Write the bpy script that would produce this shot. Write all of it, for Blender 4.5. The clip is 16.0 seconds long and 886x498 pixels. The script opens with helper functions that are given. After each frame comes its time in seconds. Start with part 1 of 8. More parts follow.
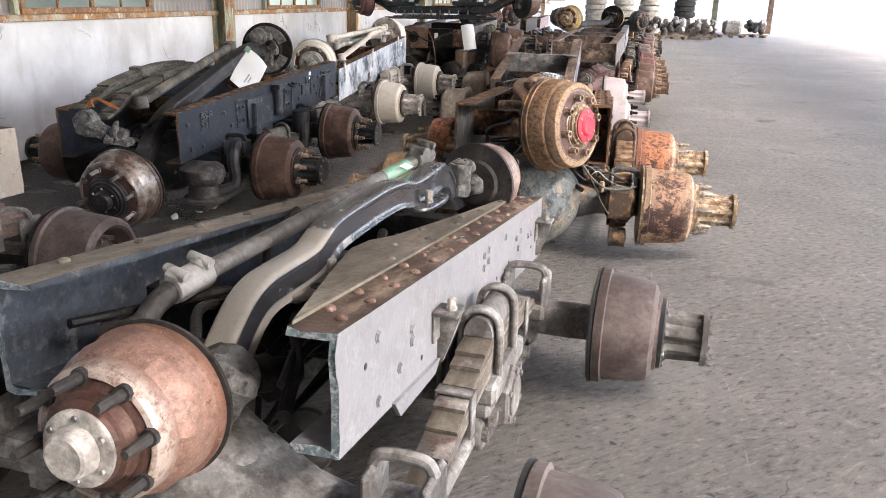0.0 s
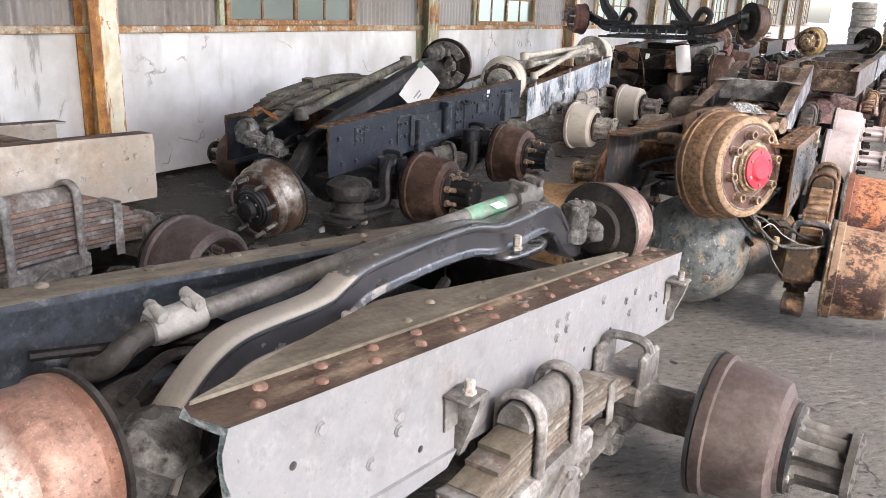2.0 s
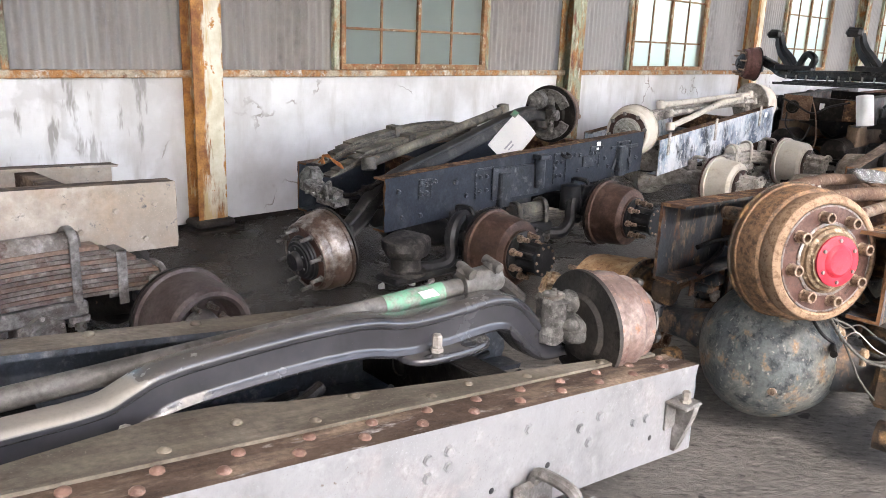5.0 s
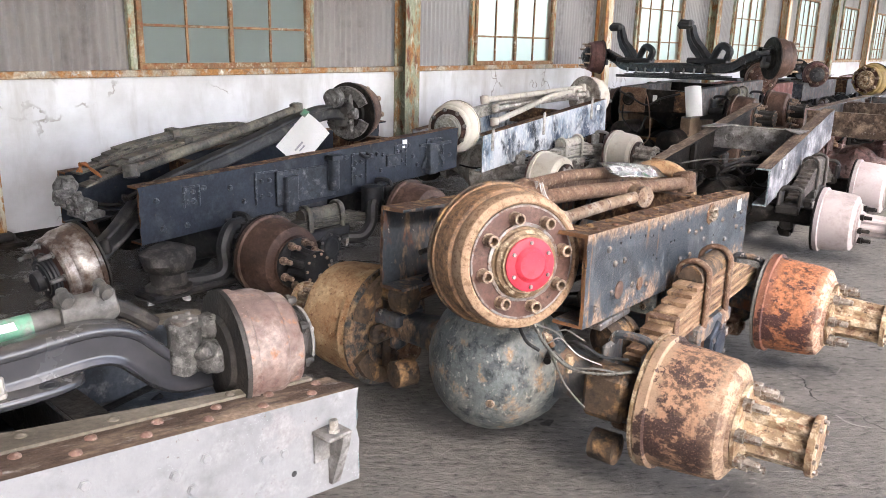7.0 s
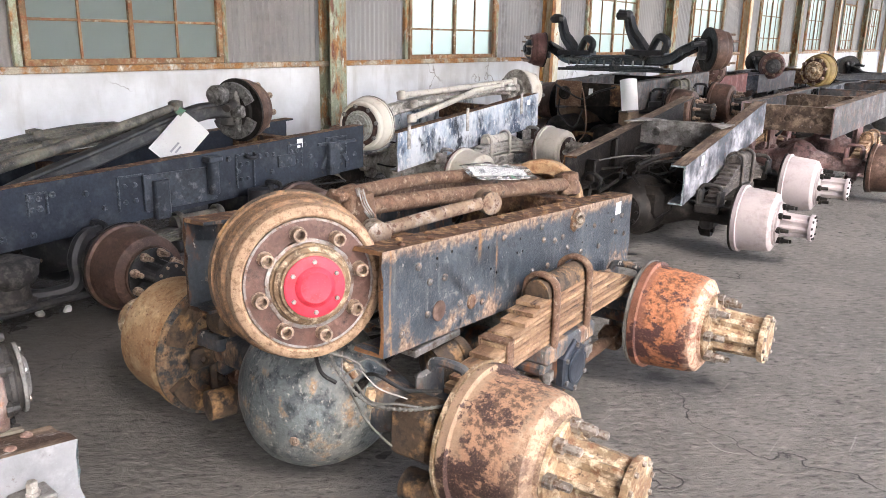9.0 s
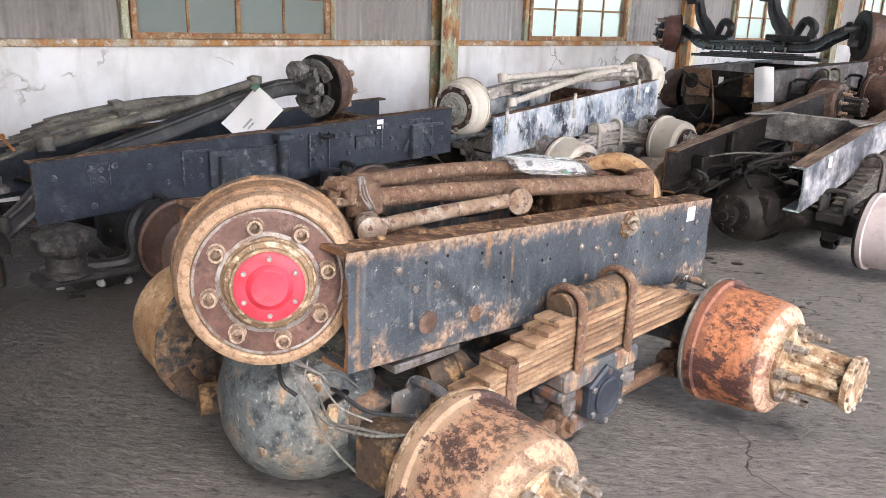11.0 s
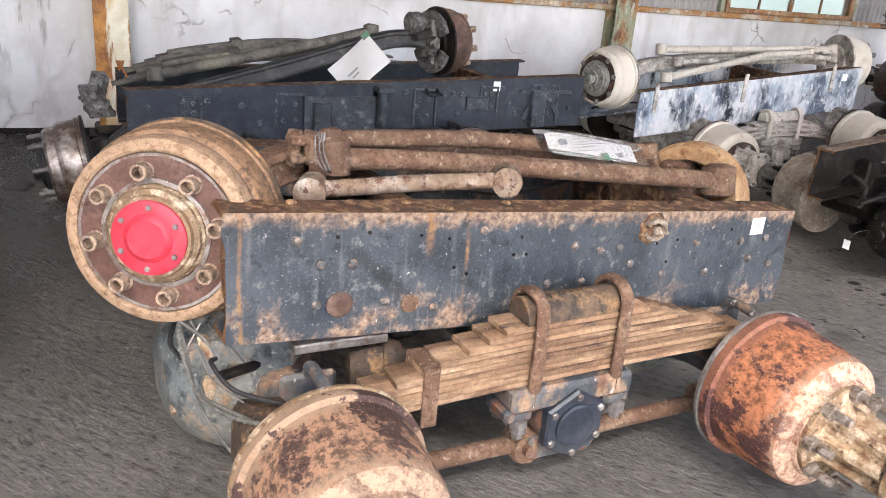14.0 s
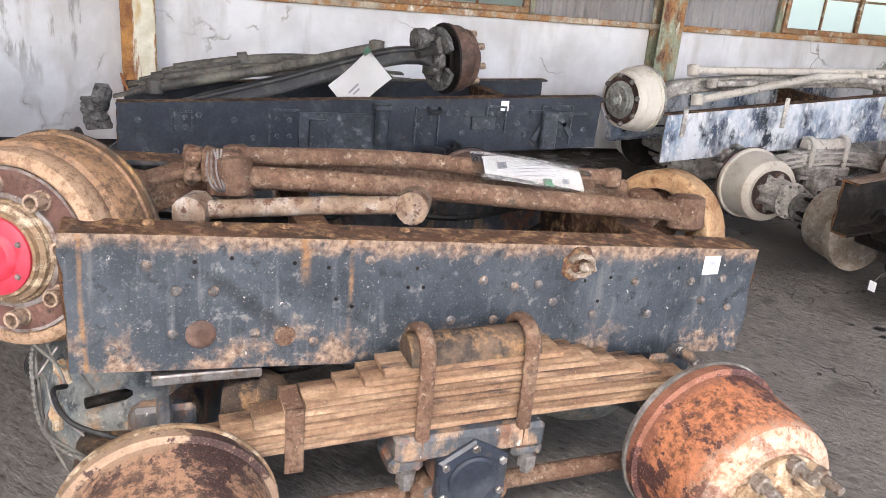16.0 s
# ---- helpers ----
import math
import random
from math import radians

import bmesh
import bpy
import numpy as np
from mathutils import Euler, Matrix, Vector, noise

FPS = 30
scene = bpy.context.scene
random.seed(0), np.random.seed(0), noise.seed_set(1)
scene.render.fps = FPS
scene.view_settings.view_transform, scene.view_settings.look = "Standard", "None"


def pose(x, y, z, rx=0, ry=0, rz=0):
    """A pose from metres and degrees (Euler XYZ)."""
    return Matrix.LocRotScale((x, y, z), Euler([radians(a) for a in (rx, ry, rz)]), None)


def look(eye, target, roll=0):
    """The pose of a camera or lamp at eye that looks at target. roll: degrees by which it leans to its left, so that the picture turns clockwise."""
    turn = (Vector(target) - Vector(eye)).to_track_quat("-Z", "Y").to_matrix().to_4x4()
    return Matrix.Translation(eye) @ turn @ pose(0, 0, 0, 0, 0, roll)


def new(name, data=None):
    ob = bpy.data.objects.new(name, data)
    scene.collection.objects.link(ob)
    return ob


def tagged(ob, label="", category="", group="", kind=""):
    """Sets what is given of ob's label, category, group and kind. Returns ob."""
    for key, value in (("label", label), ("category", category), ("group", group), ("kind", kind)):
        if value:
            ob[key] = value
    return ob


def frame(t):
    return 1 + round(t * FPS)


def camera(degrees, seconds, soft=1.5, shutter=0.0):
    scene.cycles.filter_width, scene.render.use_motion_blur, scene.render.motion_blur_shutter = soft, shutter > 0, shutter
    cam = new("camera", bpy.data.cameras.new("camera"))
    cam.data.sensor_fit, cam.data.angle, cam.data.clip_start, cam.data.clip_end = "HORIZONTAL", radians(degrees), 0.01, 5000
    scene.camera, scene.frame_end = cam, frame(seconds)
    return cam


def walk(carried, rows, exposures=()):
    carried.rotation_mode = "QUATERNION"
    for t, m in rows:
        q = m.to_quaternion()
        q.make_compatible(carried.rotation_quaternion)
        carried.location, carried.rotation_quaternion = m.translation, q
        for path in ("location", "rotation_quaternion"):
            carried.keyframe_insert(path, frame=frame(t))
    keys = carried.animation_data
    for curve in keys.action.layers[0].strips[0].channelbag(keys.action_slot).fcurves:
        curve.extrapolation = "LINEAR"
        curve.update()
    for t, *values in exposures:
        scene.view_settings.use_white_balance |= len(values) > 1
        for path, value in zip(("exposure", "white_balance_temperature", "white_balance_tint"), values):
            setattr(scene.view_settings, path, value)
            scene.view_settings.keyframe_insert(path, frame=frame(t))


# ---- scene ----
cam = camera(59.0, 16.0, 0.9)
# time, eye, a point straight ahead, roll
PATH = [
    (0, (-0.017, -0.029, 1.447), (-0.425, 1.83, 0.831), 1.6),
    (0.5, (0.144, 0.037, 1.443), (-0.354, 1.869, 0.813), 1.6),
    (1, (0.214, 0.141, 1.436), (-0.412, 1.935, 0.81), 2.0),
    (1.5, (0.253, 0.357, 1.434), (-0.517, 2.095, 0.815), 2.4),
    (2, (0.29, 0.54, 1.445), (-0.646, 2.205, 0.851), 2.3),
    (2.5, (0.357, 0.654, 1.445), (-0.726, 2.227, 0.851), 1.9),
    (3, (0.494, 0.785, 1.465), (-0.695, 2.286, 0.885), 1.5),
    (3.2, (0.548, 0.823, 1.475), (-0.671, 2.303, 0.906), 1.5),
    (5.3, (0.707, 1.496, 1.502), (-0.649, 2.874, 0.989), 2.0),
    (5.5, (0.76, 1.554, 1.509), (-0.598, 2.929, 0.997), 1.8),
    (6, (0.916, 1.683, 1.513), (-0.419, 3.081, 1.0), 1.6),
    (6.5, (1.003, 1.837, 1.5), (-0.267, 3.293, 0.984), 1.6),
    (7, (1.077, 2.108, 1.502), (-0.105, 3.637, 0.986), 1.5),
    (7.5, (1.125, 2.274, 1.499), (0.01, 3.852, 0.98), 1.3),
    (8, (1.225, 2.395, 1.5), (0.131, 3.985, 0.974), 1.1),
    (8.2, (1.283, 2.457, 1.502), (0.183, 4.043, 0.977), 1.0),
    (10.3, (1.388, 3.121, 1.471), (0.085, 4.53, 0.909), 1.9),
    (10.5, (1.401, 3.158, 1.465), (0.067, 4.536, 0.897), 1.9),
    (11, (1.454, 3.277, 1.474), (0.043, 4.572, 0.898), 1.9),
    (11.5, (1.538, 3.412, 1.479), (0.073, 4.642, 0.896), 2.2),
    (12, (1.59, 3.521, 1.481), (0.075, 4.681, 0.882), 3.1),
    (12.5, (1.592, 3.675, 1.46), (0.043, 4.775, 0.834), 4.2),
    (13, (1.554, 3.863, 1.459), (-0.029, 4.899, 0.81), 5.1),
    (13.5, (1.546, 3.987, 1.456), (-0.078, 4.941, 0.783), 5.6),
    (14, (1.611, 4.057, 1.46), (-0.07, 4.894, 0.771), 5.1),
    (14.5, (1.712, 4.151, 1.478), (0.002, 4.924, 0.787), 4.9),
    (15, (1.764, 4.247, 1.477), (0.029, 4.969, 0.793), 4.7),
    (15.5, (1.706, 4.408, 1.453), (-0.047, 5.095, 0.779), 4.9),
    (16, (1.623, 4.565, 1.468), (-0.147, 5.219, 0.807), 5.2),
]
walk(cam, [(t, look(eye, target, roll)) for t, eye, target, roll in PATH],
     exposures=[(0.0, 3.43, 6450, 13), (8.0, 3.36, 6350, 13.5), (16.0, 3.15, 6300, 14)])

# ---- world, sun, exposure ----
world = bpy.data.worlds.new("overcast_sky")
scene.world = world
world.use_nodes = True
wn = world.node_tree.nodes
sky = wn.new("ShaderNodeTexSky")
sky.sky_type = 'NISHITA'
sky.sun_disc = False
sky.sun_elevation, sky.sun_rotation = radians(48), radians(115)
sky.air_density, sky.dust_density, sky.ozone_density = 1.0, 4.0, 1.0
world.node_tree.links.new(sky.outputs[0], wn["Background"].inputs[0])
wn["Background"].inputs[1].default_value = 0.15
sun_data = bpy.data.lights.new("sun", 'SUN')
sun_data.energy, sun_data.angle, sun_data.color = 1.0, radians(25), (1.0, 0.97, 0.93)
sun = new("sun", sun_data)
sun.matrix_world = look((20, -9, 24), (0, 0, 0))


# ---- materials ----
def worn(name, base, marks=(), rough=0.6, metal=0.0, bump=0.3, grain=60.0, mottle=0.42, streak=0.0, spread=1.0, bump_size=0.004, dust=None, spec=0.35):
    """Paint or metal with two scales of mottling; marks: (colour, cover 0..1, size, sharpness) laid over one another."""
    m = bpy.data.materials.new(name)
    m.use_nodes = True
    nt = m.node_tree
    nodes, link = nt.nodes, nt.links.new
    bsdf = nodes["Principled BSDF"]
    tc = nodes.new("ShaderNodeTexCoord")
    info = nodes.new("ShaderNodeObjectInfo")
    off = nodes.new("ShaderNodeVectorMath")
    off.operation = 'MULTIPLY_ADD'
    comb = nodes.new("ShaderNodeCombineXYZ")
    for i in range(3):
        link(info.outputs["Random"], comb.inputs[i])
    off.inputs[1].default_value = (17.0, 31.0, 23.0)
    link(comb.outputs[0], off.inputs[0])
    link(tc.outputs["Object"], off.inputs[2])
    co = off.outputs[0]
    if streak:
        mp = nodes.new("ShaderNodeMapping")
        mp.inputs["Scale"].default_value = (1, 1, 1 - streak) if streak > 0 else (1, 1 + streak, 1)
        link(co, mp.inputs[0])
        cs = mp.outputs[0]
    else:
        cs = co

    def tex(scale, detail, vec, rough_=0.6):
        n = nodes.new("ShaderNodeTexNoise")
        n.inputs["Scale"].default_value, n.inputs["Detail"].default_value, n.inputs["Roughness"].default_value = scale, detail, rough_
        link(vec, n.inputs["Vector"])
        return n.outputs["Fac"]

    def ramp(fac, lo, hi):
        n = nodes.new("ShaderNodeMapRange")
        n.inputs["From Min"].default_value, n.inputs["From Max"].default_value = lo, hi
        link(fac, n.inputs["Value"])
        return n.outputs["Result"]

    def mix(fac, a, b):
        n = nodes.new("ShaderNodeMix")
        n.data_type = 'RGBA'
        link(fac, n.inputs["Factor"])
        for sock, v in ((n.inputs[6], a), (n.inputs[7], b)):
            if isinstance(v, tuple):
                sock.default_value = (*v, 1)
            else:
                link(v, sock)
        return n.outputs[2]

    big = tex(3.5 / spread, 6, cs)
    fine = tex(grain, 4, co)
    dark = tuple(c * (1 - mottle) for c in base)
    light = tuple(min(1, c * (1 + mottle * 0.6)) for c in base)
    col = mix(ramp(big, 0.35, 0.65), dark, light)
    col = mix(ramp(fine, 0.3, 0.7), mix(ramp(big, 0.3, 0.7), tuple(c * (1 - mottle) for c in dark), tuple(c * (1 - 0.6 * mottle) for c in base)), col)
    height = fine
    for colour, cover, size, sharp in marks:
        f = tex(1.0 / size, 8, cs, 0.65)
        edge = 0.5 + (0.5 - cover) * 0.42
        fac = ramp(f, edge - 0.12 * (1 - sharp) - 0.005, edge + 0.12 * (1 - sharp) + 0.005)
        g = tex(1.0 / size * 6, 5, co)
        shade = mix(ramp(g, 0.3, 0.7), tuple(c * 0.6 for c in colour), tuple(min(1, c * 1.25) for c in colour))
        col = mix(fac, col, shade)
        add = nodes.new("ShaderNodeMath")
        add.operation = 'MULTIPLY_ADD'
        link(fac, add.inputs[0])
        add.inputs[1].default_value = 0.35
        link(height, add.inputs[2])
        height = add.outputs[0]
    if dust:
        geo = nodes.new("ShaderNodeNewGeometry")
        sep = nodes.new("ShaderNodeSeparateXYZ")
        link(geo.outputs["Normal"], sep.inputs[0])
        up = nodes.new("ShaderNodeMath")
        up.operation = 'MULTIPLY'
        link(ramp(sep.outputs["Z"], 0.55, 0.98), up.inputs[0])
        link(ramp(tex(5.0, 6, co), 0.68 - 0.4 * dust[1], 0.95 - 0.5 * dust[1]), up.inputs[1])
        col = mix(up.outputs[0], col, dust[0])
    speck = tex(grain * 3.1, 3, co)
    col = mix(ramp(speck, 0.62, 0.72), col, mix(ramp(big, 0.3, 0.7), tuple(min(1, c * 1.5 + 0.03) for c in base), tuple(c * 0.35 for c in base)))
    link(col, bsdf.inputs["Base Color"])
    bsdf.inputs["Metallic"].default_value = metal
    bsdf.inputs["Specular IOR Level"].default_value = spec
    r = nodes.new("ShaderNodeMapRange")
    r.inputs["To Min"].default_value, r.inputs["To Max"].default_value = max(0.05, rough - 0.15), min(1, rough + 0.15)
    link(big, r.inputs["Value"])
    link(r.outputs["Result"], bsdf.inputs["Roughness"])
    if bump:
        b = nodes.new("ShaderNodeBump")
        b.inputs["Strength"].default_value, b.inputs["Distance"].default_value = bump, bump_size
        link(height, b.inputs["Height"])
        link(b.outputs[0], bsdf.inputs["Normal"])
    return m


RUST = (0.19, 0.075, 0.03)
ORANGE = (0.42, 0.17, 0.05)
TAN = (0.5, 0.34, 0.17)
CREAM = (0.62, 0.5, 0.34)
DARK = (0.016, 0.017, 0.02)
M = {
    "black": worn("black_paint", (0.030, 0.031, 0.034), [((0.09, 0.085, 0.075), 0.22, 0.12, 0.2)], 0.45),
    "grime": worn("oily_grime", (0.014, 0.012, 0.011), [((0.05, 0.042, 0.035), 0.25, 0.08, 0.2)], 0.5, spec=0.18, bump=0.7),
    "navy_worn": worn("scuffed_navy_brackets", (0.06, 0.07, 0.085), [((0.16, 0.165, 0.17), 0.22, 0.05, 0.4), ((0.02, 0.022, 0.026), 0.3, 0.08, 0.3)], 0.4),
    "gloss_black": worn("glossy_black_paint", (0.030, 0.030, 0.033), [((0.06, 0.056, 0.052), 0.25, 0.10, 0.1), ((0.20, 0.185, 0.165), 0.05, 0.03, 0.7)], 0.24, bump=0.05, spec=0.5, dust=((0.20, 0.172, 0.14), 0.50)),
    "navy": worn("navy_black_paint", (0.028, 0.035, 0.049), [((0.10, 0.07, 0.045), 0.08, 0.05, 0.6), ((0.06, 0.066, 0.075), 0.22, 0.15, 0.1)], 0.38),
    "navy_rust": worn("navy_paint_rusting", (0.055, 0.066, 0.078), [((0.17, 0.16, 0.15), 0.3, 0.16, 0.1), ((0.30, 0.20, 0.13), 0.30, 0.085, 0.6), (RUST, 0.24, 0.13, 0.5), ((0.5, 0.47, 0.43), 0.13, 0.035, 0.85)], 0.5, streak=0.45),
    "rust_top": worn("rusted_flange", (0.12, 0.06, 0.035), [((0.33, 0.2, 0.1), 0.36, 0.05, 0.4), ((0.035, 0.025, 0.02), 0.3, 0.09, 0.4)], 0.8, bump=0.9, bump_size=0.008),
    "edge_rust": worn("rust_edge", (0.20, 0.095, 0.042), [((0.38, 0.20, 0.07), 0.3, 0.03, 0.4), ((0.05, 0.03, 0.025), 0.3, 0.03, 0.5)], 0.8, bump=0.6),
    "white_rail": worn("dusty_white_paint", (0.252, 0.251, 0.262), [((0.205, 0.203, 0.208), 0.32, 0.30, 0.0), ((0.30, 0.228, 0.216), 0.12, 0.20, 0.2), ((0.285, 0.285, 0.295), 0.22, 0.10, 0.0), ((0.15, 0.125, 0.11), 0.05, 0.02, 0.8)], 0.40, mottle=0.06, bump=0.25, bump_size=0.006),
    "dusty_top": worn("dusty_flange", (0.125, 0.086, 0.062), [((0.42, 0.40, 0.38), 0.14, 0.03, 0.6), ((0.05, 0.030, 0.022), 0.36, 0.05, 0.3), ((0.29, 0.215, 0.155), 0.34, 0.08, 0.3)], 0.75, bump=0.7, streak=-0.75),
    "dusty_plate": worn("dusty_plate", (0.185, 0.158, 0.122), [((0.075, 0.06, 0.045), 0.36, 0.07, 0.2), ((0.25, 0.22, 0.175), 0.32, 0.12, 0.2)], 0.7, bump=0.4, streak=-0.75),
    "torch_cut": worn("torch_cut_edge", (0.42, 0.56, 0.60), [((0.16, 0.14, 0.12), 0.28, 0.02, 0.5), ((0.78, 0.84, 0.85), 0.36, 0.015, 0.4)], 0.5, metal=0.15, bump=1.0, bump_size=0.006),
    "drum_brown": worn("brown_rust_drum", (0.105, 0.062, 0.046), [((0.2, 0.13, 0.1), 0.3, 0.15, 0.2), ((0.05, 0.03, 0.025), 0.25, 0.06, 0.4)], 0.55, metal=0.1, bump=0.3),
    "drum_mauve": worn("dull_mauve_drum", (0.125, 0.098, 0.092), [((0.19, 0.16, 0.15), 0.3, 0.18, 0.2), ((0.075, 0.055, 0.05), 0.25, 0.08, 0.4)], 0.5, metal=0.1, bump=0.25),
    "drum_silver": worn("worn_silver_brown_drum", (0.17, 0.115, 0.085), [((0.5, 0.47, 0.43), 0.38, 0.16, 0.3), ((0.07, 0.04, 0.03), 0.2, 0.06, 0.4)], 0.35, metal=0.45, bump=0.2),
    "ochre": worn("ochre_rust", (0.42, 0.26, 0.135), [((0.24, 0.115, 0.05), 0.36, 0.05, 0.4), ((0.5, 0.36, 0.21), 0.28, 0.12, 0.3), ((0.16, 0.07, 0.035), 0.20, 0.014, 0.6)], 0.75, bump=0.9, mottle=0.25),
    "rust_pipe": worn("rusty_pipe", (0.165, 0.092, 0.058), [((0.25, 0.165, 0.108), 0.40, 0.10, 0.1), ((0.10, 0.052, 0.032), 0.36, 0.016, 0.4), ((0.36, 0.285, 0.215), 0.20, 0.02, 0.6), ((0.03, 0.027, 0.026), 0.14, 0.10, 0.6)], 0.7, bump=1.0, grain=130.0),
    "brown_face": worn("brown_wheel_face", (0.13, 0.065, 0.05), [((0.22, 0.13, 0.10), 0.3, 0.06, 0.3), ((0.05, 0.026, 0.022), 0.25, 0.03, 0.4)], 0.55, bump=0.4),
    "dark_face": worn("dark_brown_wheel_face", (0.06, 0.035, 0.028), [((0.16, 0.09, 0.07), 0.25, 0.05, 0.4)], 0.5),
    "silver_hub": worn("dull_silver_hub", (0.36, 0.37, 0.34), [((0.14, 0.13, 0.10), 0.34, 0.03, 0.4)], 0.45, metal=0.3),
    "drum_mauve_pale": worn("pinkish_rusty_drum", (0.22, 0.155, 0.135), [((0.13, 0.075, 0.06), 0.34, 0.07, 0.3), ((0.33, 0.27, 0.24), 0.34, 0.10, 0.2), ((0.30, 0.13, 0.06), 0.14, 0.05, 0.5)], 0.55),
    "navy_bolt": worn("scuffed_navy_bolts", (0.055, 0.064, 0.078), [((0.24, 0.25, 0.26), 0.25, 0.02, 0.4), ((0.02, 0.022, 0.026), 0.2, 0.03, 0.4)], 0.35),
    "leaf_dark": worn("dark_dusty_leaf", (0.085, 0.072, 0.064), [((0.17, 0.15, 0.135), 0.34, 0.08, 0.3), ((0.03, 0.025, 0.022), 0.3, 0.05, 0.4)], 0.65, bump=0.4),
    "stud_steel": worn("greasy_steel_stud", (0.34, 0.30, 0.26), [((0.13, 0.08, 0.05), 0.38, 0.02, 0.4), ((0.6, 0.57, 0.53), 0.2, 0.012, 0.5)], 0.4, metal=0.4),
    "pink_axle": worn("faded_pinkish_axle_paint", (0.22, 0.125, 0.115), [((0.34, 0.25, 0.24), 0.38, 0.12, 0.3), ((0.07, 0.045, 0.04), 0.32, 0.07, 0.4)], 0.6),
    "clamp_grey": worn("pale_dusty_clamp", (0.33, 0.32, 0.30), [((0.22, 0.205, 0.19), 0.36, 0.08, 0.1), ((0.12, 0.105, 0.09), 0.16, 0.03, 0.4)], 0.6, mottle=0.15),
    "pitted_bolt": worn("pitted_bolt_head", (0.105, 0.10, 0.097), [((0.25, 0.17, 0.12), 0.35, 0.02, 0.4), ((0.32, 0.31, 0.30), 0.22, 0.012, 0.5)], 0.6),
    "dark_grey_crust": worn("crusted_grey_casting", (0.15, 0.145, 0.138), [((0.24, 0.235, 0.225), 0.34, 0.04, 0.4), ((0.03, 0.028, 0.025), 0.34, 0.03, 0.4)], 0.6, bump=0.9),
    "cream_rod": worn("dirty_cream_painted_rod", (0.56, 0.52, 0.455), [((0.30, 0.26, 0.22), 0.22, 0.06, 0.3), ((0.06, 0.05, 0.045), 0.12, 0.05, 0.6)], 0.6, mottle=0.15),
    "rivet": worn("dusty_rivet", (0.22, 0.13, 0.10), [((0.34, 0.24, 0.2), 0.3, 0.03, 0.3)], 0.6),
    "bare_ring": worn("scraped_metal_ring", (0.34, 0.31, 0.29), [((0.14, 0.08, 0.055), 0.42, 0.03, 0.4)], 0.4, metal=0.4),
    "gold_dark": worn("stained_gold_hub", (0.25, 0.165, 0.095), [((0.10, 0.055, 0.03), 0.40, 0.03, 0.4), ((0.50, 0.40, 0.28), 0.36, 0.03, 0.5)], 0.55, bump=0.7),
    "gold": worn("dirty_tan_hub", (0.36, 0.25, 0.15), [((0.17, 0.085, 0.045), 0.37, 0.035, 0.5), ((0.60, 0.49, 0.355), 0.39, 0.045, 0.5), ((0.05, 0.03, 0.022), 0.2, 0.025, 0.6)], 0.5, bump=0.6),
    "nut": worn("greasy_nut", (0.43, 0.315, 0.23), [((0.10, 0.06, 0.045), 0.35, 0.012, 0.4), ((0.5, 0.4, 0.3), 0.2, 0.01, 0.5)], 0.5, metal=0.15),
    "steel": worn("bare_steel", (0.42, 0.40, 0.38), [((0.2, 0.15, 0.12), 0.3, 0.03, 0.4)], 0.35, metal=0.75, bump=0.2),
    "red": worn("red_painted_cap", (0.58, 0.042, 0.07), [((0.42, 0.02, 0.035), 0.3, 0.05, 0.2)], 0.5, mottle=0.1, bump=0.1),
    "ball": worn("grey_blue_cast_housing", (0.14, 0.158, 0.16), [((0.26, 0.258, 0.23), 0.38, 0.14, 0.1), ((0.034, 0.042, 0.047), 0.34, 0.045, 0.4), ((0.36, 0.22, 0.115), 0.20, 0.07, 0.5), ((0.40, 0.385, 0.34), 0.16, 0.018, 0.5)], 0.42, bump=0.8, grain=70.0, streak=0.15, mottle=0.35),
    "leaf_tan": worn("tan_rusty_leaf", (0.27, 0.165, 0.098), [((0.13, 0.07, 0.04), 0.36, 0.05, 0.3), ((0.42, 0.29, 0.185), 0.36, 0.07, 0.3), ((0.05, 0.035, 0.03), 0.22, 0.05, 0.6)], 0.75, bump=0.6, streak=-0.8),
    "leaf_grey": worn("grey_dusty_leaf", (0.19, 0.165, 0.145), [((0.10, 0.06, 0.045), 0.34, 0.06, 0.4), ((0.33, 0.31, 0.29), 0.3, 0.1, 0.3)], 0.65, bump=0.4),
    "leaf_copper": worn("coppery_leaf", (0.27, 0.18, 0.135), [((0.2, 0.17, 0.15), 0.3, 0.12, 0.3)], 0.6, bump=0.3),
    "leaf_black": worn("black_oily_leaf", (0.115, 0.108, 0.096), [((0.19, 0.18, 0.135), 0.36, 0.2, 0.2), ((0.025, 0.024, 0.023), 0.34, 0.07, 0.3), ((0.16, 0.12, 0.09), 0.2, 0.05, 0.4)], 0.55, bump=0.5, dust=((0.20, 0.18, 0.145), 0.6)),
    "grey_cast": worn("grey_dusty_casting", (0.22, 0.21, 0.198), [((0.085, 0.07, 0.06), 0.36, 0.06, 0.3), ((0.36, 0.35, 0.335), 0.3, 0.10, 0.3)], 0.6, bump=0.5),
    "dark_cast": worn("dark_grey_casting", (0.045, 0.041, 0.038), [((0.11, 0.095, 0.082), 0.3, 0.1, 0.3), ((0.014, 0.013, 0.012), 0.3, 0.05, 0.4)], 0.6, bump=0.5),
    "brown_cast": worn("brown_dirty_casting", (0.11, 0.075, 0.05), [((0.03, 0.025, 0.022), 0.38, 0.06, 0.4), ((0.34, 0.2, 0.09), 0.25, 0.08, 0.4)], 0.75, bump=0.9),
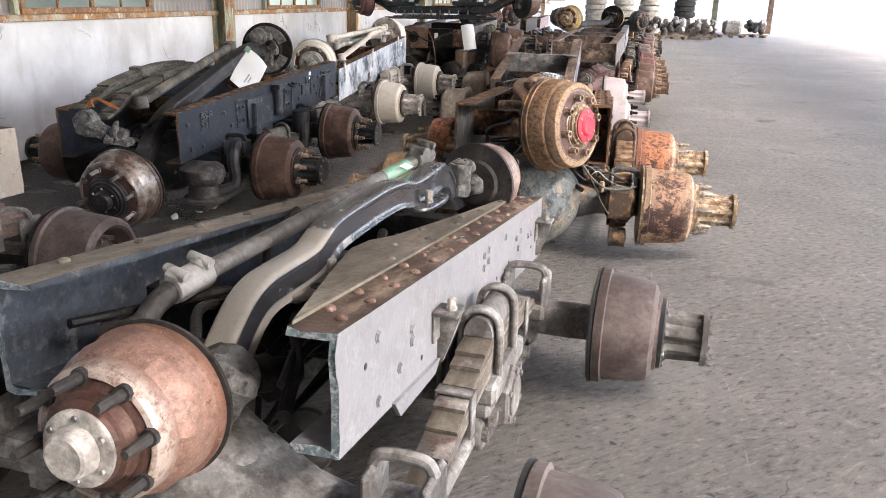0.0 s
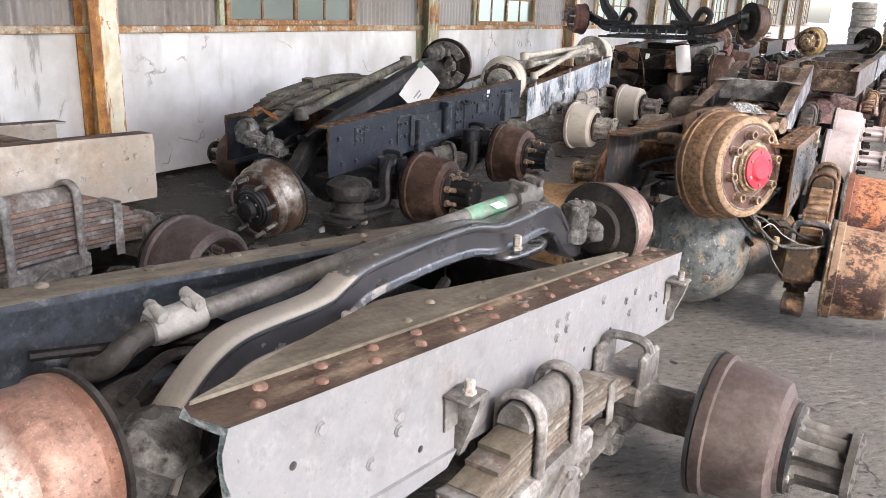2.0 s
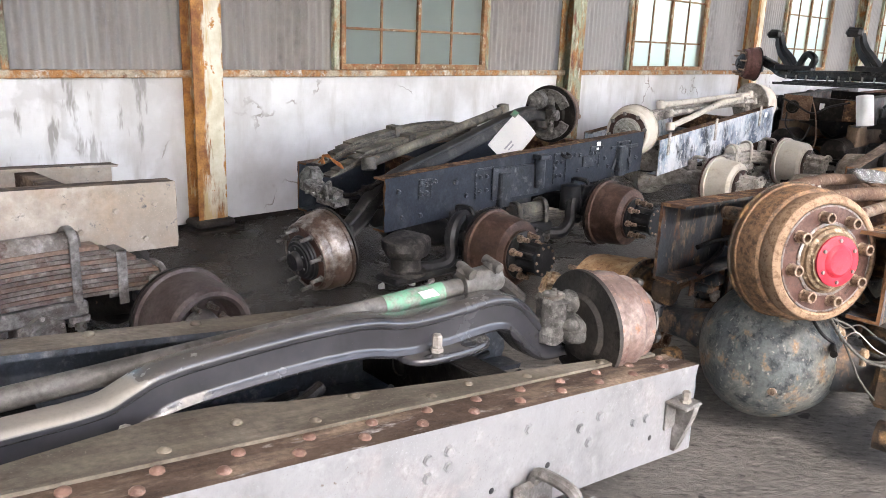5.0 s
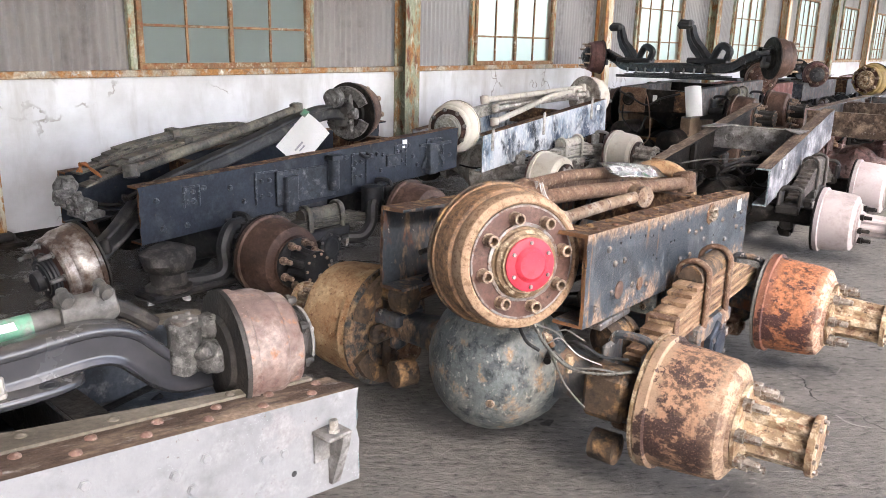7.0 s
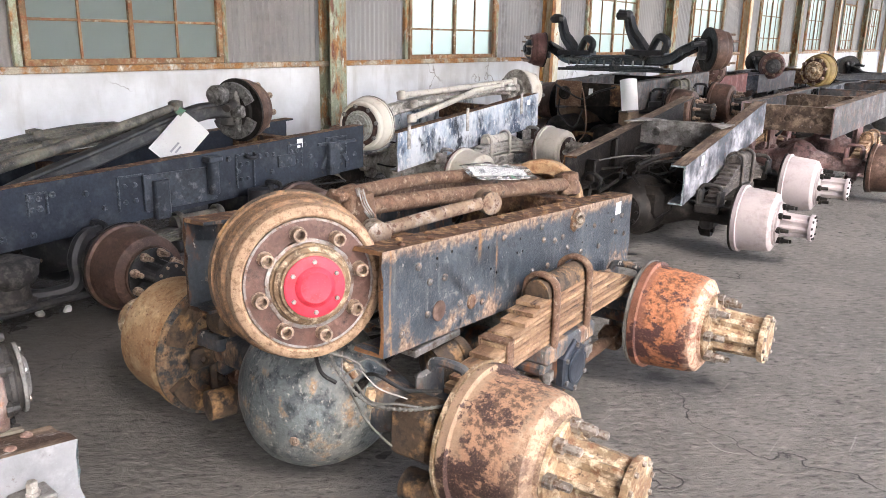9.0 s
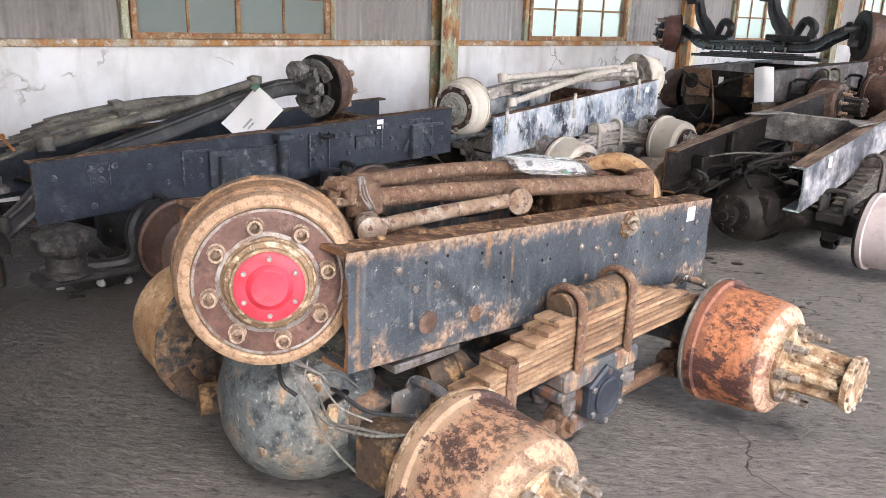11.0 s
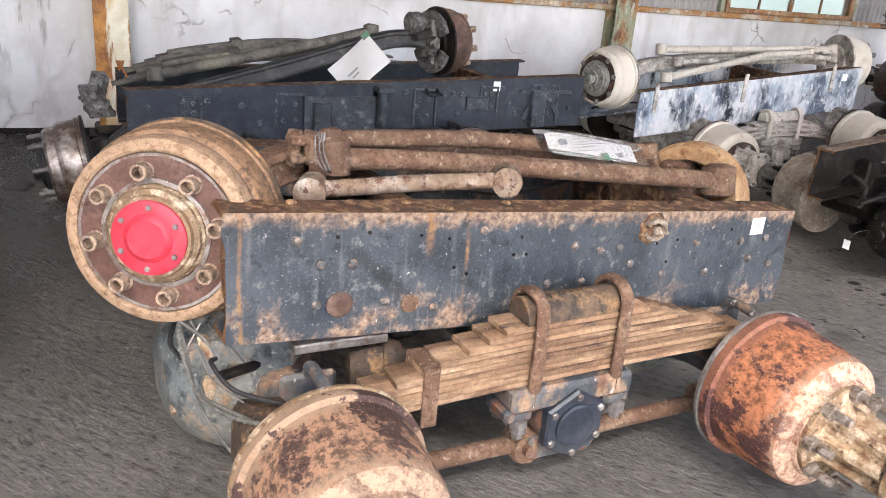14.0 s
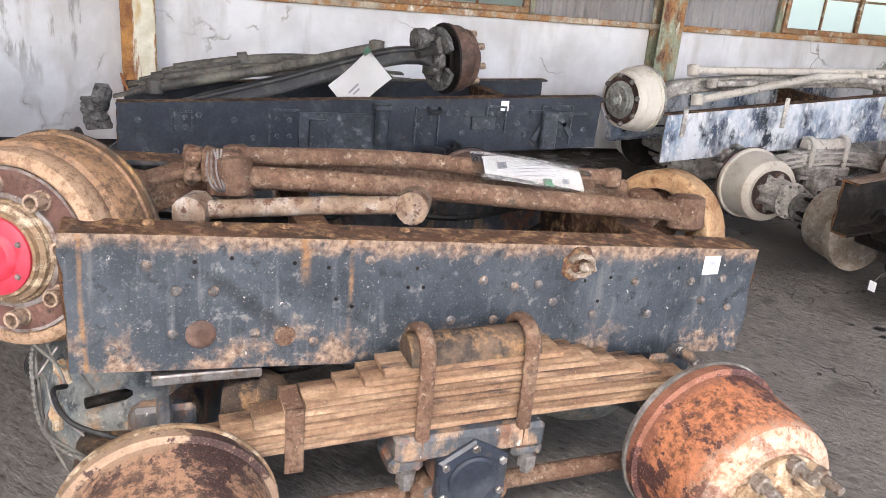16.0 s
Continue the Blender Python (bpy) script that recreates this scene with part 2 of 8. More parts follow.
    "beige_rail": worn("beige_frame_paint", (0.37, 0.315, 0.262), [((0.47, 0.43, 0.385), 0.35, 0.4, 0.1), ((0.36, 0.27, 0.2), 0.2, 0.3, 0.2), ((0.07, 0.075, 0.09), 0.13, 0.10, 0.7), ((0.10, 0.10, 0.11), 0.10, 0.03, 0.8)], 0.6, mottle=0.15, bump=0.2),
    "blue_white": worn("blotched_blue_white_paint", (0.60, 0.62, 0.64), [((0.22, 0.29, 0.38), 0.42, 0.24, 0.2), ((0.05, 0.07, 0.11), 0.40, 0.22, 0.4), ((0.014, 0.018, 0.026), 0.30, 0.15, 0.6), ((0.64, 0.64, 0.63), 0.28, 0.04, 0.5)], 0.5, mottle=0.12, bump=0.3, streak=0.45),
    "crusted_stump": worn("crusted_stump", (0.23, 0.18, 0.135), [((0.11, 0.07, 0.045), 0.4, 0.03, 0.3), ((0.40, 0.35, 0.29), 0.34, 0.02, 0.4)], 0.8, bump=0.9),
    "plate_crust": worn("crusted_black_plate", (0.05, 0.055, 0.06), [((0.34, 0.22, 0.12), 0.42, 0.09, 0.4), ((0.17, 0.10, 0.055), 0.36, 0.05, 0.4), ((0.014, 0.014, 0.015), 0.30, 0.03, 0.6)], 0.6, bump=1.0),
    "drum_dusty": worn("dusty_beige_drum", (0.36, 0.31, 0.25), [((0.24, 0.185, 0.14), 0.34, 0.10, 0.2), ((0.48, 0.44, 0.38), 0.26, 0.06, 0.3)], 0.7, bump=0.3),
    "white_drum": worn("off_white_drum", (0.62, 0.58, 0.50), [((0.5, 0.43, 0.34), 0.26, 0.14, 0.2)], 0.6, mottle=0.08, bump=0.15),
    "grey_white": worn("dusty_offwhite_metal", (0.44, 0.41, 0.37), [((0.16, 0.14, 0.12), 0.34, 0.07, 0.3), ((0.6, 0.57, 0.52), 0.34, 0.1, 0.3), ((0.05, 0.045, 0.04), 0.12, 0.04, 0.5)], 0.65, bump=0.4),
    "lilac_drum": worn("pale_lilac_drum", (0.42, 0.37, 0.37), [((0.34, 0.29, 0.28), 0.3, 0.2, 0.1)], 0.55, mottle=0.08, bump=0.15),
    "grey_rail": worn("dark_grey_rail", (0.07, 0.07, 0.072), [((0.24, 0.235, 0.235), 0.30, 0.2, 0.2), ((0.17, 0.105, 0.075), 0.30, 0.08, 0.4), ((0.02, 0.02, 0.022), 0.25, 0.06, 0.4)], 0.5),
    "pale_rail": worn("scuffed_slate_rail", (0.085, 0.10, 0.125), [((0.42, 0.41, 0.43), 0.40, 0.22, 0.2), ((0.025, 0.03, 0.038), 0.36, 0.15, 0.4), ((0.17, 0.10, 0.065), 0.16, 0.05, 0.5)], 0.5),
    "pink_rail": worn("faded_pink_rail", (0.46, 0.33, 0.33), [((0.5, 0.46, 0.46), 0.3, 0.2, 0.2), ((0.2, 0.1, 0.08), 0.15, 0.07, 0.5)], 0.6),
    "red_paint": worn("faded_red_paint", (0.26, 0.09, 0.075), [((0.34, 0.2, 0.17), 0.3, 0.15, 0.3), ((0.12, 0.05, 0.04), 0.2, 0.08, 0.4)], 0.6),
    "yellow_paint": worn("dirty_yellow_paint", (0.36, 0.26, 0.10), [((0.2, 0.12, 0.06), 0.3, 0.08, 0.4)], 0.6),
    "maroon_drum": worn("maroon_drum", (0.135, 0.064, 0.057), [((0.26, 0.14, 0.12), 0.3, 0.12, 0.3), ((0.08, 0.035, 0.03), 0.2, 0.06, 0.4)], 0.55),
    "shaft_grey": worn("grey_steering_rod", (0.11, 0.103, 0.093), [((0.22, 0.21, 0.197), 0.34, 0.12, 0.2), ((0.04, 0.038, 0.036), 0.3, 0.1, 0.4)], 0.5),
    "string": worn("pale_string", (0.40, 0.385, 0.35), [((0.25, 0.235, 0.21), 0.4, 0.03, 0.3)], 0.85),
    "cable": worn("grey_cable", (0.15, 0.145, 0.13), [], 0.6, bump=0.2),
    "black_cable": worn("black_rubber", (0.018, 0.018, 0.019), [((0.07, 0.065, 0.06), 0.2, 0.06, 0.3)], 0.65, bump=0.2),
    "rubber_dusty": worn("dusty_perished_rubber", (0.045, 0.043, 0.042), [((0.13, 0.12, 0.108), 0.34, 0.06, 0.2)], 0.7, bump=0.5),
    "paper": worn("white_paper", (0.90, 0.90, 0.89), [], 0.8, mottle=0.03, bump=0.0),
    "ink": worn("grey_ink", (0.55, 0.56, 0.60), [], 0.8, bump=0.0),
    "green_tape": worn("green_tape", (0.16, 0.36, 0.24), [((0.24, 0.25, 0.22), 0.42, 0.05, 0.5)], 0.5, mottle=0.1, bump=0.1),
    "copper_wire": worn("orange_wire", (0.40, 0.15, 0.05), [], 0.6, bump=0.0),
    "wood": worn("old_timber", (0.22, 0.16, 0.11), [((0.1, 0.07, 0.05), 0.3, 0.1, 0.3)], 0.8),
    "tyre": worn("tyre_rubber", (0.022, 0.022, 0.023), [((0.07, 0.068, 0.064), 0.3, 0.2, 0.2)], 0.8),
    "wheel_white": worn("whitish_tyre_stack", (0.44, 0.42, 0.39), [((0.2, 0.19, 0.18), 0.3, 0.1, 0.3)], 0.7),
    "corrugated": worn("grey_corrugated_sheet", (0.51, 0.475, 0.435), [((0.38, 0.34, 0.31), 0.3, 0.5, 0.1)], 0.55, mottle=0.08, bump=0.1, streak=0.8),
    "rust_green": worn("rusting_green_painted_steel", (0.40, 0.43, 0.30), [((0.36, 0.17, 0.06), 0.42, 0.11, 0.5), ((0.16, 0.06, 0.035), 0.28, 0.10, 0.6), ((0.56, 0.55, 0.44), 0.25, 0.07, 0.6)], 0.7, bump=0.6, streak=0.6),
    "sill_rust": worn("rusting_sill", (0.58, 0.50, 0.38), [((0.36, 0.17, 0.055), 0.46, 0.16, 0.5), ((0.18, 0.09, 0.05), 0.25, 0.06, 0.5), ((0.75, 0.73, 0.66), 0.2, 0.12, 0.6)], 0.7, bump=0.5),
    "frame_rust": worn("rusty_window_frame", (0.40, 0.25, 0.13), [((0.26, 0.10, 0.04), 0.4, 0.08, 0.4), ((0.6, 0.52, 0.4), 0.22, 0.06, 0.5)], 0.75, bump=0.5),
    "roof": worn("roof_sheet", (0.42, 0.41, 0.40), [((0.3, 0.25, 0.2), 0.3, 0.6, 0.1)], 0.7, streak=0.3),
    "outside": worn("pale_yard_haze", (0.75, 0.76, 0.76), [], 0.9, bump=0.0),
    "green_post": worn("dark_green_post", (0.12, 0.15, 0.10), [((0.2, 0.1, 0.05), 0.25, 0.1, 0.4)], 0.6),
    "leaves": worn("hedge_leaves", (0.06, 0.11, 0.035), [], 0.6),
}


def node_material(name):
    m = bpy.data.materials.new(name)
    m.use_nodes = True
    return m, m.node_tree.nodes, m.node_tree.links.new, m.node_tree.nodes["Principled BSDF"]


def noise_node(nodes, link, vec, scale, detail=6, rough=0.6):
    n = nodes.new("ShaderNodeTexNoise")
    n.inputs["Scale"].default_value, n.inputs["Detail"].default_value, n.inputs["Roughness"].default_value = scale, detail, rough
    link(vec, n.inputs["Vector"])
    return n.outputs["Fac"]


def span(nodes, link, value, lo, hi, to_lo=0.0, to_hi=1.0):
    n = nodes.new("ShaderNodeMapRange")
    for key, v in (("From Min", lo), ("From Max", hi), ("To Min", to_lo), ("To Max", to_hi)):
        n.inputs[key].default_value = v
    link(value, n.inputs["Value"])
    return n.outputs["Result"]


def blend(nodes, link, fac, a, b):
    n = nodes.new("ShaderNodeMix")
    n.data_type = 'RGBA'
    link(fac, n.inputs["Factor"])
    for sock, v in ((n.inputs[6], a), (n.inputs[7], b)):
        if isinstance(v, tuple):
            sock.default_value = (*v, 1)
        else:
            link(v, sock)
    return n.outputs[2]


def maths(nodes, link, op, a, b):
    n = nodes.new("ShaderNodeMath")
    n.operation = op
    for sock, v in ((n.inputs[0], a), (n.inputs[1], b)):
        if isinstance(v, (int, float)):
            sock.default_value = v
        else:
            link(v, sock)
    return n.outputs[0]


def floor_material():
    m, nodes, link, bsdf = node_material("worn_dark_concrete")
    co = nodes.new("ShaderNodeTexCoord").outputs["Object"]
    large = noise_node(nodes, link, co, 0.5, 5)
    mid = noise_node(nodes, link, co, 3.0, 8, 0.7)
    fm = nodes.new("ShaderNodeMapping")
    turn = nodes.new("ShaderNodeMapping")
    turn.inputs["Rotation"].default_value = (0, 0, radians(-42))
    link(co, turn.inputs[0])
    fm.inputs["Scale"].default_value = (0.45, 1.0, 1.0)
    link(turn.outputs[0], fm.inputs[0])
    fine = noise_node(nodes, link, fm.outputs[0], 38.0, 9, 0.72)
    ridge = noise_node(nodes, link, fm.outputs[0], 19.0, 8, 0.66)
    grit = noise_node(nodes, link, co, 240.0, 3)
    col = blend(nodes, link, span(nodes, link, mid, 0.3, 0.7), (0.106, 0.099, 0.090), (0.174, 0.162, 0.147))
    col = blend(nodes, link, span(nodes, link, large, 0.38, 0.62), col, blend(nodes, link, span(nodes, link, mid, 0.35, 0.65), (0.140, 0.130, 0.118), (0.230, 0.214, 0.195)))
    col = blend(nodes, link, span(nodes, link, fine, 0.54, 0.68), col, (0.280, 0.260, 0.234))
    col = blend(nodes, link, span(nodes, link, fine, 0.47, 0.34), col, (0.040, 0.037, 0.033))
    col = blend(nodes, link, span(nodes, link, grit, 0.62, 0.74, 0.0, 0.8), col, (0.302, 0.281, 0.256))
    col = blend(nodes, link, span(nodes, link, grit, 0.38, 0.28, 0.0, 0.8), col, (0.030, 0.028, 0.026))
    drip = noise_node(nodes, link, co, 6.5, 3, 0.5)
    col = blend(nodes, link, maths(nodes, link, 'MULTIPLY', span(nodes, link, drip, 0.70, 0.72), span(nodes, link, large, 0.45, 0.55)), col, (0.018, 0.016, 0.015))
    stain = noise_node(nodes, link, co, 1.3, 6, 0.65)
    col = blend(nodes, link, span(nodes, link, stain, 0.60, 0.68), col, (0.078, 0.073, 0.066))
    # pale scratches, strengthened to paint in bright streaks of reflected light
    mp = nodes.new("ShaderNodeMapping")
    mp.inputs["Scale"].default_value = (1.0, 0.05, 1.0)
    mp.inputs["Rotation"].default_value = (0, 0, radians(75))
    link(co, mp.inputs[0])
    scratch_sheen = noise_node(nodes, link, mp.outputs[0], 30.0, 5, 0.7)
    col = blend(nodes, link, span(nodes, link, scratch_sheen, 0.64, 0.74, 0.0, 0.8), col, (0.35, 0.33, 0.305))
    # hairline cracks
    vor = nodes.new("ShaderNodeTexVoronoi")
    vor.feature = 'DISTANCE_TO_EDGE'
    vor.inputs["Scale"].default_value = 0.8
    nz = nodes.new("ShaderNodeTexNoise")
    nz.inputs["Scale"].default_value, nz.inputs["Detail"].default_value = 3.0, 6
    link(co, nz.inputs["Vector"])
    sc = nodes.new("ShaderNodeVectorMath")
    sc.operation = 'SCALE'
    sc.inputs["Scale"].default_value = 0.7
    link(nz.outputs["Color"], sc.inputs[0])
    ad = nodes.new("ShaderNodeVectorMath")
    ad.operation = 'ADD'
    link(co, ad.inputs[0])
    link(sc.outputs[0], ad.inputs[1])
    link(ad.outputs[0], vor.inputs["Vector"])
    crack = maths(nodes, link, 'MULTIPLY', span(nodes, link, vor.outputs["Distance"], 0.006, 0.001), span(nodes, link, large, 0.5, 0.56))
    col = blend(nodes, link, crack, col, (0.030, 0.028, 0.026))
    # damp, oily strip towards the wall, its colour also darkened for the bogies' shade
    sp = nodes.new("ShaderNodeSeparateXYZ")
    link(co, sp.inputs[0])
    damp_shade = span(nodes, link, maths(nodes, link, 'ADD', sp.outputs["X"], maths(nodes, link, 'MULTIPLY', mid, 1.6)), -0.6, -2.2)
    col = blend(nodes, link, damp_shade, col, (0.058, 0.052, 0.045))
    link(col, bsdf.inputs["Base Color"])
    link(maths(nodes, link, 'SUBTRACT', span(nodes, link, mid, 0.25, 0.75, 0.56, 0.84), maths(nodes, link, 'MULTIPLY', damp_shade, 0.46)), bsdf.inputs["Roughness"])
    bsdf.inputs["Specular IOR Level"].default_value = 0.26
    h = maths(nodes, link, 'ADD', maths(nodes, link, 'SUBTRACT', maths(nodes, link, 'ADD', maths(nodes, link, 'MULTIPLY', mid, 0.5), maths(nodes, link, 'MULTIPLY', ridge, 0.9)), maths(nodes, link, 'MULTIPLY', crack, 0.5)), maths(nodes, link, 'ADD', maths(nodes, link, 'MULTIPLY', fine, 0.8), maths(nodes, link, 'MULTIPLY', grit, 0.2)))
    b = nodes.new("ShaderNodeBump")
    b.inputs["Strength"].default_value, b.inputs["Distance"].default_value = 1.0, 0.026
    link(h, b.inputs["Height"])
    link(b.outputs[0], bsdf.inputs["Normal"])
    return m


def wall_material():
    m, nodes, link, bsdf = node_material("stained_white_plaster")
    co = nodes.new("ShaderNodeTexCoord").outputs["Object"]
    mp = nodes.new("ShaderNodeMapping")
    mp.inputs["Scale"].default_value = (1.0, 1.0, 0.22)
    link(co, mp.inputs[0])
    runs = noise_node(nodes, link, mp.outputs[0], 5.0, 6, 0.6)
    cloud = noise_node(nodes, link, co, 1.4, 6)
    fine = noise_node(nodes, link, co, 40.0, 6, 0.7)
    col = blend(nodes, link, span(nodes, link, cloud, 0.36, 0.64), (0.50, 0.49, 0.485), (0.72, 0.722, 0.73))
    col = blend(nodes, link, span(nodes, link, runs, 0.52, 0.72, 0.0, 0.75), col, (0.44, 0.42, 0.40))
    col = blend(nodes, link, span(nodes, link, fine, 0.62, 0.78, 0.0, 0.5), col, (0.40, 0.375, 0.35))
    sp = nodes.new("ShaderNodeSeparateXYZ")
    link(co, sp.inputs[0])
    crackv = nodes.new("ShaderNodeTexVoronoi")
    crackv.feature = 'DISTANCE_TO_EDGE'
    crackv.inputs["Scale"].default_value = 1.1
    warp = nodes.new("ShaderNodeVectorMath")
    warp.operation = 'ADD'
    nz = nodes.new("ShaderNodeTexNoise")
    nz.inputs["Scale"].default_value, nz.inputs["Detail"].default_value = 4.0, 5
    link(co, nz.inputs["Vector"])
    scl = nodes.new("ShaderNodeVectorMath")
    scl.operation = 'SCALE'
    scl.inputs["Scale"].default_value = 0.4
    link(nz.outputs["Color"], scl.inputs[0])
    link(co, warp.inputs[0])
    link(scl.outputs[0], warp.inputs[1])
    link(warp.outputs[0], crackv.inputs["Vector"])
    line = span(nodes, link, crackv.outputs["Distance"], 0.012, 0.004)
    gate = span(nodes, link, noise_node(nodes, link, co, 1.7, 3), 0.55, 0.62)
    col = blend(nodes, link, maths(nodes, link, 'MULTIPLY', line, gate), col, (0.3, 0.28, 0.26))
    # damp bay: heavier blotches and cracks before the second post
    bay = span(nodes, link, sp.outputs["Y"], 4.2, 4.0)
    wide = span(nodes, link, crackv.outputs["Distance"], 0.05, 0.02)
    blot = maths(nodes, link, 'MULTIPLY', span(nodes, link, noise_node(nodes, link, mp.outputs[0], 9.0, 4), 0.56, 0.63), span(nodes, link, sp.outputs["Z"], 0.35, 0.75))
    damp = maths(nodes, link, 'MULTIPLY', maths(nodes, link, 'MAXIMUM', maths(nodes, link, 'MULTIPLY', wide, 0.25), maths(nodes, link, 'MULTIPLY', blot, 0.85)), bay)
    col = blend(nodes, link, damp, col, (0.25, 0.235, 0.22))
    link(col, bsdf.inputs["Base Color"])
    link(span(nodes, link, cloud, 0.3, 0.7, 0.45, 0.75), bsdf.inputs["Roughness"])
    b = nodes.new("ShaderNodeBump")
    b.inputs["Strength"].default_value, b.inputs["Distance"].default_value = 0.25, 0.006
    link(maths(nodes, link, 'ADD', fine, maths(nodes, link, 'MULTIPLY', cloud, 2.0)), b.inputs["Height"])
    link(b.outputs[0], bsdf.inputs["Normal"])
    return m


def glass_material(name, tint, rough):
    m, nodes, link, bsdf = node_material(name)
    bsdf.inputs["Base Color"].default_value = (*tint, 1)
    bsdf.inputs["Transmission Weight"].default_value = 1.0
    bsdf.inputs["Roughness"].default_value = rough
    bsdf.inputs["IOR"].default_value = 1.1
    return m


def flaking_rail_material():
    """Slate-blue paint of the rusty bogie's rail: mottled, pocked with chips, rust washed in from both edges, two ochre runs and an oily smear."""
    m, nodes, link, bsdf = node_material("flaking_slate_paint")
    co = nodes.new("ShaderNodeTexCoord").outputs["Object"]
    sp = nodes.new("ShaderNodeSeparateXYZ")
    link(co, sp.inputs[0])
    along = sp.outputs["Y"]
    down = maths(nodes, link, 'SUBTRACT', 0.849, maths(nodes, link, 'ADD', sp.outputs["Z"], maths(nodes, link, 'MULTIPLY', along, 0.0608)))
    cloud = noise_node(nodes, link, co, 5.0, 8, 0.65)
    mid = noise_node(nodes, link, co, 24.0, 9, 0.72)
    chip = noise_node(nodes, link, co, 60.0, 6, 0.65)
    fine = noise_node(nodes, link, co, 190.0, 4, 0.7)
    mp = nodes.new("ShaderNodeMapping")
    mp.inputs["Scale"].default_value = (1.0, 1.0, 0.10)
    link(co, mp.inputs[0])
    runs = noise_node(nodes, link, mp.outputs[0], 34.0, 5, 0.6)
    col = blend(nodes, link, span(nodes, link, cloud, 0.35, 0.65), (0.016, 0.023, 0.032), (0.052, 0.064, 0.077))
    col = blend(nodes, link, span(nodes, link, runs, 0.56, 0.72, 0.0, 0.5), col, (0.15, 0.155, 0.155))
    col = blend(nodes, link, span(nodes, link, mid, 0.57, 0.66), col, (0.155, 0.158, 0.158))
    col = blend(nodes, link, span(nodes, link, mid, 0.44, 0.36), col, (0.014, 0.018, 0.024))
    # oily smear running down at a slant
    smear = maths(nodes, link, 'ABSOLUTE', maths(nodes, link, 'SUBTRACT', maths(nodes, link, 'ADD', along, 0.67), maths(nodes, link, 'MULTIPLY', down, 1.15)), 0.0)
    smear = maths(nodes, link, 'MULTIPLY', span(nodes, link, maths(nodes, link, 'ADD', smear, maths(nodes, link, 'MULTIPLY', mid, 0.06)), 0.075, 0.045), span(nodes, link, maths(nodes, link, 'ABSOLUTE', maths(nodes, link, 'SUBTRACT', down, 0.165), 0.0), 0.09, 0.06))
    col = blend(nodes, link, maths(nodes, link, 'MULTIPLY', smear, 0.65), col, (0.010, 0.012, 0.016))
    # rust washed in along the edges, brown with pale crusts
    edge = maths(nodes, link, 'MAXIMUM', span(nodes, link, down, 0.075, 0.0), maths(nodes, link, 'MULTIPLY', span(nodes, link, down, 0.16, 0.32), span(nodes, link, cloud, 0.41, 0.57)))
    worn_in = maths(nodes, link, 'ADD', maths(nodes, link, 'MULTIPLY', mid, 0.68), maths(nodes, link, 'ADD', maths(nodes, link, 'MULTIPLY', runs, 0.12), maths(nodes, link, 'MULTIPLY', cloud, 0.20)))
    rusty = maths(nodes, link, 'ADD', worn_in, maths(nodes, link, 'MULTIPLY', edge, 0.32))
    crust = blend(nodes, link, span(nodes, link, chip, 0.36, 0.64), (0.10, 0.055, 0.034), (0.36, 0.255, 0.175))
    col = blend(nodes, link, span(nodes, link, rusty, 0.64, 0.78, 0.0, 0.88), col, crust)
    for at, wide in ((-0.355, 0.016), (-0.245, 0.009), (-0.832, 0.007)):
        off = maths(nodes, link, 'ABSOLUTE', maths(nodes, link, 'SUBTRACT', maths(nodes, link, 'ADD', along, maths(nodes, link, 'MULTIPLY', cloud, 0.02)), at + 0.01), 0.0)
        run = maths(nodes, link, 'MULTIPLY', span(nodes, link, off, wide, wide * 0.3), span(nodes, link, mid, 0.40, 0.60, 0.05, 0.75))
        if at > -0.4:
            run = maths(nodes, link, 'MULTIPLY', run, span(nodes, link, down, 0.13 if at < -0.3 else 0.32, 0.06))
        col = blend(nodes, link, run, col, (0.30, 0.15, 0.05))
    # chips down to pale primer, and pocks
    col = blend(nodes, link, span(nodes, link, chip, 0.66, 0.70), col, (0.40, 0.37, 0.34))
    col = blend(nodes, link, span(nodes, link, fine, 0.60, 0.70, 0.0, 0.8), col, (0.22, 0.19, 0.165))
    col = blend(nodes, link, span(nodes, link, fine, 0.40, 0.30, 0.0, 0.8), col, (0.012, 0.013, 0.015))
    link(col, bsdf.inputs["Base Color"])
    link(span(nodes, link, rusty, 0.5, 0.75, 0.36, 0.8), bsdf.inputs["Roughness"])
    b = nodes.new("ShaderNodeBump")
    b.inputs["Strength"].default_value, b.inputs["Distance"].default_value = 0.9, 0.005
    link(maths(nodes, link, 'ADD', rusty, maths(nodes, link, 'ADD', maths(nodes, link, 'MULTIPLY', chip, 0.6), maths(nodes, link, 'MULTIPLY', fine, 0.25))), b.inputs["Height"])
    link(b.outputs[0], bsdf.inputs["Normal"])
    return m


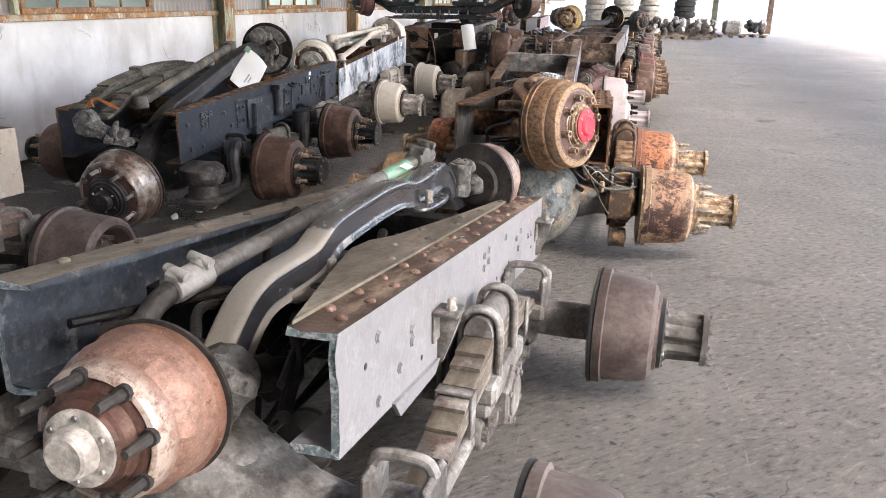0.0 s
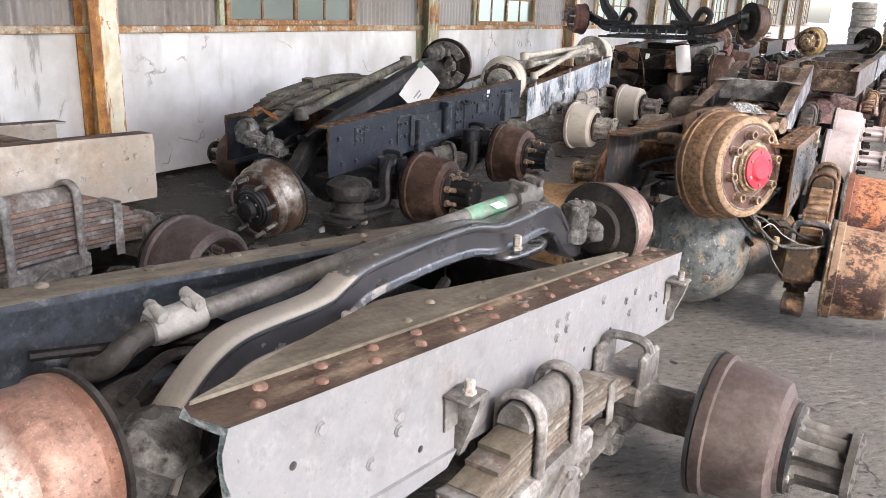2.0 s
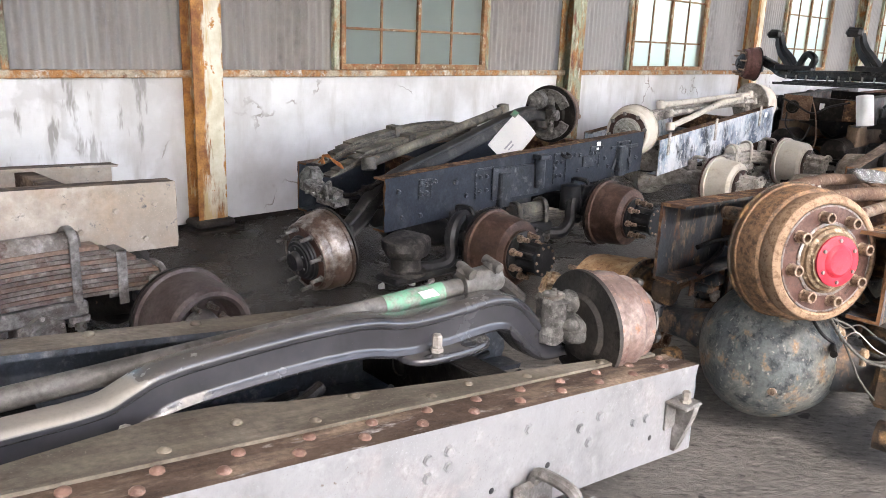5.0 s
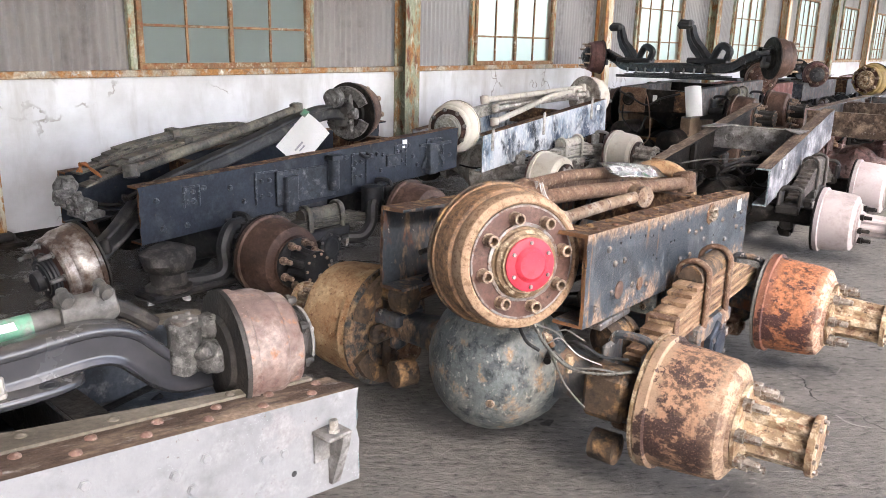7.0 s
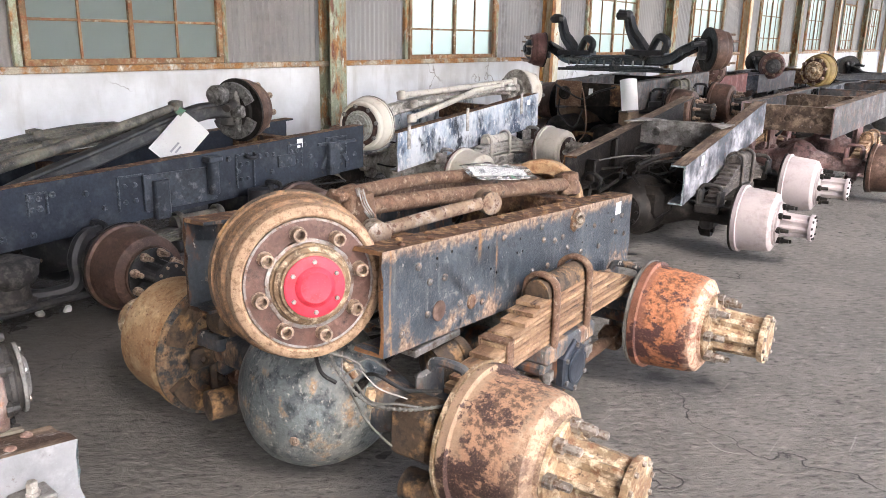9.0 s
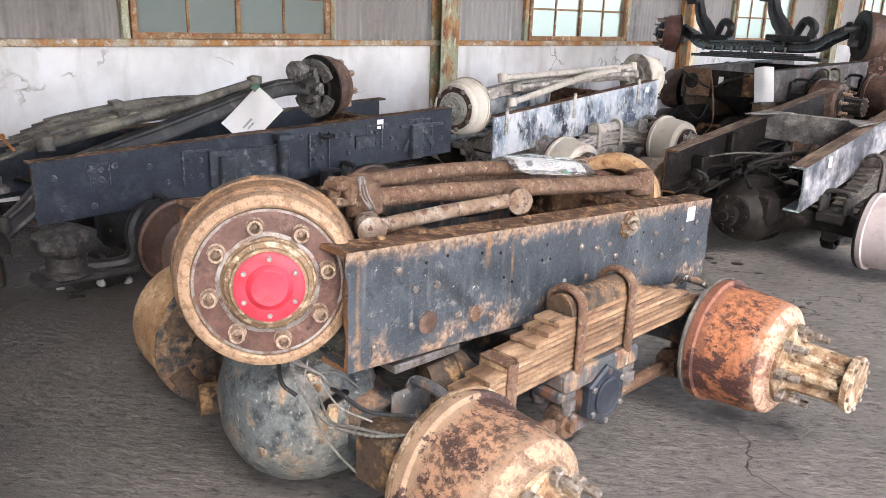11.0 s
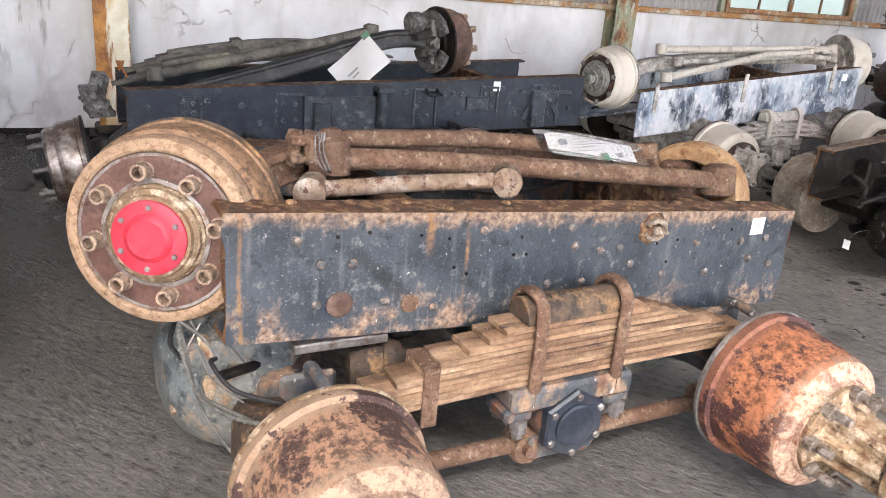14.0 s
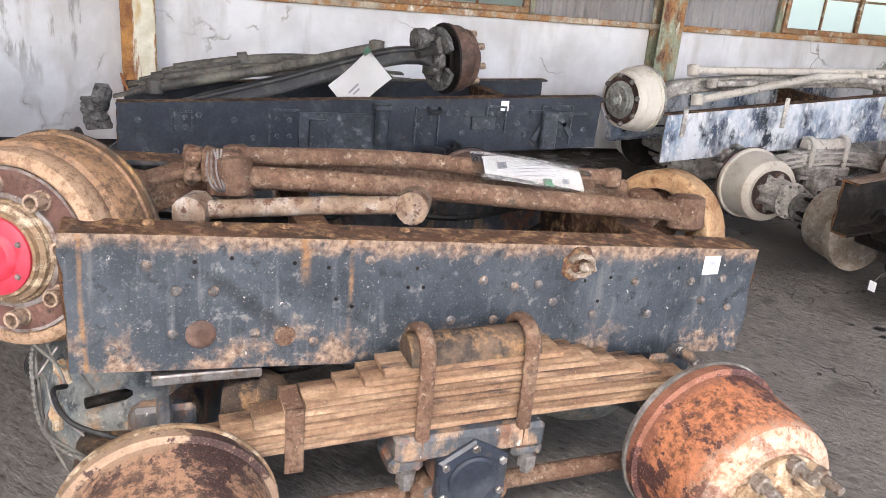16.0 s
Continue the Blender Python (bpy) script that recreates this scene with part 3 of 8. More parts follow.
def banded_drum_material(name, rim, mid, shoulder, flake, width, metal=0.0, rough=0.7, speck=0.5, bump=0.8, wave=0.16, flake_at=0.53, from_=0.62, rim_to=0.2):
    """Drum whose inner rim, middle and outer shoulder have weathered differently (bands along the axle)."""
    m, nodes, link, bsdf = node_material(name)
    co = nodes.new("ShaderNodeTexCoord").outputs["Object"]
    sp = nodes.new("ShaderNodeSeparateXYZ")
    link(co, sp.inputs[0])
    cloud = noise_node(nodes, link, co, 9.0, 7, 0.65)
    scale = noise_node(nodes, link, co, 46.0, 8, 0.75)
    fine = noise_node(nodes, link, co, 190.0, 4, 0.7)
    along = maths(nodes, link, 'ADD', sp.outputs["X"], maths(nodes, link, 'MULTIPLY', maths(nodes, link, 'SUBTRACT', cloud, 0.5), wave))
    tone = lambda c, k: tuple(min(1.0, v * k) for v in c)
    col = blend(nodes, link, span(nodes, link, cloud, 0.35, 0.65), tone(rim, 0.7), tone(rim, 1.2))
    inner = blend(nodes, link, span(nodes, link, scale, 0.5 - 0.10 * speck, 0.5 + 0.10 * speck), tone(mid, 0.38), tone(mid, 1.5))
    inner = blend(nodes, link, span(nodes, link, cloud, 0.52, 0.66, 0.0, 0.7), inner, tone(mid, 1.7))
    col = blend(nodes, link, span(nodes, link, along, width * (rim_to - 0.06), width * (rim_to + 0.06)), col, inner)
    outer = blend(nodes, link, span(nodes, link, scale, 0.47, 0.62), tone(shoulder, 1.08), tone(mid, 0.85))
    col = blend(nodes, link, span(nodes, link, along, width * from_, width * (from_ + 0.16)), col, outer)
    flk = noise_node(nodes, link, co, 6.5, 9, 0.72)
    spots_ = noise_node(nodes, link, co, 26.0, 7, 0.7)
    gate = span(nodes, link, along, width * (from_ + 0.18), width * (from_ + 0.02), 0.45, 1.0)
    scab = maths(nodes, link, 'MAXIMUM', span(nodes, link, flk, flake_at, flake_at + 0.035), maths(nodes, link, 'MULTIPLY', span(nodes, link, spots_, 0.575, 0.61), span(nodes, link, flk, flake_at - 0.10, flake_at)))
    col = blend(nodes, link, maths(nodes, link, 'MULTIPLY', scab, gate), col, blend(nodes, link, span(nodes, link, fine, 0.4, 0.62), tone(flake, 0.55), tone(flake, 1.7)))
    col = blend(nodes, link, span(nodes, link, fine, 0.60, 0.72), col, tone(shoulder, 1.1))
    col = blend(nodes, link, span(nodes, link, fine, 0.40, 0.30), col, tone(mid, 0.3))
    link(col, bsdf.inputs["Base Color"])
    bsdf.inputs["Metallic"].default_value = metal
    link(span(nodes, link, scale, 0.3, 0.7, rough - 0.12, min(1.0, rough + 0.12)), bsdf.inputs["Roughness"])
    b = nodes.new("ShaderNodeBump")
    b.inputs["Strength"].default_value, b.inputs["Distance"].default_value = bump, 0.005
    link(maths(nodes, link, 'ADD', scale, maths(nodes, link, 'MULTIPLY', maths(nodes, link, 'ADD', flk, spots_), 0.9)), b.inputs["Height"])
    link(b.outputs[0], bsdf.inputs["Normal"])
    return m


def post_material():
    """Painted column: cream where the paint holds, orange-brown rust spreading from one edge and from the foot."""
    m, nodes, link, bsdf = node_material("column_paint_with_rusted_edge")
    co = nodes.new("ShaderNodeTexCoord").outputs["Object"]
    sp = nodes.new("ShaderNodeSeparateXYZ")
    link(co, sp.inputs[0])
    mp = nodes.new("ShaderNodeMapping")
    mp.inputs["Scale"].default_value = (1.0, 1.0, 0.16)
    link(co, mp.inputs[0])
    runs = noise_node(nodes, link, mp.outputs[0], 16.0, 7, 0.65)
    cloud = noise_node(nodes, link, co, 7.0, 7, 0.65)
    fine = noise_node(nodes, link, co, 70.0, 6, 0.7)
    paint = blend(nodes, link, span(nodes, link, cloud, 0.36, 0.64), (0.60, 0.55, 0.40), (0.80, 0.77, 0.66))
    paint = blend(nodes, link, span(nodes, link, runs, 0.50, 0.62, 0.0, 0.8), paint, (0.56, 0.40, 0.16))
    rust = blend(nodes, link, span(nodes, link, cloud, 0.38, 0.60), (0.22, 0.085, 0.03), (0.50, 0.24, 0.06))
    rust = blend(nodes, link, span(nodes, link, fine, 0.52, 0.68, 0.0, 0.7), rust, (0.11, 0.045, 0.022))
    # one edge, both rims and the foot rust first
    side = maths(nodes, link, 'ADD', sp.outputs["Y"], maths(nodes, link, 'MULTIPLY', maths(nodes, link, 'SUBTRACT', runs, 0.5), 0.34))
    rims = maths(nodes, link, 'ADD', maths(nodes, link, 'ABSOLUTE', sp.outputs["Y"], 0.0), maths(nodes, link, 'MULTIPLY', maths(nodes, link, 'SUBTRACT', cloud, 0.5), 0.16))
    foot = maths(nodes, link, 'ADD', sp.outputs["Z"], maths(nodes, link, 'MULTIPLY', maths(nodes, link, 'SUBTRACT', runs, 0.5), 1.2))
    gone = maths(nodes, link, 'MAXIMUM', span(nodes, link, side, -0.025, -0.055), maths(nodes, link, 'MAXIMUM', span(nodes, link, rims, 0.108, 0.122), span(nodes, link, foot, 0.22, 0.06)))
    gone = maths(nodes, link, 'MAXIMUM', gone, span(nodes, link, cloud, 0.615, 0.66))
    col = blend(nodes, link, gone, paint, rust)
    col = blend(nodes, link, span(nodes, link, fine, 0.64, 0.74), col, (0.34, 0.17, 0.06))
    link(col, bsdf.inputs["Base Color"])
    bsdf.inputs["Roughness"].default_value = 0.7
    b = nodes.new("ShaderNodeBump")
    b.inputs["Strength"].default_value, b.inputs["Distance"].default_value = 0.6, 0.004
    link(maths(nodes, link, 'ADD', fine, maths(nodes, link, 'MULTIPLY', gone, 0.8)), b.inputs["Height"])
    link(b.outputs[0], bsdf.inputs["Normal"])
    return m


def beam_material():
    """Satin black paint; pale dust lies thick on the upper faces of the half that stood under a dripping roof."""
    m, nodes, link, bsdf = node_material("satin_black_beam_paint")
    co = nodes.new("ShaderNodeTexCoord").outputs["Object"]
    sp = nodes.new("ShaderNodeSeparateXYZ")
    link(co, sp.inputs[0])
    geo = nodes.new("ShaderNodeNewGeometry")
    up = nodes.new("ShaderNodeSeparateXYZ")
    link(geo.outputs["Normal"], up.inputs[0])
    cloud = noise_node(nodes, link, co, 6.0, 6, 0.6)
    fine = noise_node(nodes, link, co, 90.0, 5, 0.7)
    col = blend(nodes, link, span(nodes, link, cloud, 0.35, 0.65), (0.028, 0.028, 0.032), (0.044, 0.044, 0.050))
    film = maths(nodes, link, 'MULTIPLY', span(nodes, link, up.outputs["Z"], 0.45, 0.95), span(nodes, link, cloud, 0.36, 0.60, 0.15, 0.75))
    col = blend(nodes, link, film, col, (0.10, 0.093, 0.085))
    reach = maths(nodes, link, 'ADD', sp.outputs["Y"], maths(nodes, link, 'MULTIPLY', maths(nodes, link, 'SUBTRACT', cloud, 0.5), 0.9))
    thick_ = maths(nodes, link, 'MULTIPLY', span(nodes, link, up.outputs["Z"], 0.10, 0.40), span(nodes, link, reach, 2.10, 1.98))
    col = blend(nodes, link, maths(nodes, link, 'MULTIPLY', thick_, span(nodes, link, fine, 0.25, 0.55, 0.75, 1.0)), col, (0.245, 0.22, 0.19))
    col = blend(nodes, link, span(nodes, link, fine, 0.70, 0.74), col, (0.20, 0.18, 0.16))
    link(col, bsdf.inputs["Base Color"])
    bsdf.inputs["Specular IOR Level"].default_value = 0.85
    link(maths(nodes, link, 'MAXIMUM', span(nodes, link, cloud, 0.3, 0.7, 0.18, 0.30), maths(nodes, link, 'MULTIPLY', thick_, 0.75)), bsdf.inputs["Roughness"])
    b = nodes.new("ShaderNodeBump")
    b.inputs["Strength"].default_value, b.inputs["Distance"].default_value = 0.08, 0.003
    link(fine, b.inputs["Height"])
    link(b.outputs[0], bsdf.inputs["Normal"])
    return m


M["beam_black"] = beam_material()
M["rust_steel"] = post_material()
M["drum_cream"] = banded_drum_material("cream_and_brown_scaly_drum", (0.35, 0.24, 0.16), (0.225, 0.13, 0.08), (0.36, 0.255, 0.172), (0.045, 0.022, 0.018), 0.27, flake_at=0.50, from_=0.76)
M["drum_orange"] = banded_drum_material("orange_and_maroon_scaly_drum", (0.25, 0.105, 0.065), (0.32, 0.125, 0.058), (0.52, 0.37, 0.27), (0.062, 0.024, 0.022), 0.27, speck=0.8, flake_at=0.515, wave=0.12, from_=0.80)
M["drum_pink"] = banded_drum_material("brown_and_pale_drum", (0.23, 0.12, 0.082), (0.27, 0.160, 0.122), (0.44, 0.365, 0.31), (0.15, 0.07, 0.048), 0.19, metal=0.2, rough=0.45, speck=2.2, bump=0.18, wave=0.05, flake_at=0.64, from_=0.68, rim_to=0.13)
M["drum_tan_front"] = banded_drum_material("ochre_drum_with_tan_front", (0.19, 0.112, 0.06), (0.21, 0.122, 0.066), (0.35, 0.235, 0.15), (0.12, 0.06, 0.035), 0.195, speck=0.9, wave=0.05, flake_at=0.62, from_=0.60, rim_to=0.1)
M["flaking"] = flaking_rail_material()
M["floor"] = floor_material()
M["plaster"] = wall_material()
M["glass_dim"] = glass_material("dusty_green_glass", (0.30, 0.345, 0.32), 0.45)
M["glass_dim"].node_tree.nodes["Principled BSDF"].inputs["Transmission Weight"].default_value = 0.45
M["glass_clear"] = glass_material("frosted_clear_glass", (0.56, 0.585, 0.50), 0.5)
M["film"] = glass_material("clear_plastic_sleeve", (0.95, 0.96, 0.97), 0.12)


# ---- mesh helpers ----
def mesh_object(name, bm, material, smooth=None):
    me = bpy.data.meshes.new(name)
    bmesh.ops.recalc_face_normals(bm, faces=bm.faces)
    if smooth is not None:
        for f in bm.faces:
            f.smooth = True
        for e in bm.edges:
            if len(e.link_faces) == 2 and e.calc_face_angle(0) > radians(smooth):
                e.smooth = False
    bm.to_mesh(me)
    bm.free()
    me.materials.append(material)
    return new(name, me)


def part(name, bm, material, parent, label="", m=None, smooth=35):
    ob = mesh_object(name, bm, material, smooth)
    ob.parent = parent
    if m is not None:
        ob.matrix_basis = m
    if label:
        ob["label"] = label
    return ob


def share(name, source, parent, m):
    """Another part on the mesh of an earlier one."""
    ob = new(name, source.data)
    ob.parent = parent
    ob.matrix_basis = m
    return ob


def empty(name, m, label, category, group="", kind=""):
    ob = new(name)
    ob.empty_display_size = 0.1
    ob.matrix_basis = m
    return tagged(ob, label, category, group, kind)


def add_box(bm, lo, hi, bevel=0.0, m=None):
    c = [(a + b) / 2 for a, b in zip(lo, hi)]
    s = [abs(b - a) for a, b in zip(lo, hi)]
    r = bmesh.ops.create_cube(bm, size=1.0, matrix=Matrix.Translation(c) @ Matrix.Diagonal((*s, 1)))
    vs = r["verts"]
    if bevel:
        es = list({e for v in vs for e in v.link_edges})
        g = bmesh.ops.bevel(bm, geom=es, offset=bevel, segments=1, affect='EDGES', profile=0.6)
        vs = list({v for f in g["faces"] for v in f.verts} | {v for v in vs if v.is_valid})
    if m is not None:
        bmesh.ops.transform(bm, matrix=m, verts=vs)
    return vs


def box(lo, hi, bevel=0.0, m=None):
    bm = bmesh.new()
    add_box(bm, lo, hi, bevel, m)
    return bm


def add_lathe(bm, profile, seg=32, m=None, cap=True, wobble=None):
    """Turns (along, radius) pairs round the local x axis."""
    rings = []
    for a, r in profile:
        ring = []
        for i in range(seg):
            t = 2 * math.pi * i / seg
            rr = r * (wobble(t, a) if wobble else 1)
            v = Vector((a, rr * math.cos(t), rr * math.sin(t)))
            ring.append(bm.verts.new(m @ v if m is not None else v))
        rings.append(ring)
    for p, q in zip(rings, rings[1:]):
        for i in range(seg):
            j = (i + 1) % seg
            bm.faces.new((p[i], p[j], q[j], q[i]))
    if cap:
        bm.faces.new(rings[0][::-1])
        bm.faces.new(rings[-1])
    return bm


def lathe(profile, seg=32, m=None, cap=True, wobble=None):
    return add_lathe(bmesh.new(), profile, seg, m, cap, wobble)


def smooth_path(points, n=6):
    """Catmull-Rom through the points."""
    pts = [Vector(p) for p in points]
    if len(pts) < 3:
        return pts
    ext = [2 * pts[0] - pts[1]] + pts + [2 * pts[-1] - pts[-2]]
    out = []
    for i in range(1, len(ext) - 2):
        a, b, c, d = ext[i - 1:i + 3]
        for k in range(n):
            t = k / n
            out.append(0.5 * ((2 * b) + (c - a) * t + (2 * a - 5 * b + 4 * c - d) * t * t + (3 * b - a - 3 * c + d) * t ** 3))
    out.append(pts[-1])
    return out


def add_sweep(bm, path, shape, up=(0, 0, 1), scale=None):
    """Sweeps a closed 2D outline (side, up) along a path; with up=None the outline is carried along without twisting."""
    rings = []
    n = len(path)
    side = None
    for i, p in enumerate(path):
        d = (path[min(i + 1, n - 1)] - path[max(i - 1, 0)]).normalized()
        if up is None:
            if side is None:
                side = d.orthogonal().normalized()
            s = side - d * side.dot(d)
            s.normalize()
            side = s
        else:
            s = d.cross(Vector(up))
            if s.length < 1e-3:
                s = d.cross(Vector((0.3, 0.9, 0.1)))
            s.normalize()
        u = s.cross(d)
        k = scale(i / (n - 1)) if scale else 1.0
        kx, ky = k if isinstance(k, tuple) else (k, k)
        rings.append([bm.verts.new(p + s * (a * kx) + u * (b * ky)) for a, b in shape])
    m = len(shape)
    for p, q in zip(rings, rings[1:]):
        for i in range(m):
            j = (i + 1) % m
            bm.faces.new((p[i], p[j], q[j], q[i]))
    bm.faces.new(rings[0][::-1])
    bm.faces.new(rings[-1])
    return bm


def circle(r, n=10):
    return [(r * math.cos(2 * math.pi * i / n), r * math.sin(2 * math.pi * i / n)) for i in range(n)]


def tube(points, r, n=10, fine=6, bm=None):
    bm = bm or bmesh.new()
    return add_sweep(bm, smooth_path(points, fine), circle(r, n), None)


def axis_to(a, b):
    """A pose at a whose x axis points at b."""
    a, b = Vector(a), Vector(b)
    return Matrix.Translation(a) @ (b - a).to_track_quat('X', 'Z').to_matrix().to_4x4()


def lumpy(bm, amount, size, seed=0.0):
    """Pushes the points in and out a little, for cast and corroded surfaces."""
    for v in bm.verts:
        n = noise.noise(v.co / size + Vector((seed, seed * 2, -seed)))
        if v.normal.length < 0.5:
            continue
        v.co += v.normal * n * amount
    return bm


# ---- kinds of things ----
def bolt_mesh(bm, r, h, m, hexa=True):
    add_lathe(bm, [(0, r), (h * 0.8, r), (h, r * 0.8)], 6 if hexa else 10, m)


def ring_pose(i, n, r, along, phase=0.0):
    t = 2 * math.pi * i / n + phase
    return Matrix.Translation((along, r * math.cos(t), r * math.sin(t)))


def rear_drum(parent, m, drum_mat, hub_mat, stud_mat, plate_mat, R=0.23, w=0.22, hub=0.17, hub_r=0.078, studs=8, seed=0, steps=False, flange_mat=None, dish=False, ring=0.53):
    """Drum of a driven axle: its x axis points out of the axle; the hub barrel with its end flange sticks out."""
    prof = [(0.012, 0.06), (0.012, R - 0.03), (0.0, R - 0.022), (0.0, R), (0.03, R + 0.003), (0.034, R - 0.012)]
    if steps:
        prof += [(w * 0.30, R - 0.014), (w * 0.34, R - 0.022), (w * 0.62, R - 0.026), (w * 0.66, R - 0.034), (w * 0.86, R - 0.036)]
    else:
        prof += [(w * 0.5, R - 0.018), (w * 0.82, R - 0.026)]
    if dish:
        prof += [(w * 0.93, R - 0.030), (w * 0.99, R - 0.045), (w, R - 0.062), (w - 0.012, R - 0.075), (w - 0.10, R - 0.10), (w - 0.11, 0.06)]
        drum = part("brake_drum", lathe(prof, 48), drum_mat, parent, m=m, smooth=28)
        part("backing_plate", lathe([(-0.024, 0.05), (-0.024, R - 0.035), (-0.016, R + 0.004), (-0.005, R + 0.005), (-0.004, R - 0.02), (0.008, R - 0.02)], 44), plate_mat, drum)
        part("hub", lathe([(w - 0.115, 0.03), (w - 0.11, 0.085), (w - 0.06, 0.075), (w - 0.03, 0.05), (w - 0.025, 0.02)], 28), hub_mat, drum)
        first = None
        for i in range(studs):
            mm = ring_pose(i, studs, R * 0.46, w - 0.108, seed)
            if first is None:
                first = part("wheel_stud", lathe([(0, 0.018), (0.014, 0.018), (0.016, 0.012), (0.07, 0.0115), (0.075, 0.009)], 8), stud_mat, drum, m=mm)
            else:
                share("wheel_stud", first, drum, mm)
        return drum
    prof += [(w * 0.93, R - 0.034), (w * 0.985, R - 0.058), (w, R * 0.66), (w + 0.012, R * 0.645), (w + 0.014, 0.06)]
    drum = part("brake_drum", lathe(prof, 48), drum_mat, parent, m=m, smooth=28)
    part("backing_plate", lathe([(-0.024, 0.05), (-0.024, R - 0.035), (-0.016, R + 0.004), (-0.005, R + 0.005), (-0.004, R - 0.02), (0.008, R - 0.02)], 44), plate_mat, drum)
    f = w + 0.014
    bm = lathe([(f, 0.05), (f, R * 0.62), (f + 0.014, R * 0.62), (f + 0.018, R * 0.55), (f + 0.02, hub_r * 1.3)], 36)
    if flange_mat:
        part("hub_flange", bm, flange_mat, drum)
        bm = bmesh.new()
    flute = lambda t, a: 1 + 0.15 * max(-0.8, min(0.7, 1.3 * math.cos(8 * t)))
    add_lathe(bm, [(f + 0.01, hub_r * 1.25), (f + 0.035, hub_r), (f + hub - 0.03, hub_r * 0.93), (f + hub - 0.018, hub_r * 0.93)], 64, wobble=flute)
    add_lathe(bm, [(f + hub - 0.02, 0.04), (f + hub - 0.02, hub_r * 1.16), (f + hub, hub_r * 1.16), (f + hub + 0.003, hub_r * 0.8), (f + hub + 0.001, 0.03)], 32)
    hub_ob = part("hub", bm, hub_mat, drum)
    first = None
    for i in range(studs):
        mm = ring_pose(i, studs, R * ring, f + 0.012, seed)
        if first is None:
            b = lathe([(0, 0.012), (0.012, 0.012), (0.014, 0.009)], 8) if flange_mat else lathe([(0, 0.023), (0.026, 0.023), (0.028, 0.0145), (0.074, 0.014), (0.079, 0.011)], 8)
            first = part("wheel_stud", b, stud_mat, drum, m=mm)
        else:
            share("wheel_stud", first, drum, mm)
    first = None
    for i in range(10):
        mm = ring_pose(i, 10, hub_r * 0.98, f + hub, seed + 0.2)
        if first is None:
            b = bmesh.new()
            bolt_mesh(b, 0.009, 0.010, Matrix.Identity(4))
            first = part("hub_bolt", b, stud_mat, drum, m=mm, smooth=None)
        else:
            share("hub_bolt", first, drum, mm)
    return drum


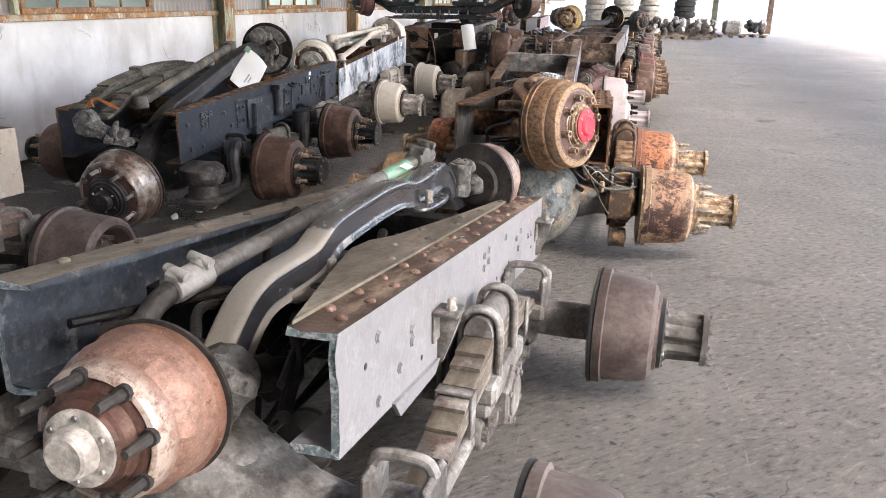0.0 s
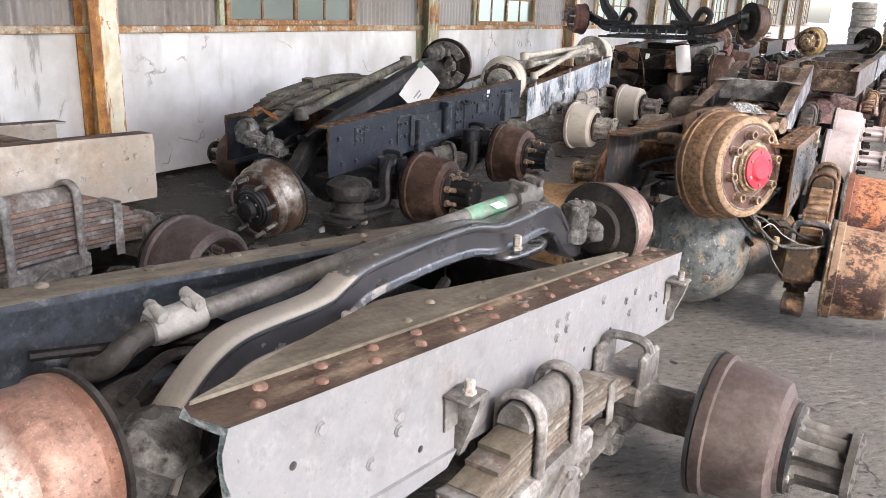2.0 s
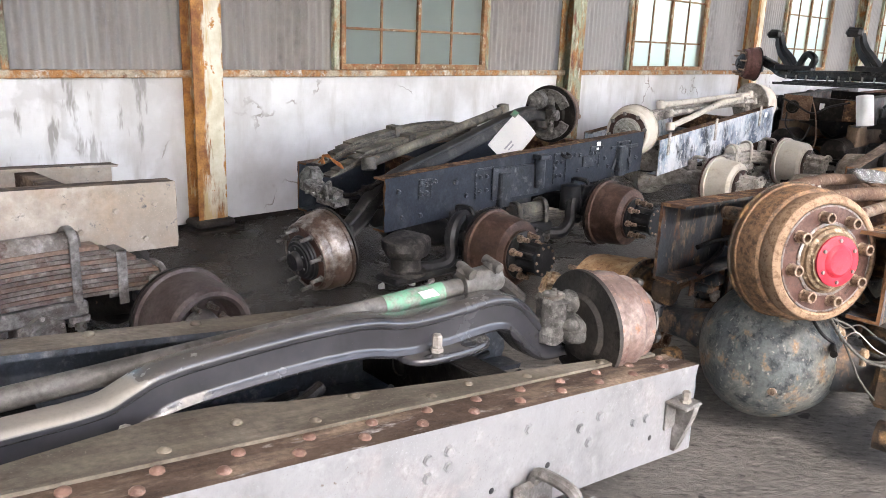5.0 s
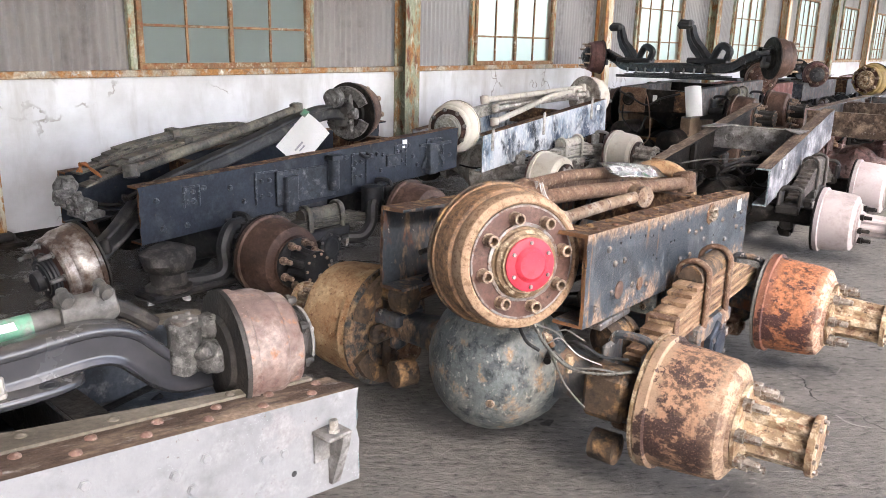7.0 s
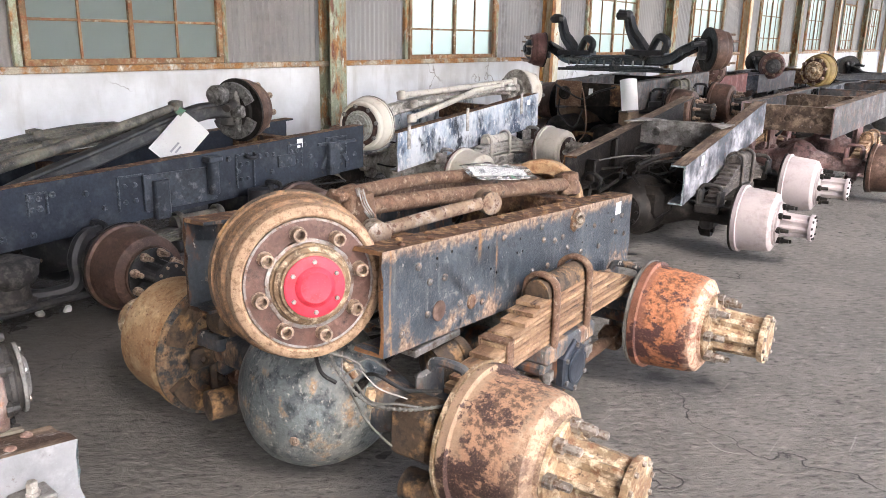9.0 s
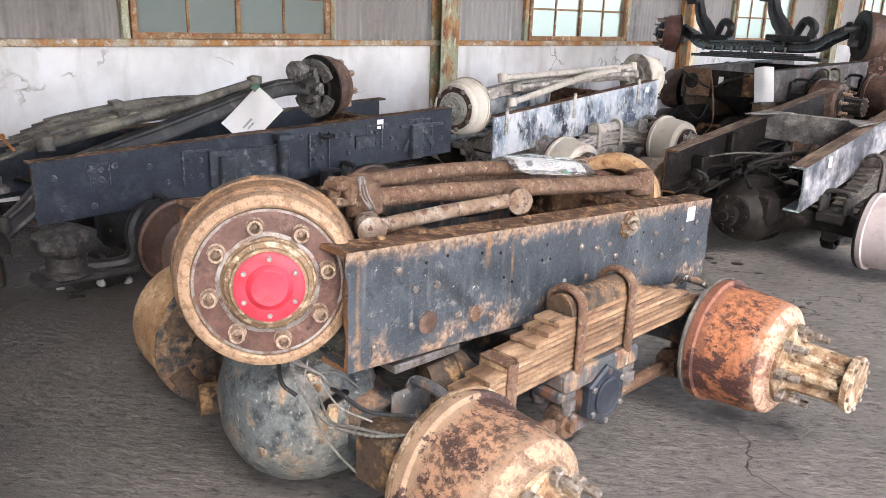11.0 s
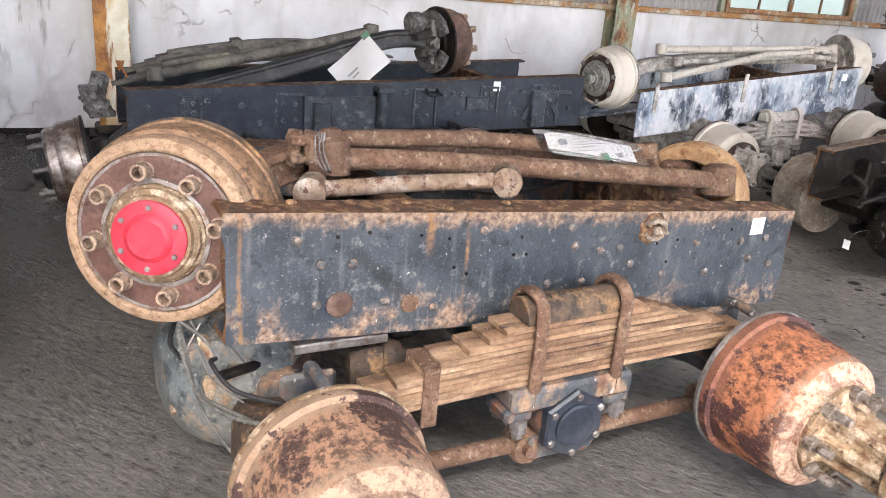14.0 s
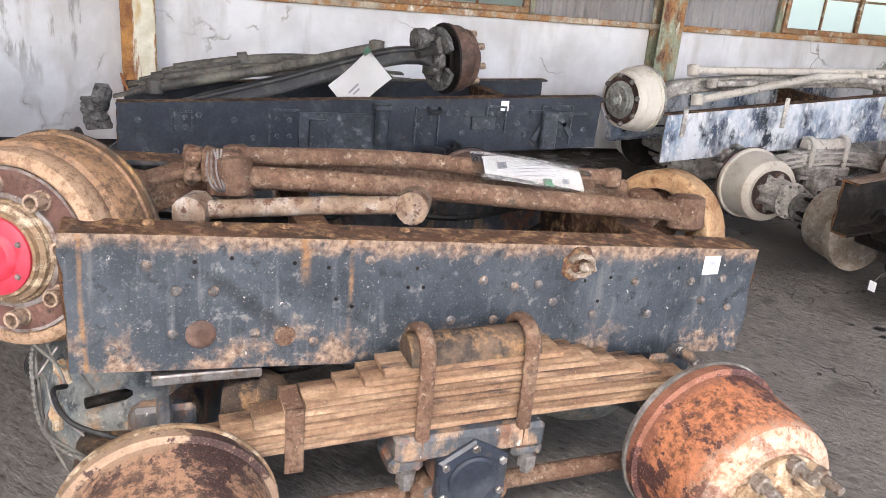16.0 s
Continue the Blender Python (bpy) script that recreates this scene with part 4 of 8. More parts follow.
def front_drum(parent, m, drum_mat, face_mat, hub_mat, cap_mat, nut_mat, plate_mat, R=0.235, w=0.20, nuts=8, cap_label="", ribs=0, cap_r=0.088, seed=0.2, long_studs=False, cap_deep=0.03, bare_ring=False, stud=0.075):
    """Steered wheel's drum: the wheel face with its ring of nuts stands in front of the drum, with a cap on the hub."""
    grip = (lambda t, a: 1 + (0.0 if not ribs or a < 0.05 or a > w * 0.8 else 0.022 * (math.cos(ribs * t) > 0.90))) if ribs else None
    prof = [(0.012, 0.06), (0.012, R - 0.03), (0.0, R - 0.02), (0.0, R - 0.003), (0.022, R), (0.026, R - 0.008), (w * 0.55, R - 0.012), (w * 0.66, R - 0.022),
            (w * 0.70, R - 0.030), (w * 0.92, R - 0.034), (w * 0.98, R - 0.042), (w, R - 0.052), (w - 0.010, R - 0.057), (w - 0.012, 0.06)]
    fr, hr, nr = R - 0.059, R * 0.565, R * 0.715
    if bare_ring:
        fr, hr, nr = R * 0.76, R * 0.485, R * 0.60
        prof = [(0.012, 0.06), (0.012, R - 0.03), (0.0, R - 0.02), (0.0, R - 0.003), (0.022, R), (0.026, R - 0.006), (w * 0.52, R - 0.007), (w * 0.60, R - 0.013), (w * 0.64, R - 0.024), (w * 0.70, R - 0.022),
                (w * 0.88, R - 0.023), (w * 0.96, R - 0.028), (w + 0.002, R - 0.040), (w + 0.004, R * 0.80), (w - 0.001, R * 0.775), (w - 0.012, R * 0.765), (w - 0.014, 0.06)]
    drum = part("brake_drum", lathe(prof, 96 if ribs else 56, wobble=grip), drum_mat, parent, m=m, smooth=28)
    part("backing_plate", lathe([(-0.03, 0.05), (-0.03, R * 0.55), (-0.018, R * 0.62), (-0.016, R + 0.003), (-0.004, R + 0.005), (-0.003, R - 0.015), (0.006, R - 0.015)], 44), plate_mat, drum)
    part("wheel_face", lathe([(w - 0.016, 0.06), (w - 0.009, fr), (w - 0.004, fr - 0.004), (w, hr * 1.06), (w + 0.001, 0.06)], 48), face_mat, drum)
    part("hub", lathe([(w, 0.04), (w, hr), (w + 0.010, hr * 0.975), (w + 0.014, hr * 0.93), (w + 0.024, hr * 0.91), (w + 0.03, hr * 0.82), (w + 0.04, hr * 0.79), (w + 0.04, 0.04)], 44), hub_mat, drum)
    if bare_ring:
        part("bare_ring", lathe([(w + 0.001, hr * 0.985), (w + 0.001, hr * 1.085), (w + 0.005, hr * 1.075), (w + 0.007, hr * 0.99)], 48, cap=False, wobble=lambda t, a: 1 + 0.012 * math.sin(5 * t) + 0.008 * math.sin(13 * t)), M["bare_ring"], drum)
        part("bare_ring", lathe([(w - 0.010, fr - 0.009), (w - 0.009, fr + 0.001), (w - 0.002, fr), (w - 0.002, fr - 0.007)], 48, cap=False), M["bare_ring"], drum)
    c = cap_r
    d = w + 0.04
    cap = part("hub_cap", lathe([(d, c * 0.2), (d, c), (d + 0.008, c), (d + 0.011, c * 0.94), (d + 0.012, c * 0.66), (d + cap_deep, c * 0.58), (d + cap_deep + 0.004, c * 0.5), (d + cap_deep, c * 0.1)], 40), cap_mat, drum, cap_label)
    first = None
    for i in range(nuts):
        mm = ring_pose(i, nuts, nr, w - 0.006, seed)
        if first is None:
            if long_studs:
                b = lathe([(0, 0.019), (0.012, 0.019), (0.013, 0.0125), (stud, 0.012), (stud + 0.007, 0.009)], 10)
            else:
                b = lathe([(0.006, 0.0200), (0.040, 0.0205), (0.044, 0.0190), (0.044, 0.0135), (0.008, 0.0130), (0.007, 0.004)], 12)
                add_lathe(b, [(0, 0.0235), (0.007, 0.0235), (0.009, 0.0215), (0.009, 0.01)], 16)
                add_lathe(b, [(0.0, 0.008), (0.012, 0.008), (0.014, 0.006), (0.014, 0.002)], 10)
            first = part("wheel_nut", b, nut_mat, drum, m=mm, smooth=20)
        else:
            share("wheel_nut", first, drum, mm)
    first = None
    for i in range(6):
        mm = ring_pose(i, 6, c * 0.82, d + 0.008, seed + 0.3)
        if first is None:
            b = bmesh.new()
            bolt_mesh(b, 0.0075, 0.009, Matrix.Identity(4))
            first = part("cap_bolt", b, M["steel"], drum, m=mm, smooth=None)
        else:
            share("cap_bolt", first, drum, mm)
    return drum


def brake_gear(parent, m, mat, R=0.2, seed=0):
    """Shoes, spider and anchor pins on the inboard side of a drum whose cover is gone."""
    bm = bmesh.new()
    for s in (0, math.pi):
        path = [Vector((-0.03, R * math.cos(a), R * math.sin(a))) for a in [s + 0.35 + 2.4 * k / 12 for k in range(13)]]
        add_sweep(bm, path, [(-0.035, -0.014), (0.035, -0.014), (0.035, 0.014), (-0.035, 0.014)], up=(1, 0, 0))
    add_box(bm, (-0.06, -0.06, -R * 0.9), (-0.02, 0.06, R * 0.9), 0.015)
    add_box(bm, (-0.07, -R * 0.7, -0.04), (-0.025, R * 0.7, 0.04), 0.015)
    for i in range(6):
        bolt_mesh(bm, 0.014, 0.03, Matrix.Translation((-0.06, R * 0.5 * math.cos(i), R * 0.5 * math.sin(i))) @ Matrix.Rotation(math.pi, 4, 'Z'))
    add_lathe(bm, [(-0.18, 0.05), (-0.17, 0.065), (-0.10, 0.065), (-0.095, 0.03), (-0.03, 0.03)], 18, Matrix.Translation((0, R * 0.2, R * 0.75)))
    bm.normal_update()
    lumpy(bm, 0.006, 0.03, seed)
    return part("brake_gear", bm, mat, parent, m=m)


def rail(parent, x, side, y0, y1, z0, z1, h, mats, flange=0.10, thick=0.012, label="", jag=0.006, seed=1):
    """C-section frame rail along local y. x: the web's outer face; side: +1 when the web faces +x. z0, z1: its top at both ends. mats: web, flange tops, cut ends."""
    rng = random.Random(seed)
    s = -side
    T = thick
    outline = []
    n = 7
    for i in range(n + 1):
        outline.append((0, -h + h * i / n))
    for i in range(1, 4):
        outline.append((flange * i / 3, 0))
    outline.append((flange, -T))
    for i in range(2, -1, -1):
        outline.append((T + (flange - T) * i / 3, -T))
    for i in range(1, n + 1):
        outline.append((T, -T - (h - 2 * T) * i / n))
    for i in range(1, 4):
        outline.append((T + (flange - T) * i / 3, -h + T))
    outline.append((flange, -h))
    for i in range(2, 0, -1):
        outline.append((flange * i / 3, -h))
    bm = bmesh.new()
    rings = []
    count = 14
    for k in range(count + 1):
        y = y0 + (y1 - y0) * k / count
        zt = z0 + (z1 - z0) * k / count
        ends = k in (0, count)
        ring = []
        for a, b in outline:
            dy = rng.uniform(-jag, jag) if ends else 0
            bend = 0.0025 * noise.noise(Vector((y * 2.3, b * 5, seed)))
            ring.append(bm.verts.new((x + s * a + (bend if a < 0.02 else 0), y + dy, zt + b + (0 if a < 0.5 * flange else bend * 1.5))))
        rings.append(ring)
    for p, q in zip(rings, rings[1:]):
        for i in range(len(outline)):
            j = (i + 1) % len(outline)
            bm.faces.new((p[i], p[j], q[j], q[i]))
    caps = [bm.faces.new(rings[0][::-1]), bm.faces.new(rings[-1])]
    bm.normal_update()
    bmesh.ops.recalc_face_normals(bm, faces=bm.faces)
    for f in bm.faces:
        c = f.calc_center_median()
        inside = f.normal.z > 0.7 and c.z < z0 + (z1 - z0) * (c.y - y0) / (y1 - y0) - h / 2
        f.material_index = 1 if abs(f.normal.z) > 0.7 and not inside else 0
    for f in caps:
        f.material_index = 2
    ob = part("frame_rail", bm, mats[0], parent, label, smooth=30)
    ob.data.materials.append(mats[1])
    ob.data.materials.append(mats[2])
    return ob


def spots(name, parent, places, r, h, mat, dome=False):
    """Alike rivets or bolt heads: places are (point, direction)."""
    first = None
    for p, d in places:
        mm = axis_to(p, Vector(p) + Vector(d))
        if first is None:
            prof = [(-0.002, r), (h * 0.35, r * 0.95), (h * 0.8, r * 0.62), (h, r * 0.2)] if dome else [(-0.002, r * 1.25), (h * 0.25, r * 1.25), (h * 0.27, r), (h * 0.9, r), (h, r * 0.8)]
            first = part(name, lathe(prof, 10 if dome else 6), mat, parent, m=mm, smooth=35 if dome else None)
        else:
            share(name, first, parent, mm)


def leaf_pack(parent, x, yc, z, leaves, width, mats, drop=0.07, tilt=0.0, thick=0.015, ubolts=(0.14, -0.14), seat_mat=None, ubolt_low=0.06, clips=(), up=True, seat=True, ub_mat=None):
    """Stack of spring leaves along y; leaves: half lengths from the lowest up. z: underside of the lowest at its middle."""
    rng = random.Random(int(yc * 100))
    spring = None
    for i, half in enumerate(leaves):
        path = []
        for k in range(13):
            u = -1 + 2 * k / 12
            y = u * half * (1 + 0.03 * rng.uniform(-1, 1) * (abs(u) > 0.99))
            path.append(Vector((x + 0.002 * math.sin(i * 3.1), yc + y, z + thick * (i + 0.5) - drop * (y / leaves[0]) ** 2 + tilt * y)))
        t = thick * 0.44
        w = width / 2
        shape = [(-w, -t + 0.002), (-w + 0.003, -t), (w - 0.003, -t), (w, -t + 0.002), (w, t - 0.002), (w - 0.003, t), (-w + 0.003, t), (-w, t - 0.002)]
        bm = add_sweep(bmesh.new(), path, shape)
        mat = mats[i % len(mats)]
        if spring is None:
            spring = part("leaf_spring", bm, mat, parent)
        else:
            part("leaf", bm, mat, spring)
    top = z + thick * len(leaves)
    ub = ub_mat or mats[0]
    if seat:
        bm = bmesh.new()
        ln = abs(ubolts[0]) + 0.035
        path = [Vector((x, yc - ln, top - tilt * ln)), Vector((x, yc + ln, top + tilt * ln))]
        shape = [(width * 0.5 * math.cos(a), 0.062 * math.sin(a)) for a in [math.pi * k / 10 for k in range(11)]]
        add_sweep(bm, path, shape)
        part("spring_seat", bm, seat_mat or mats[0], spring)
    for uy in ubolts:
        rise = top + (0.064 if seat else 0.01) + tilt * uy
        w = width / 2 + 0.014
        pts = [(x - w, yc + uy, z - ubolt_low), (x - w, yc + uy, rise - 0.06), (x - w * 0.72, yc + uy, rise - 0.006), (x, yc + uy, rise + 0.012), (x + w * 0.72, yc + uy, rise - 0.006), (x + w, yc + uy, rise - 0.06), (x + w, yc + uy, z - ubolt_low)]
        bar = [(0.011 * math.cos(a), 0.020 * math.copysign(abs(math.sin(a)) ** 0.7, math.sin(a))) for a in [2 * math.pi * k / 12 for k in range(12)]]
        part("u_bolt", add_sweep(bmesh.new(), smooth_path(pts, 4), bar, (0, 1, 0)), ub, spring)
    for cy in clips:
        zz = z - drop * (cy / leaves[0]) ** 2 + tilt * cy
        hh = thick * sum(1 for l in leaves if l > abs(cy))
        bm = box((x + width / 2 + 0.001, yc + cy - 0.022, zz - 0.05), (x + width / 2 + 0.009, yc + cy + 0.022, zz + hh + 0.012), 0.002)
        add_box(bm, (x - width / 2 - 0.009, yc + cy - 0.022, zz + hh + 0.002), (x + width / 2 + 0.009, yc + cy + 0.022, zz + hh + 0.012), 0.002)
        add_box(bm, (x - width / 2 - 0.009, yc + cy - 0.022, zz - 0.05), (x - width / 2 - 0.001, yc + cy + 0.022, zz + hh + 0.012), 0.002)
        part("rebound_clip", bm, ub, spring)
    return spring


def axle_housing(parent, y, z, half, mat, ball_mat=None, dome_dir=-1, bulge=0.22, offset=0.0, nose=0.12, seed=0):
    """Banjo axle: tapered square-ish casing along x with the round differential bulge in the middle."""
    bm = bmesh.new()
    path = [Vector((-half + 2 * half * k / 24, y, z)) for k in range(25)]

    def girth(u):
        d = abs(u * 2 * half - half - offset)
        g = 0.062 + 0.14 * max(0.0, 1 - d / 0.42) ** 1.5
        return (g * 0.95, g)
    octo = [(math.copysign(abs(math.cos(a)) ** 0.6, math.cos(a)), math.copysign(abs(math.sin(a)) ** 0.6, math.sin(a))) for a in [2 * math.pi * k / 16 for k in range(16)]]
    add_sweep(bm, path, octo, scale=girth)
    bm.normal_update()
    lumpy(bm, 0.006, 0.06, seed)
    ob = part("axle_housing", bm, mat, parent, smooth=50)
    d = dome_dir
    mm = Matrix.Translation((offset, y, z)) @ Matrix.Rotation(radians(-90 if d < 0 else 90), 4, 'Z')
    b = bulge
    prof = [(-0.10, b * 0.5), (-0.06, b * 0.86), (-0.02, b * 0.98), (0.02, b)]
    prof += [(0.02 + nose * math.sin(a), b * math.cos(a) ** 0.8) for a in [math.pi / 2 * k / 9 for k in range(1, 9)]]
    dome = lathe(prof, 40, wobble=lambda t, a: 1 + 0.02 * math.sin(3 * t + 1))
    dome.normal_update()
    lumpy(dome, 0.004, 0.05, seed)
    cover = part("differential_cover", dome, ball_mat or mat, ob, m=mm, smooth=50)
    bm = bmesh.new()
    bolt_mesh(bm, 0.018, 0.02, Matrix.Translation((0.02 + nose * 0.86, b * 0.42, -b * 0.25)))
    part("drain_plug", bm, M["nut"], ob, m=mm)
    return ob


def pinion(parent, y, z, x, d, mat, reach=0.34):
    """Differential carrier with ribs and the drive flange, seen from the other side of the axle."""
    mm = Matrix.Translation((x, y, z)) @ Matrix.Rotation(radians(-90 if d < 0 else 90), 4, 'Z')
    e = reach
    bm = lathe([(0, 0.235), (0.03, 0.235), (0.032, 0.215), (e * 0.4, 0.21), (e * 0.60, 0.18), (e * 0.72, 0.135), (e * 0.76, 0.115), (e * 0.77, 0.125), (e * 0.82, 0.125), (e * 0.84, 0.07), (e * 0.90, 0.062), (e * 0.92, 0.075), (e * 0.97, 0.075), (e * 0.98, 0.035), (e, 0.03), (e + 0.002, 0.01)], 40, wobble=lambda t, a: 1 + (0.05 * math.cos(5 * t) if 0.05 < a < e * 0.6 else 0))
    add_box(bm, (0.04, 0.02, -0.06), (e * 0.62, 0.245, 0.17), 0.05)
    for i in range(4):
        bolt_mesh(bm, 0.011, 0.014, ring_pose(i, 4, 0.06, e * 0.97))
    for i in range(10):
        bolt_mesh(bm, 0.012, 0.016, ring_pose(i, 10, 0.108, e * 0.82))
    for i in range(14):
        bolt_mesh(bm, 0.013, 0.018, ring_pose(i, 14, 0.226, 0.03))
    for i in range(6):
        a = 2 * math.pi * i / 6
        add_box(bm, (0.03, -0.012, 0.06), (0.2, 0.012, 0.165), 0.003, Matrix.Rotation(a, 4, 'X'))
    bm.normal_update()
    lumpy(bm, 0.003, 0.04)
    return part("differential_carrier", bm, mat, parent, m=mm)


def trunnion(parent, x, y, z, out, mat, cap_mat, bolt_mat, s=1):
    """Saddle under the spring, with the hexagonal end cover and its bolts; s: +1 faces +x."""
    sad = box((x - 0.07, y - 0.20, z + 0.055), (x + 0.075, y + 0.20, z + 0.125), 0.012)
    ob = part("trunnion_saddle", sad, mat, parent)
    part("saddle_ear", box((x - 0.06, y - 0.21, z + 0.015), (x + 0.06, y - 0.12, z + 0.06), 0.012), mat, ob)
    part("saddle_ear", box((x - 0.06, y + 0.12, z + 0.015), (x + 0.06, y + 0.21, z + 0.06), 0.012), mat, ob)
    part("trunnion_sleeve", lathe([(-0.14, 0.085), (0.06, 0.095), (0.07, 0.09)], 24, Matrix.Translation((x, y, z)) @ Matrix.Rotation(0 if s > 0 else math.pi, 4, 'Z')), mat, ob)
    part("lower_bracket", box((x - 0.08, y - 0.10, z - 0.135), (x + 0.04, y + 0.12, z - 0.06), 0.012), mat, ob)
    mm = Matrix.Translation((x, y, z)) @ Matrix.Rotation(0 if s > 0 else math.pi, 4, 'Z') @ Matrix.Rotation(math.pi / 6, 4, 'X')
    c = lathe([(0.06, 0.03), (0.06, 0.108), (out - 0.008, 0.108), (out, 0.10), (out, 0.062)], 6, mm)
    add_lathe(c, [(out - 0.006, 0.066), (out + 0.006, 0.066), (out + 0.009, 0.058), (out + 0.008, 0.01)], 28, mm)
    cover = part("trunnion_cover", c, cap_mat, ob, smooth=20)
    first = None
    for i in range(6):
        m2 = mm @ ring_pose(i, 6, 0.088, out - 0.004)
        if first is None:
            b = bmesh.new()
            bolt_mesh(b, 0.011, 0.012, Matrix.Identity(4))
            first = part("cover_bolt", b, bolt_mat, ob, m=m2, smooth=None)
        else:
            share("cover_bolt", first, ob, m2)
    first = None
    for i, (dy, dx) in enumerate(((-0.165, 0.055), (0.165, 0.055), (-0.165, -0.055), (0.165, -0.055))):
        m2 = Matrix.Translation((x + dx * s, y + dy, z + 0.03)) @ Matrix.Rotation(radians(90), 4, 'Y')
        if first is None:
            b = lathe([(0, 0.026), (0.035, 0.026), (0.036, 0.017), (0.055, 0.016)], 6)
            first = part("u_bolt_nut", b, bolt_mat, ob, m=m2, smooth=None)
        else:
            share("u_bolt_nut", first, ob, m2)
    return ob


def spring_pad(parent, x, y, z, mat, s=1):
    """Bracket on the axle that holds the end of the spring."""
    bm = box((x - 0.085, y - 0.09, z - 0.075), (x + 0.085, y + 0.09, z - 0.01), 0.012)
    bm.normal_update()
    lumpy(bm, 0.003, 0.03, x)
    ob = part("spring_pad", bm, mat, parent)
    part("cheek", box((x - 0.085, y - 0.07, z - 0.02), (x - 0.06, y + 0.07, z + 0.09), 0.010), mat, ob)
    part("cheek", box((x + 0.06, y - 0.07, z - 0.02), (x + 0.085, y + 0.07, z + 0.09), 0.010), mat, ob)
    part("hoop", tube([(x - 0.075, y, z + 0.08), (x - 0.05, y, z + 0.115), (x + 0.05, y, z + 0.115), (x + 0.075, y, z + 0.08)], 0.016, 8, 4), mat, ob)
    part("pad_foot", box((x - 0.05, y - 0.045, z - 0.20), (x + 0.05, y + 0.045, z - 0.07), 0.02), mat, ob)
    return ob


def torque_rod(parent, a, b, mat, r=0.026):
    a, b = Vector(a), Vector(b)
    d = (b - a).normalized()
    bm = tube([a + d * 0.05, b - d * 0.05], r, 12)
    ob = part("torque_rod", bm, mat, parent)
    for p in (a, b):
        eye_ = lathe([(-0.035, 0.034), (-0.04, 0.048), (-0.03, 0.055), (0.03, 0.055), (0.04, 0.048), (0.035, 0.034)], 18)
        eye_.normal_update()
        lumpy(eye_, 0.003, 0.03, p.x)
        part("rod_eye", eye_, mat, ob, m=Matrix.Translation(p))
        part("rod_pin", lathe([(-0.058, 0.012), (-0.056, 0.022), (0.056, 0.022), (0.058, 0.012)], 10), mat, ob, m=Matrix.Translation(p))
    return ob


def crossmember(parent, y, z, half, mat, h=0.16, depth=0.09, holes=3, gusset=True):
    bm = box((-half, y - depth / 2, z - h), (half, y - depth / 2 + 0.01, z), 0.002)
    add_box(bm, (-half, y - depth / 2 + 0.01, z - 0.01), (half, y + depth / 2, z), 0.002)
    add_box(bm, (-half, y - depth / 2 + 0.01, z - h), (half, y + depth / 2, z - h + 0.01), 0.002)
    for i in range(holes):
        px = -half + 2 * half * (i + 0.5) / holes
        add_lathe(bm, [(0, 0.045), (0.006, 0.045), (0.006, 0.032), (0.0, 0.03)], 20, Matrix.Translation((px, y - depth / 2 - 0.001, z - h / 2)) @ Matrix.Rotation(radians(-90), 4, 'Z'))
    if gusset:
        for sx in (-1, 1):
            pts = [(sx * half, y - depth / 2, z + 0.004), (sx * half, y - 0.42, z + 0.004), (sx * (half - 0.09), y - 0.30, z + 0.004), (sx * (half - 0.20), y - depth / 2, z + 0.004)]
            lo = [bm.verts.new(p) for p in pts]
            hi = [bm.verts.new((p[0], p[1], p[2] + 0.008)) for p in pts]
            bm.faces.new(lo)
            bm.faces.new(hi[::-1])
            for i in range(4):
                j = (i + 1) % 4
                bm.faces.new((lo[i], lo[j], hi[j], hi[i]))
    return part("crossmember", bm, mat, parent)


def i_beam(parent, path, mat, w=0.09, h=0.11, scale=None, up=(0, 0, 1), label=""):
    W, H = w / 2, h / 2
    k = h / 0.12
    half = [(W - 0.020 * k, H), (W - 0.007 * k, H - 0.004 * k), (W - 0.001 * k, H - 0.013 * k), (W - 0.001 * k, H - 0.024 * k), (W - 0.003 * k, H - 0.030 * k), (W - 0.009 * k, H - 0.034 * k), (W - 0.009 * k, H - 0.040 * k),
            (W - 0.007 * k, -H + 0.036 * k), (W - 0.006 * k, -H + 0.028 * k), (W + 0.001 * k, -H + 0.020 * k), (W + 0.005 * k, -H + 0.013 * k), (W, -H + 0.005 * k), (W - 0.012 * k, -H)]
    shape = [(-a, b) for a, b in half] + [(a, b) for a, b in half[::-1]]
    bm = add_sweep(bmesh.new(), smooth_path(path, 7), shape, up, scale)
    return part("axle_beam", bm, mat, parent, label, smooth=40)


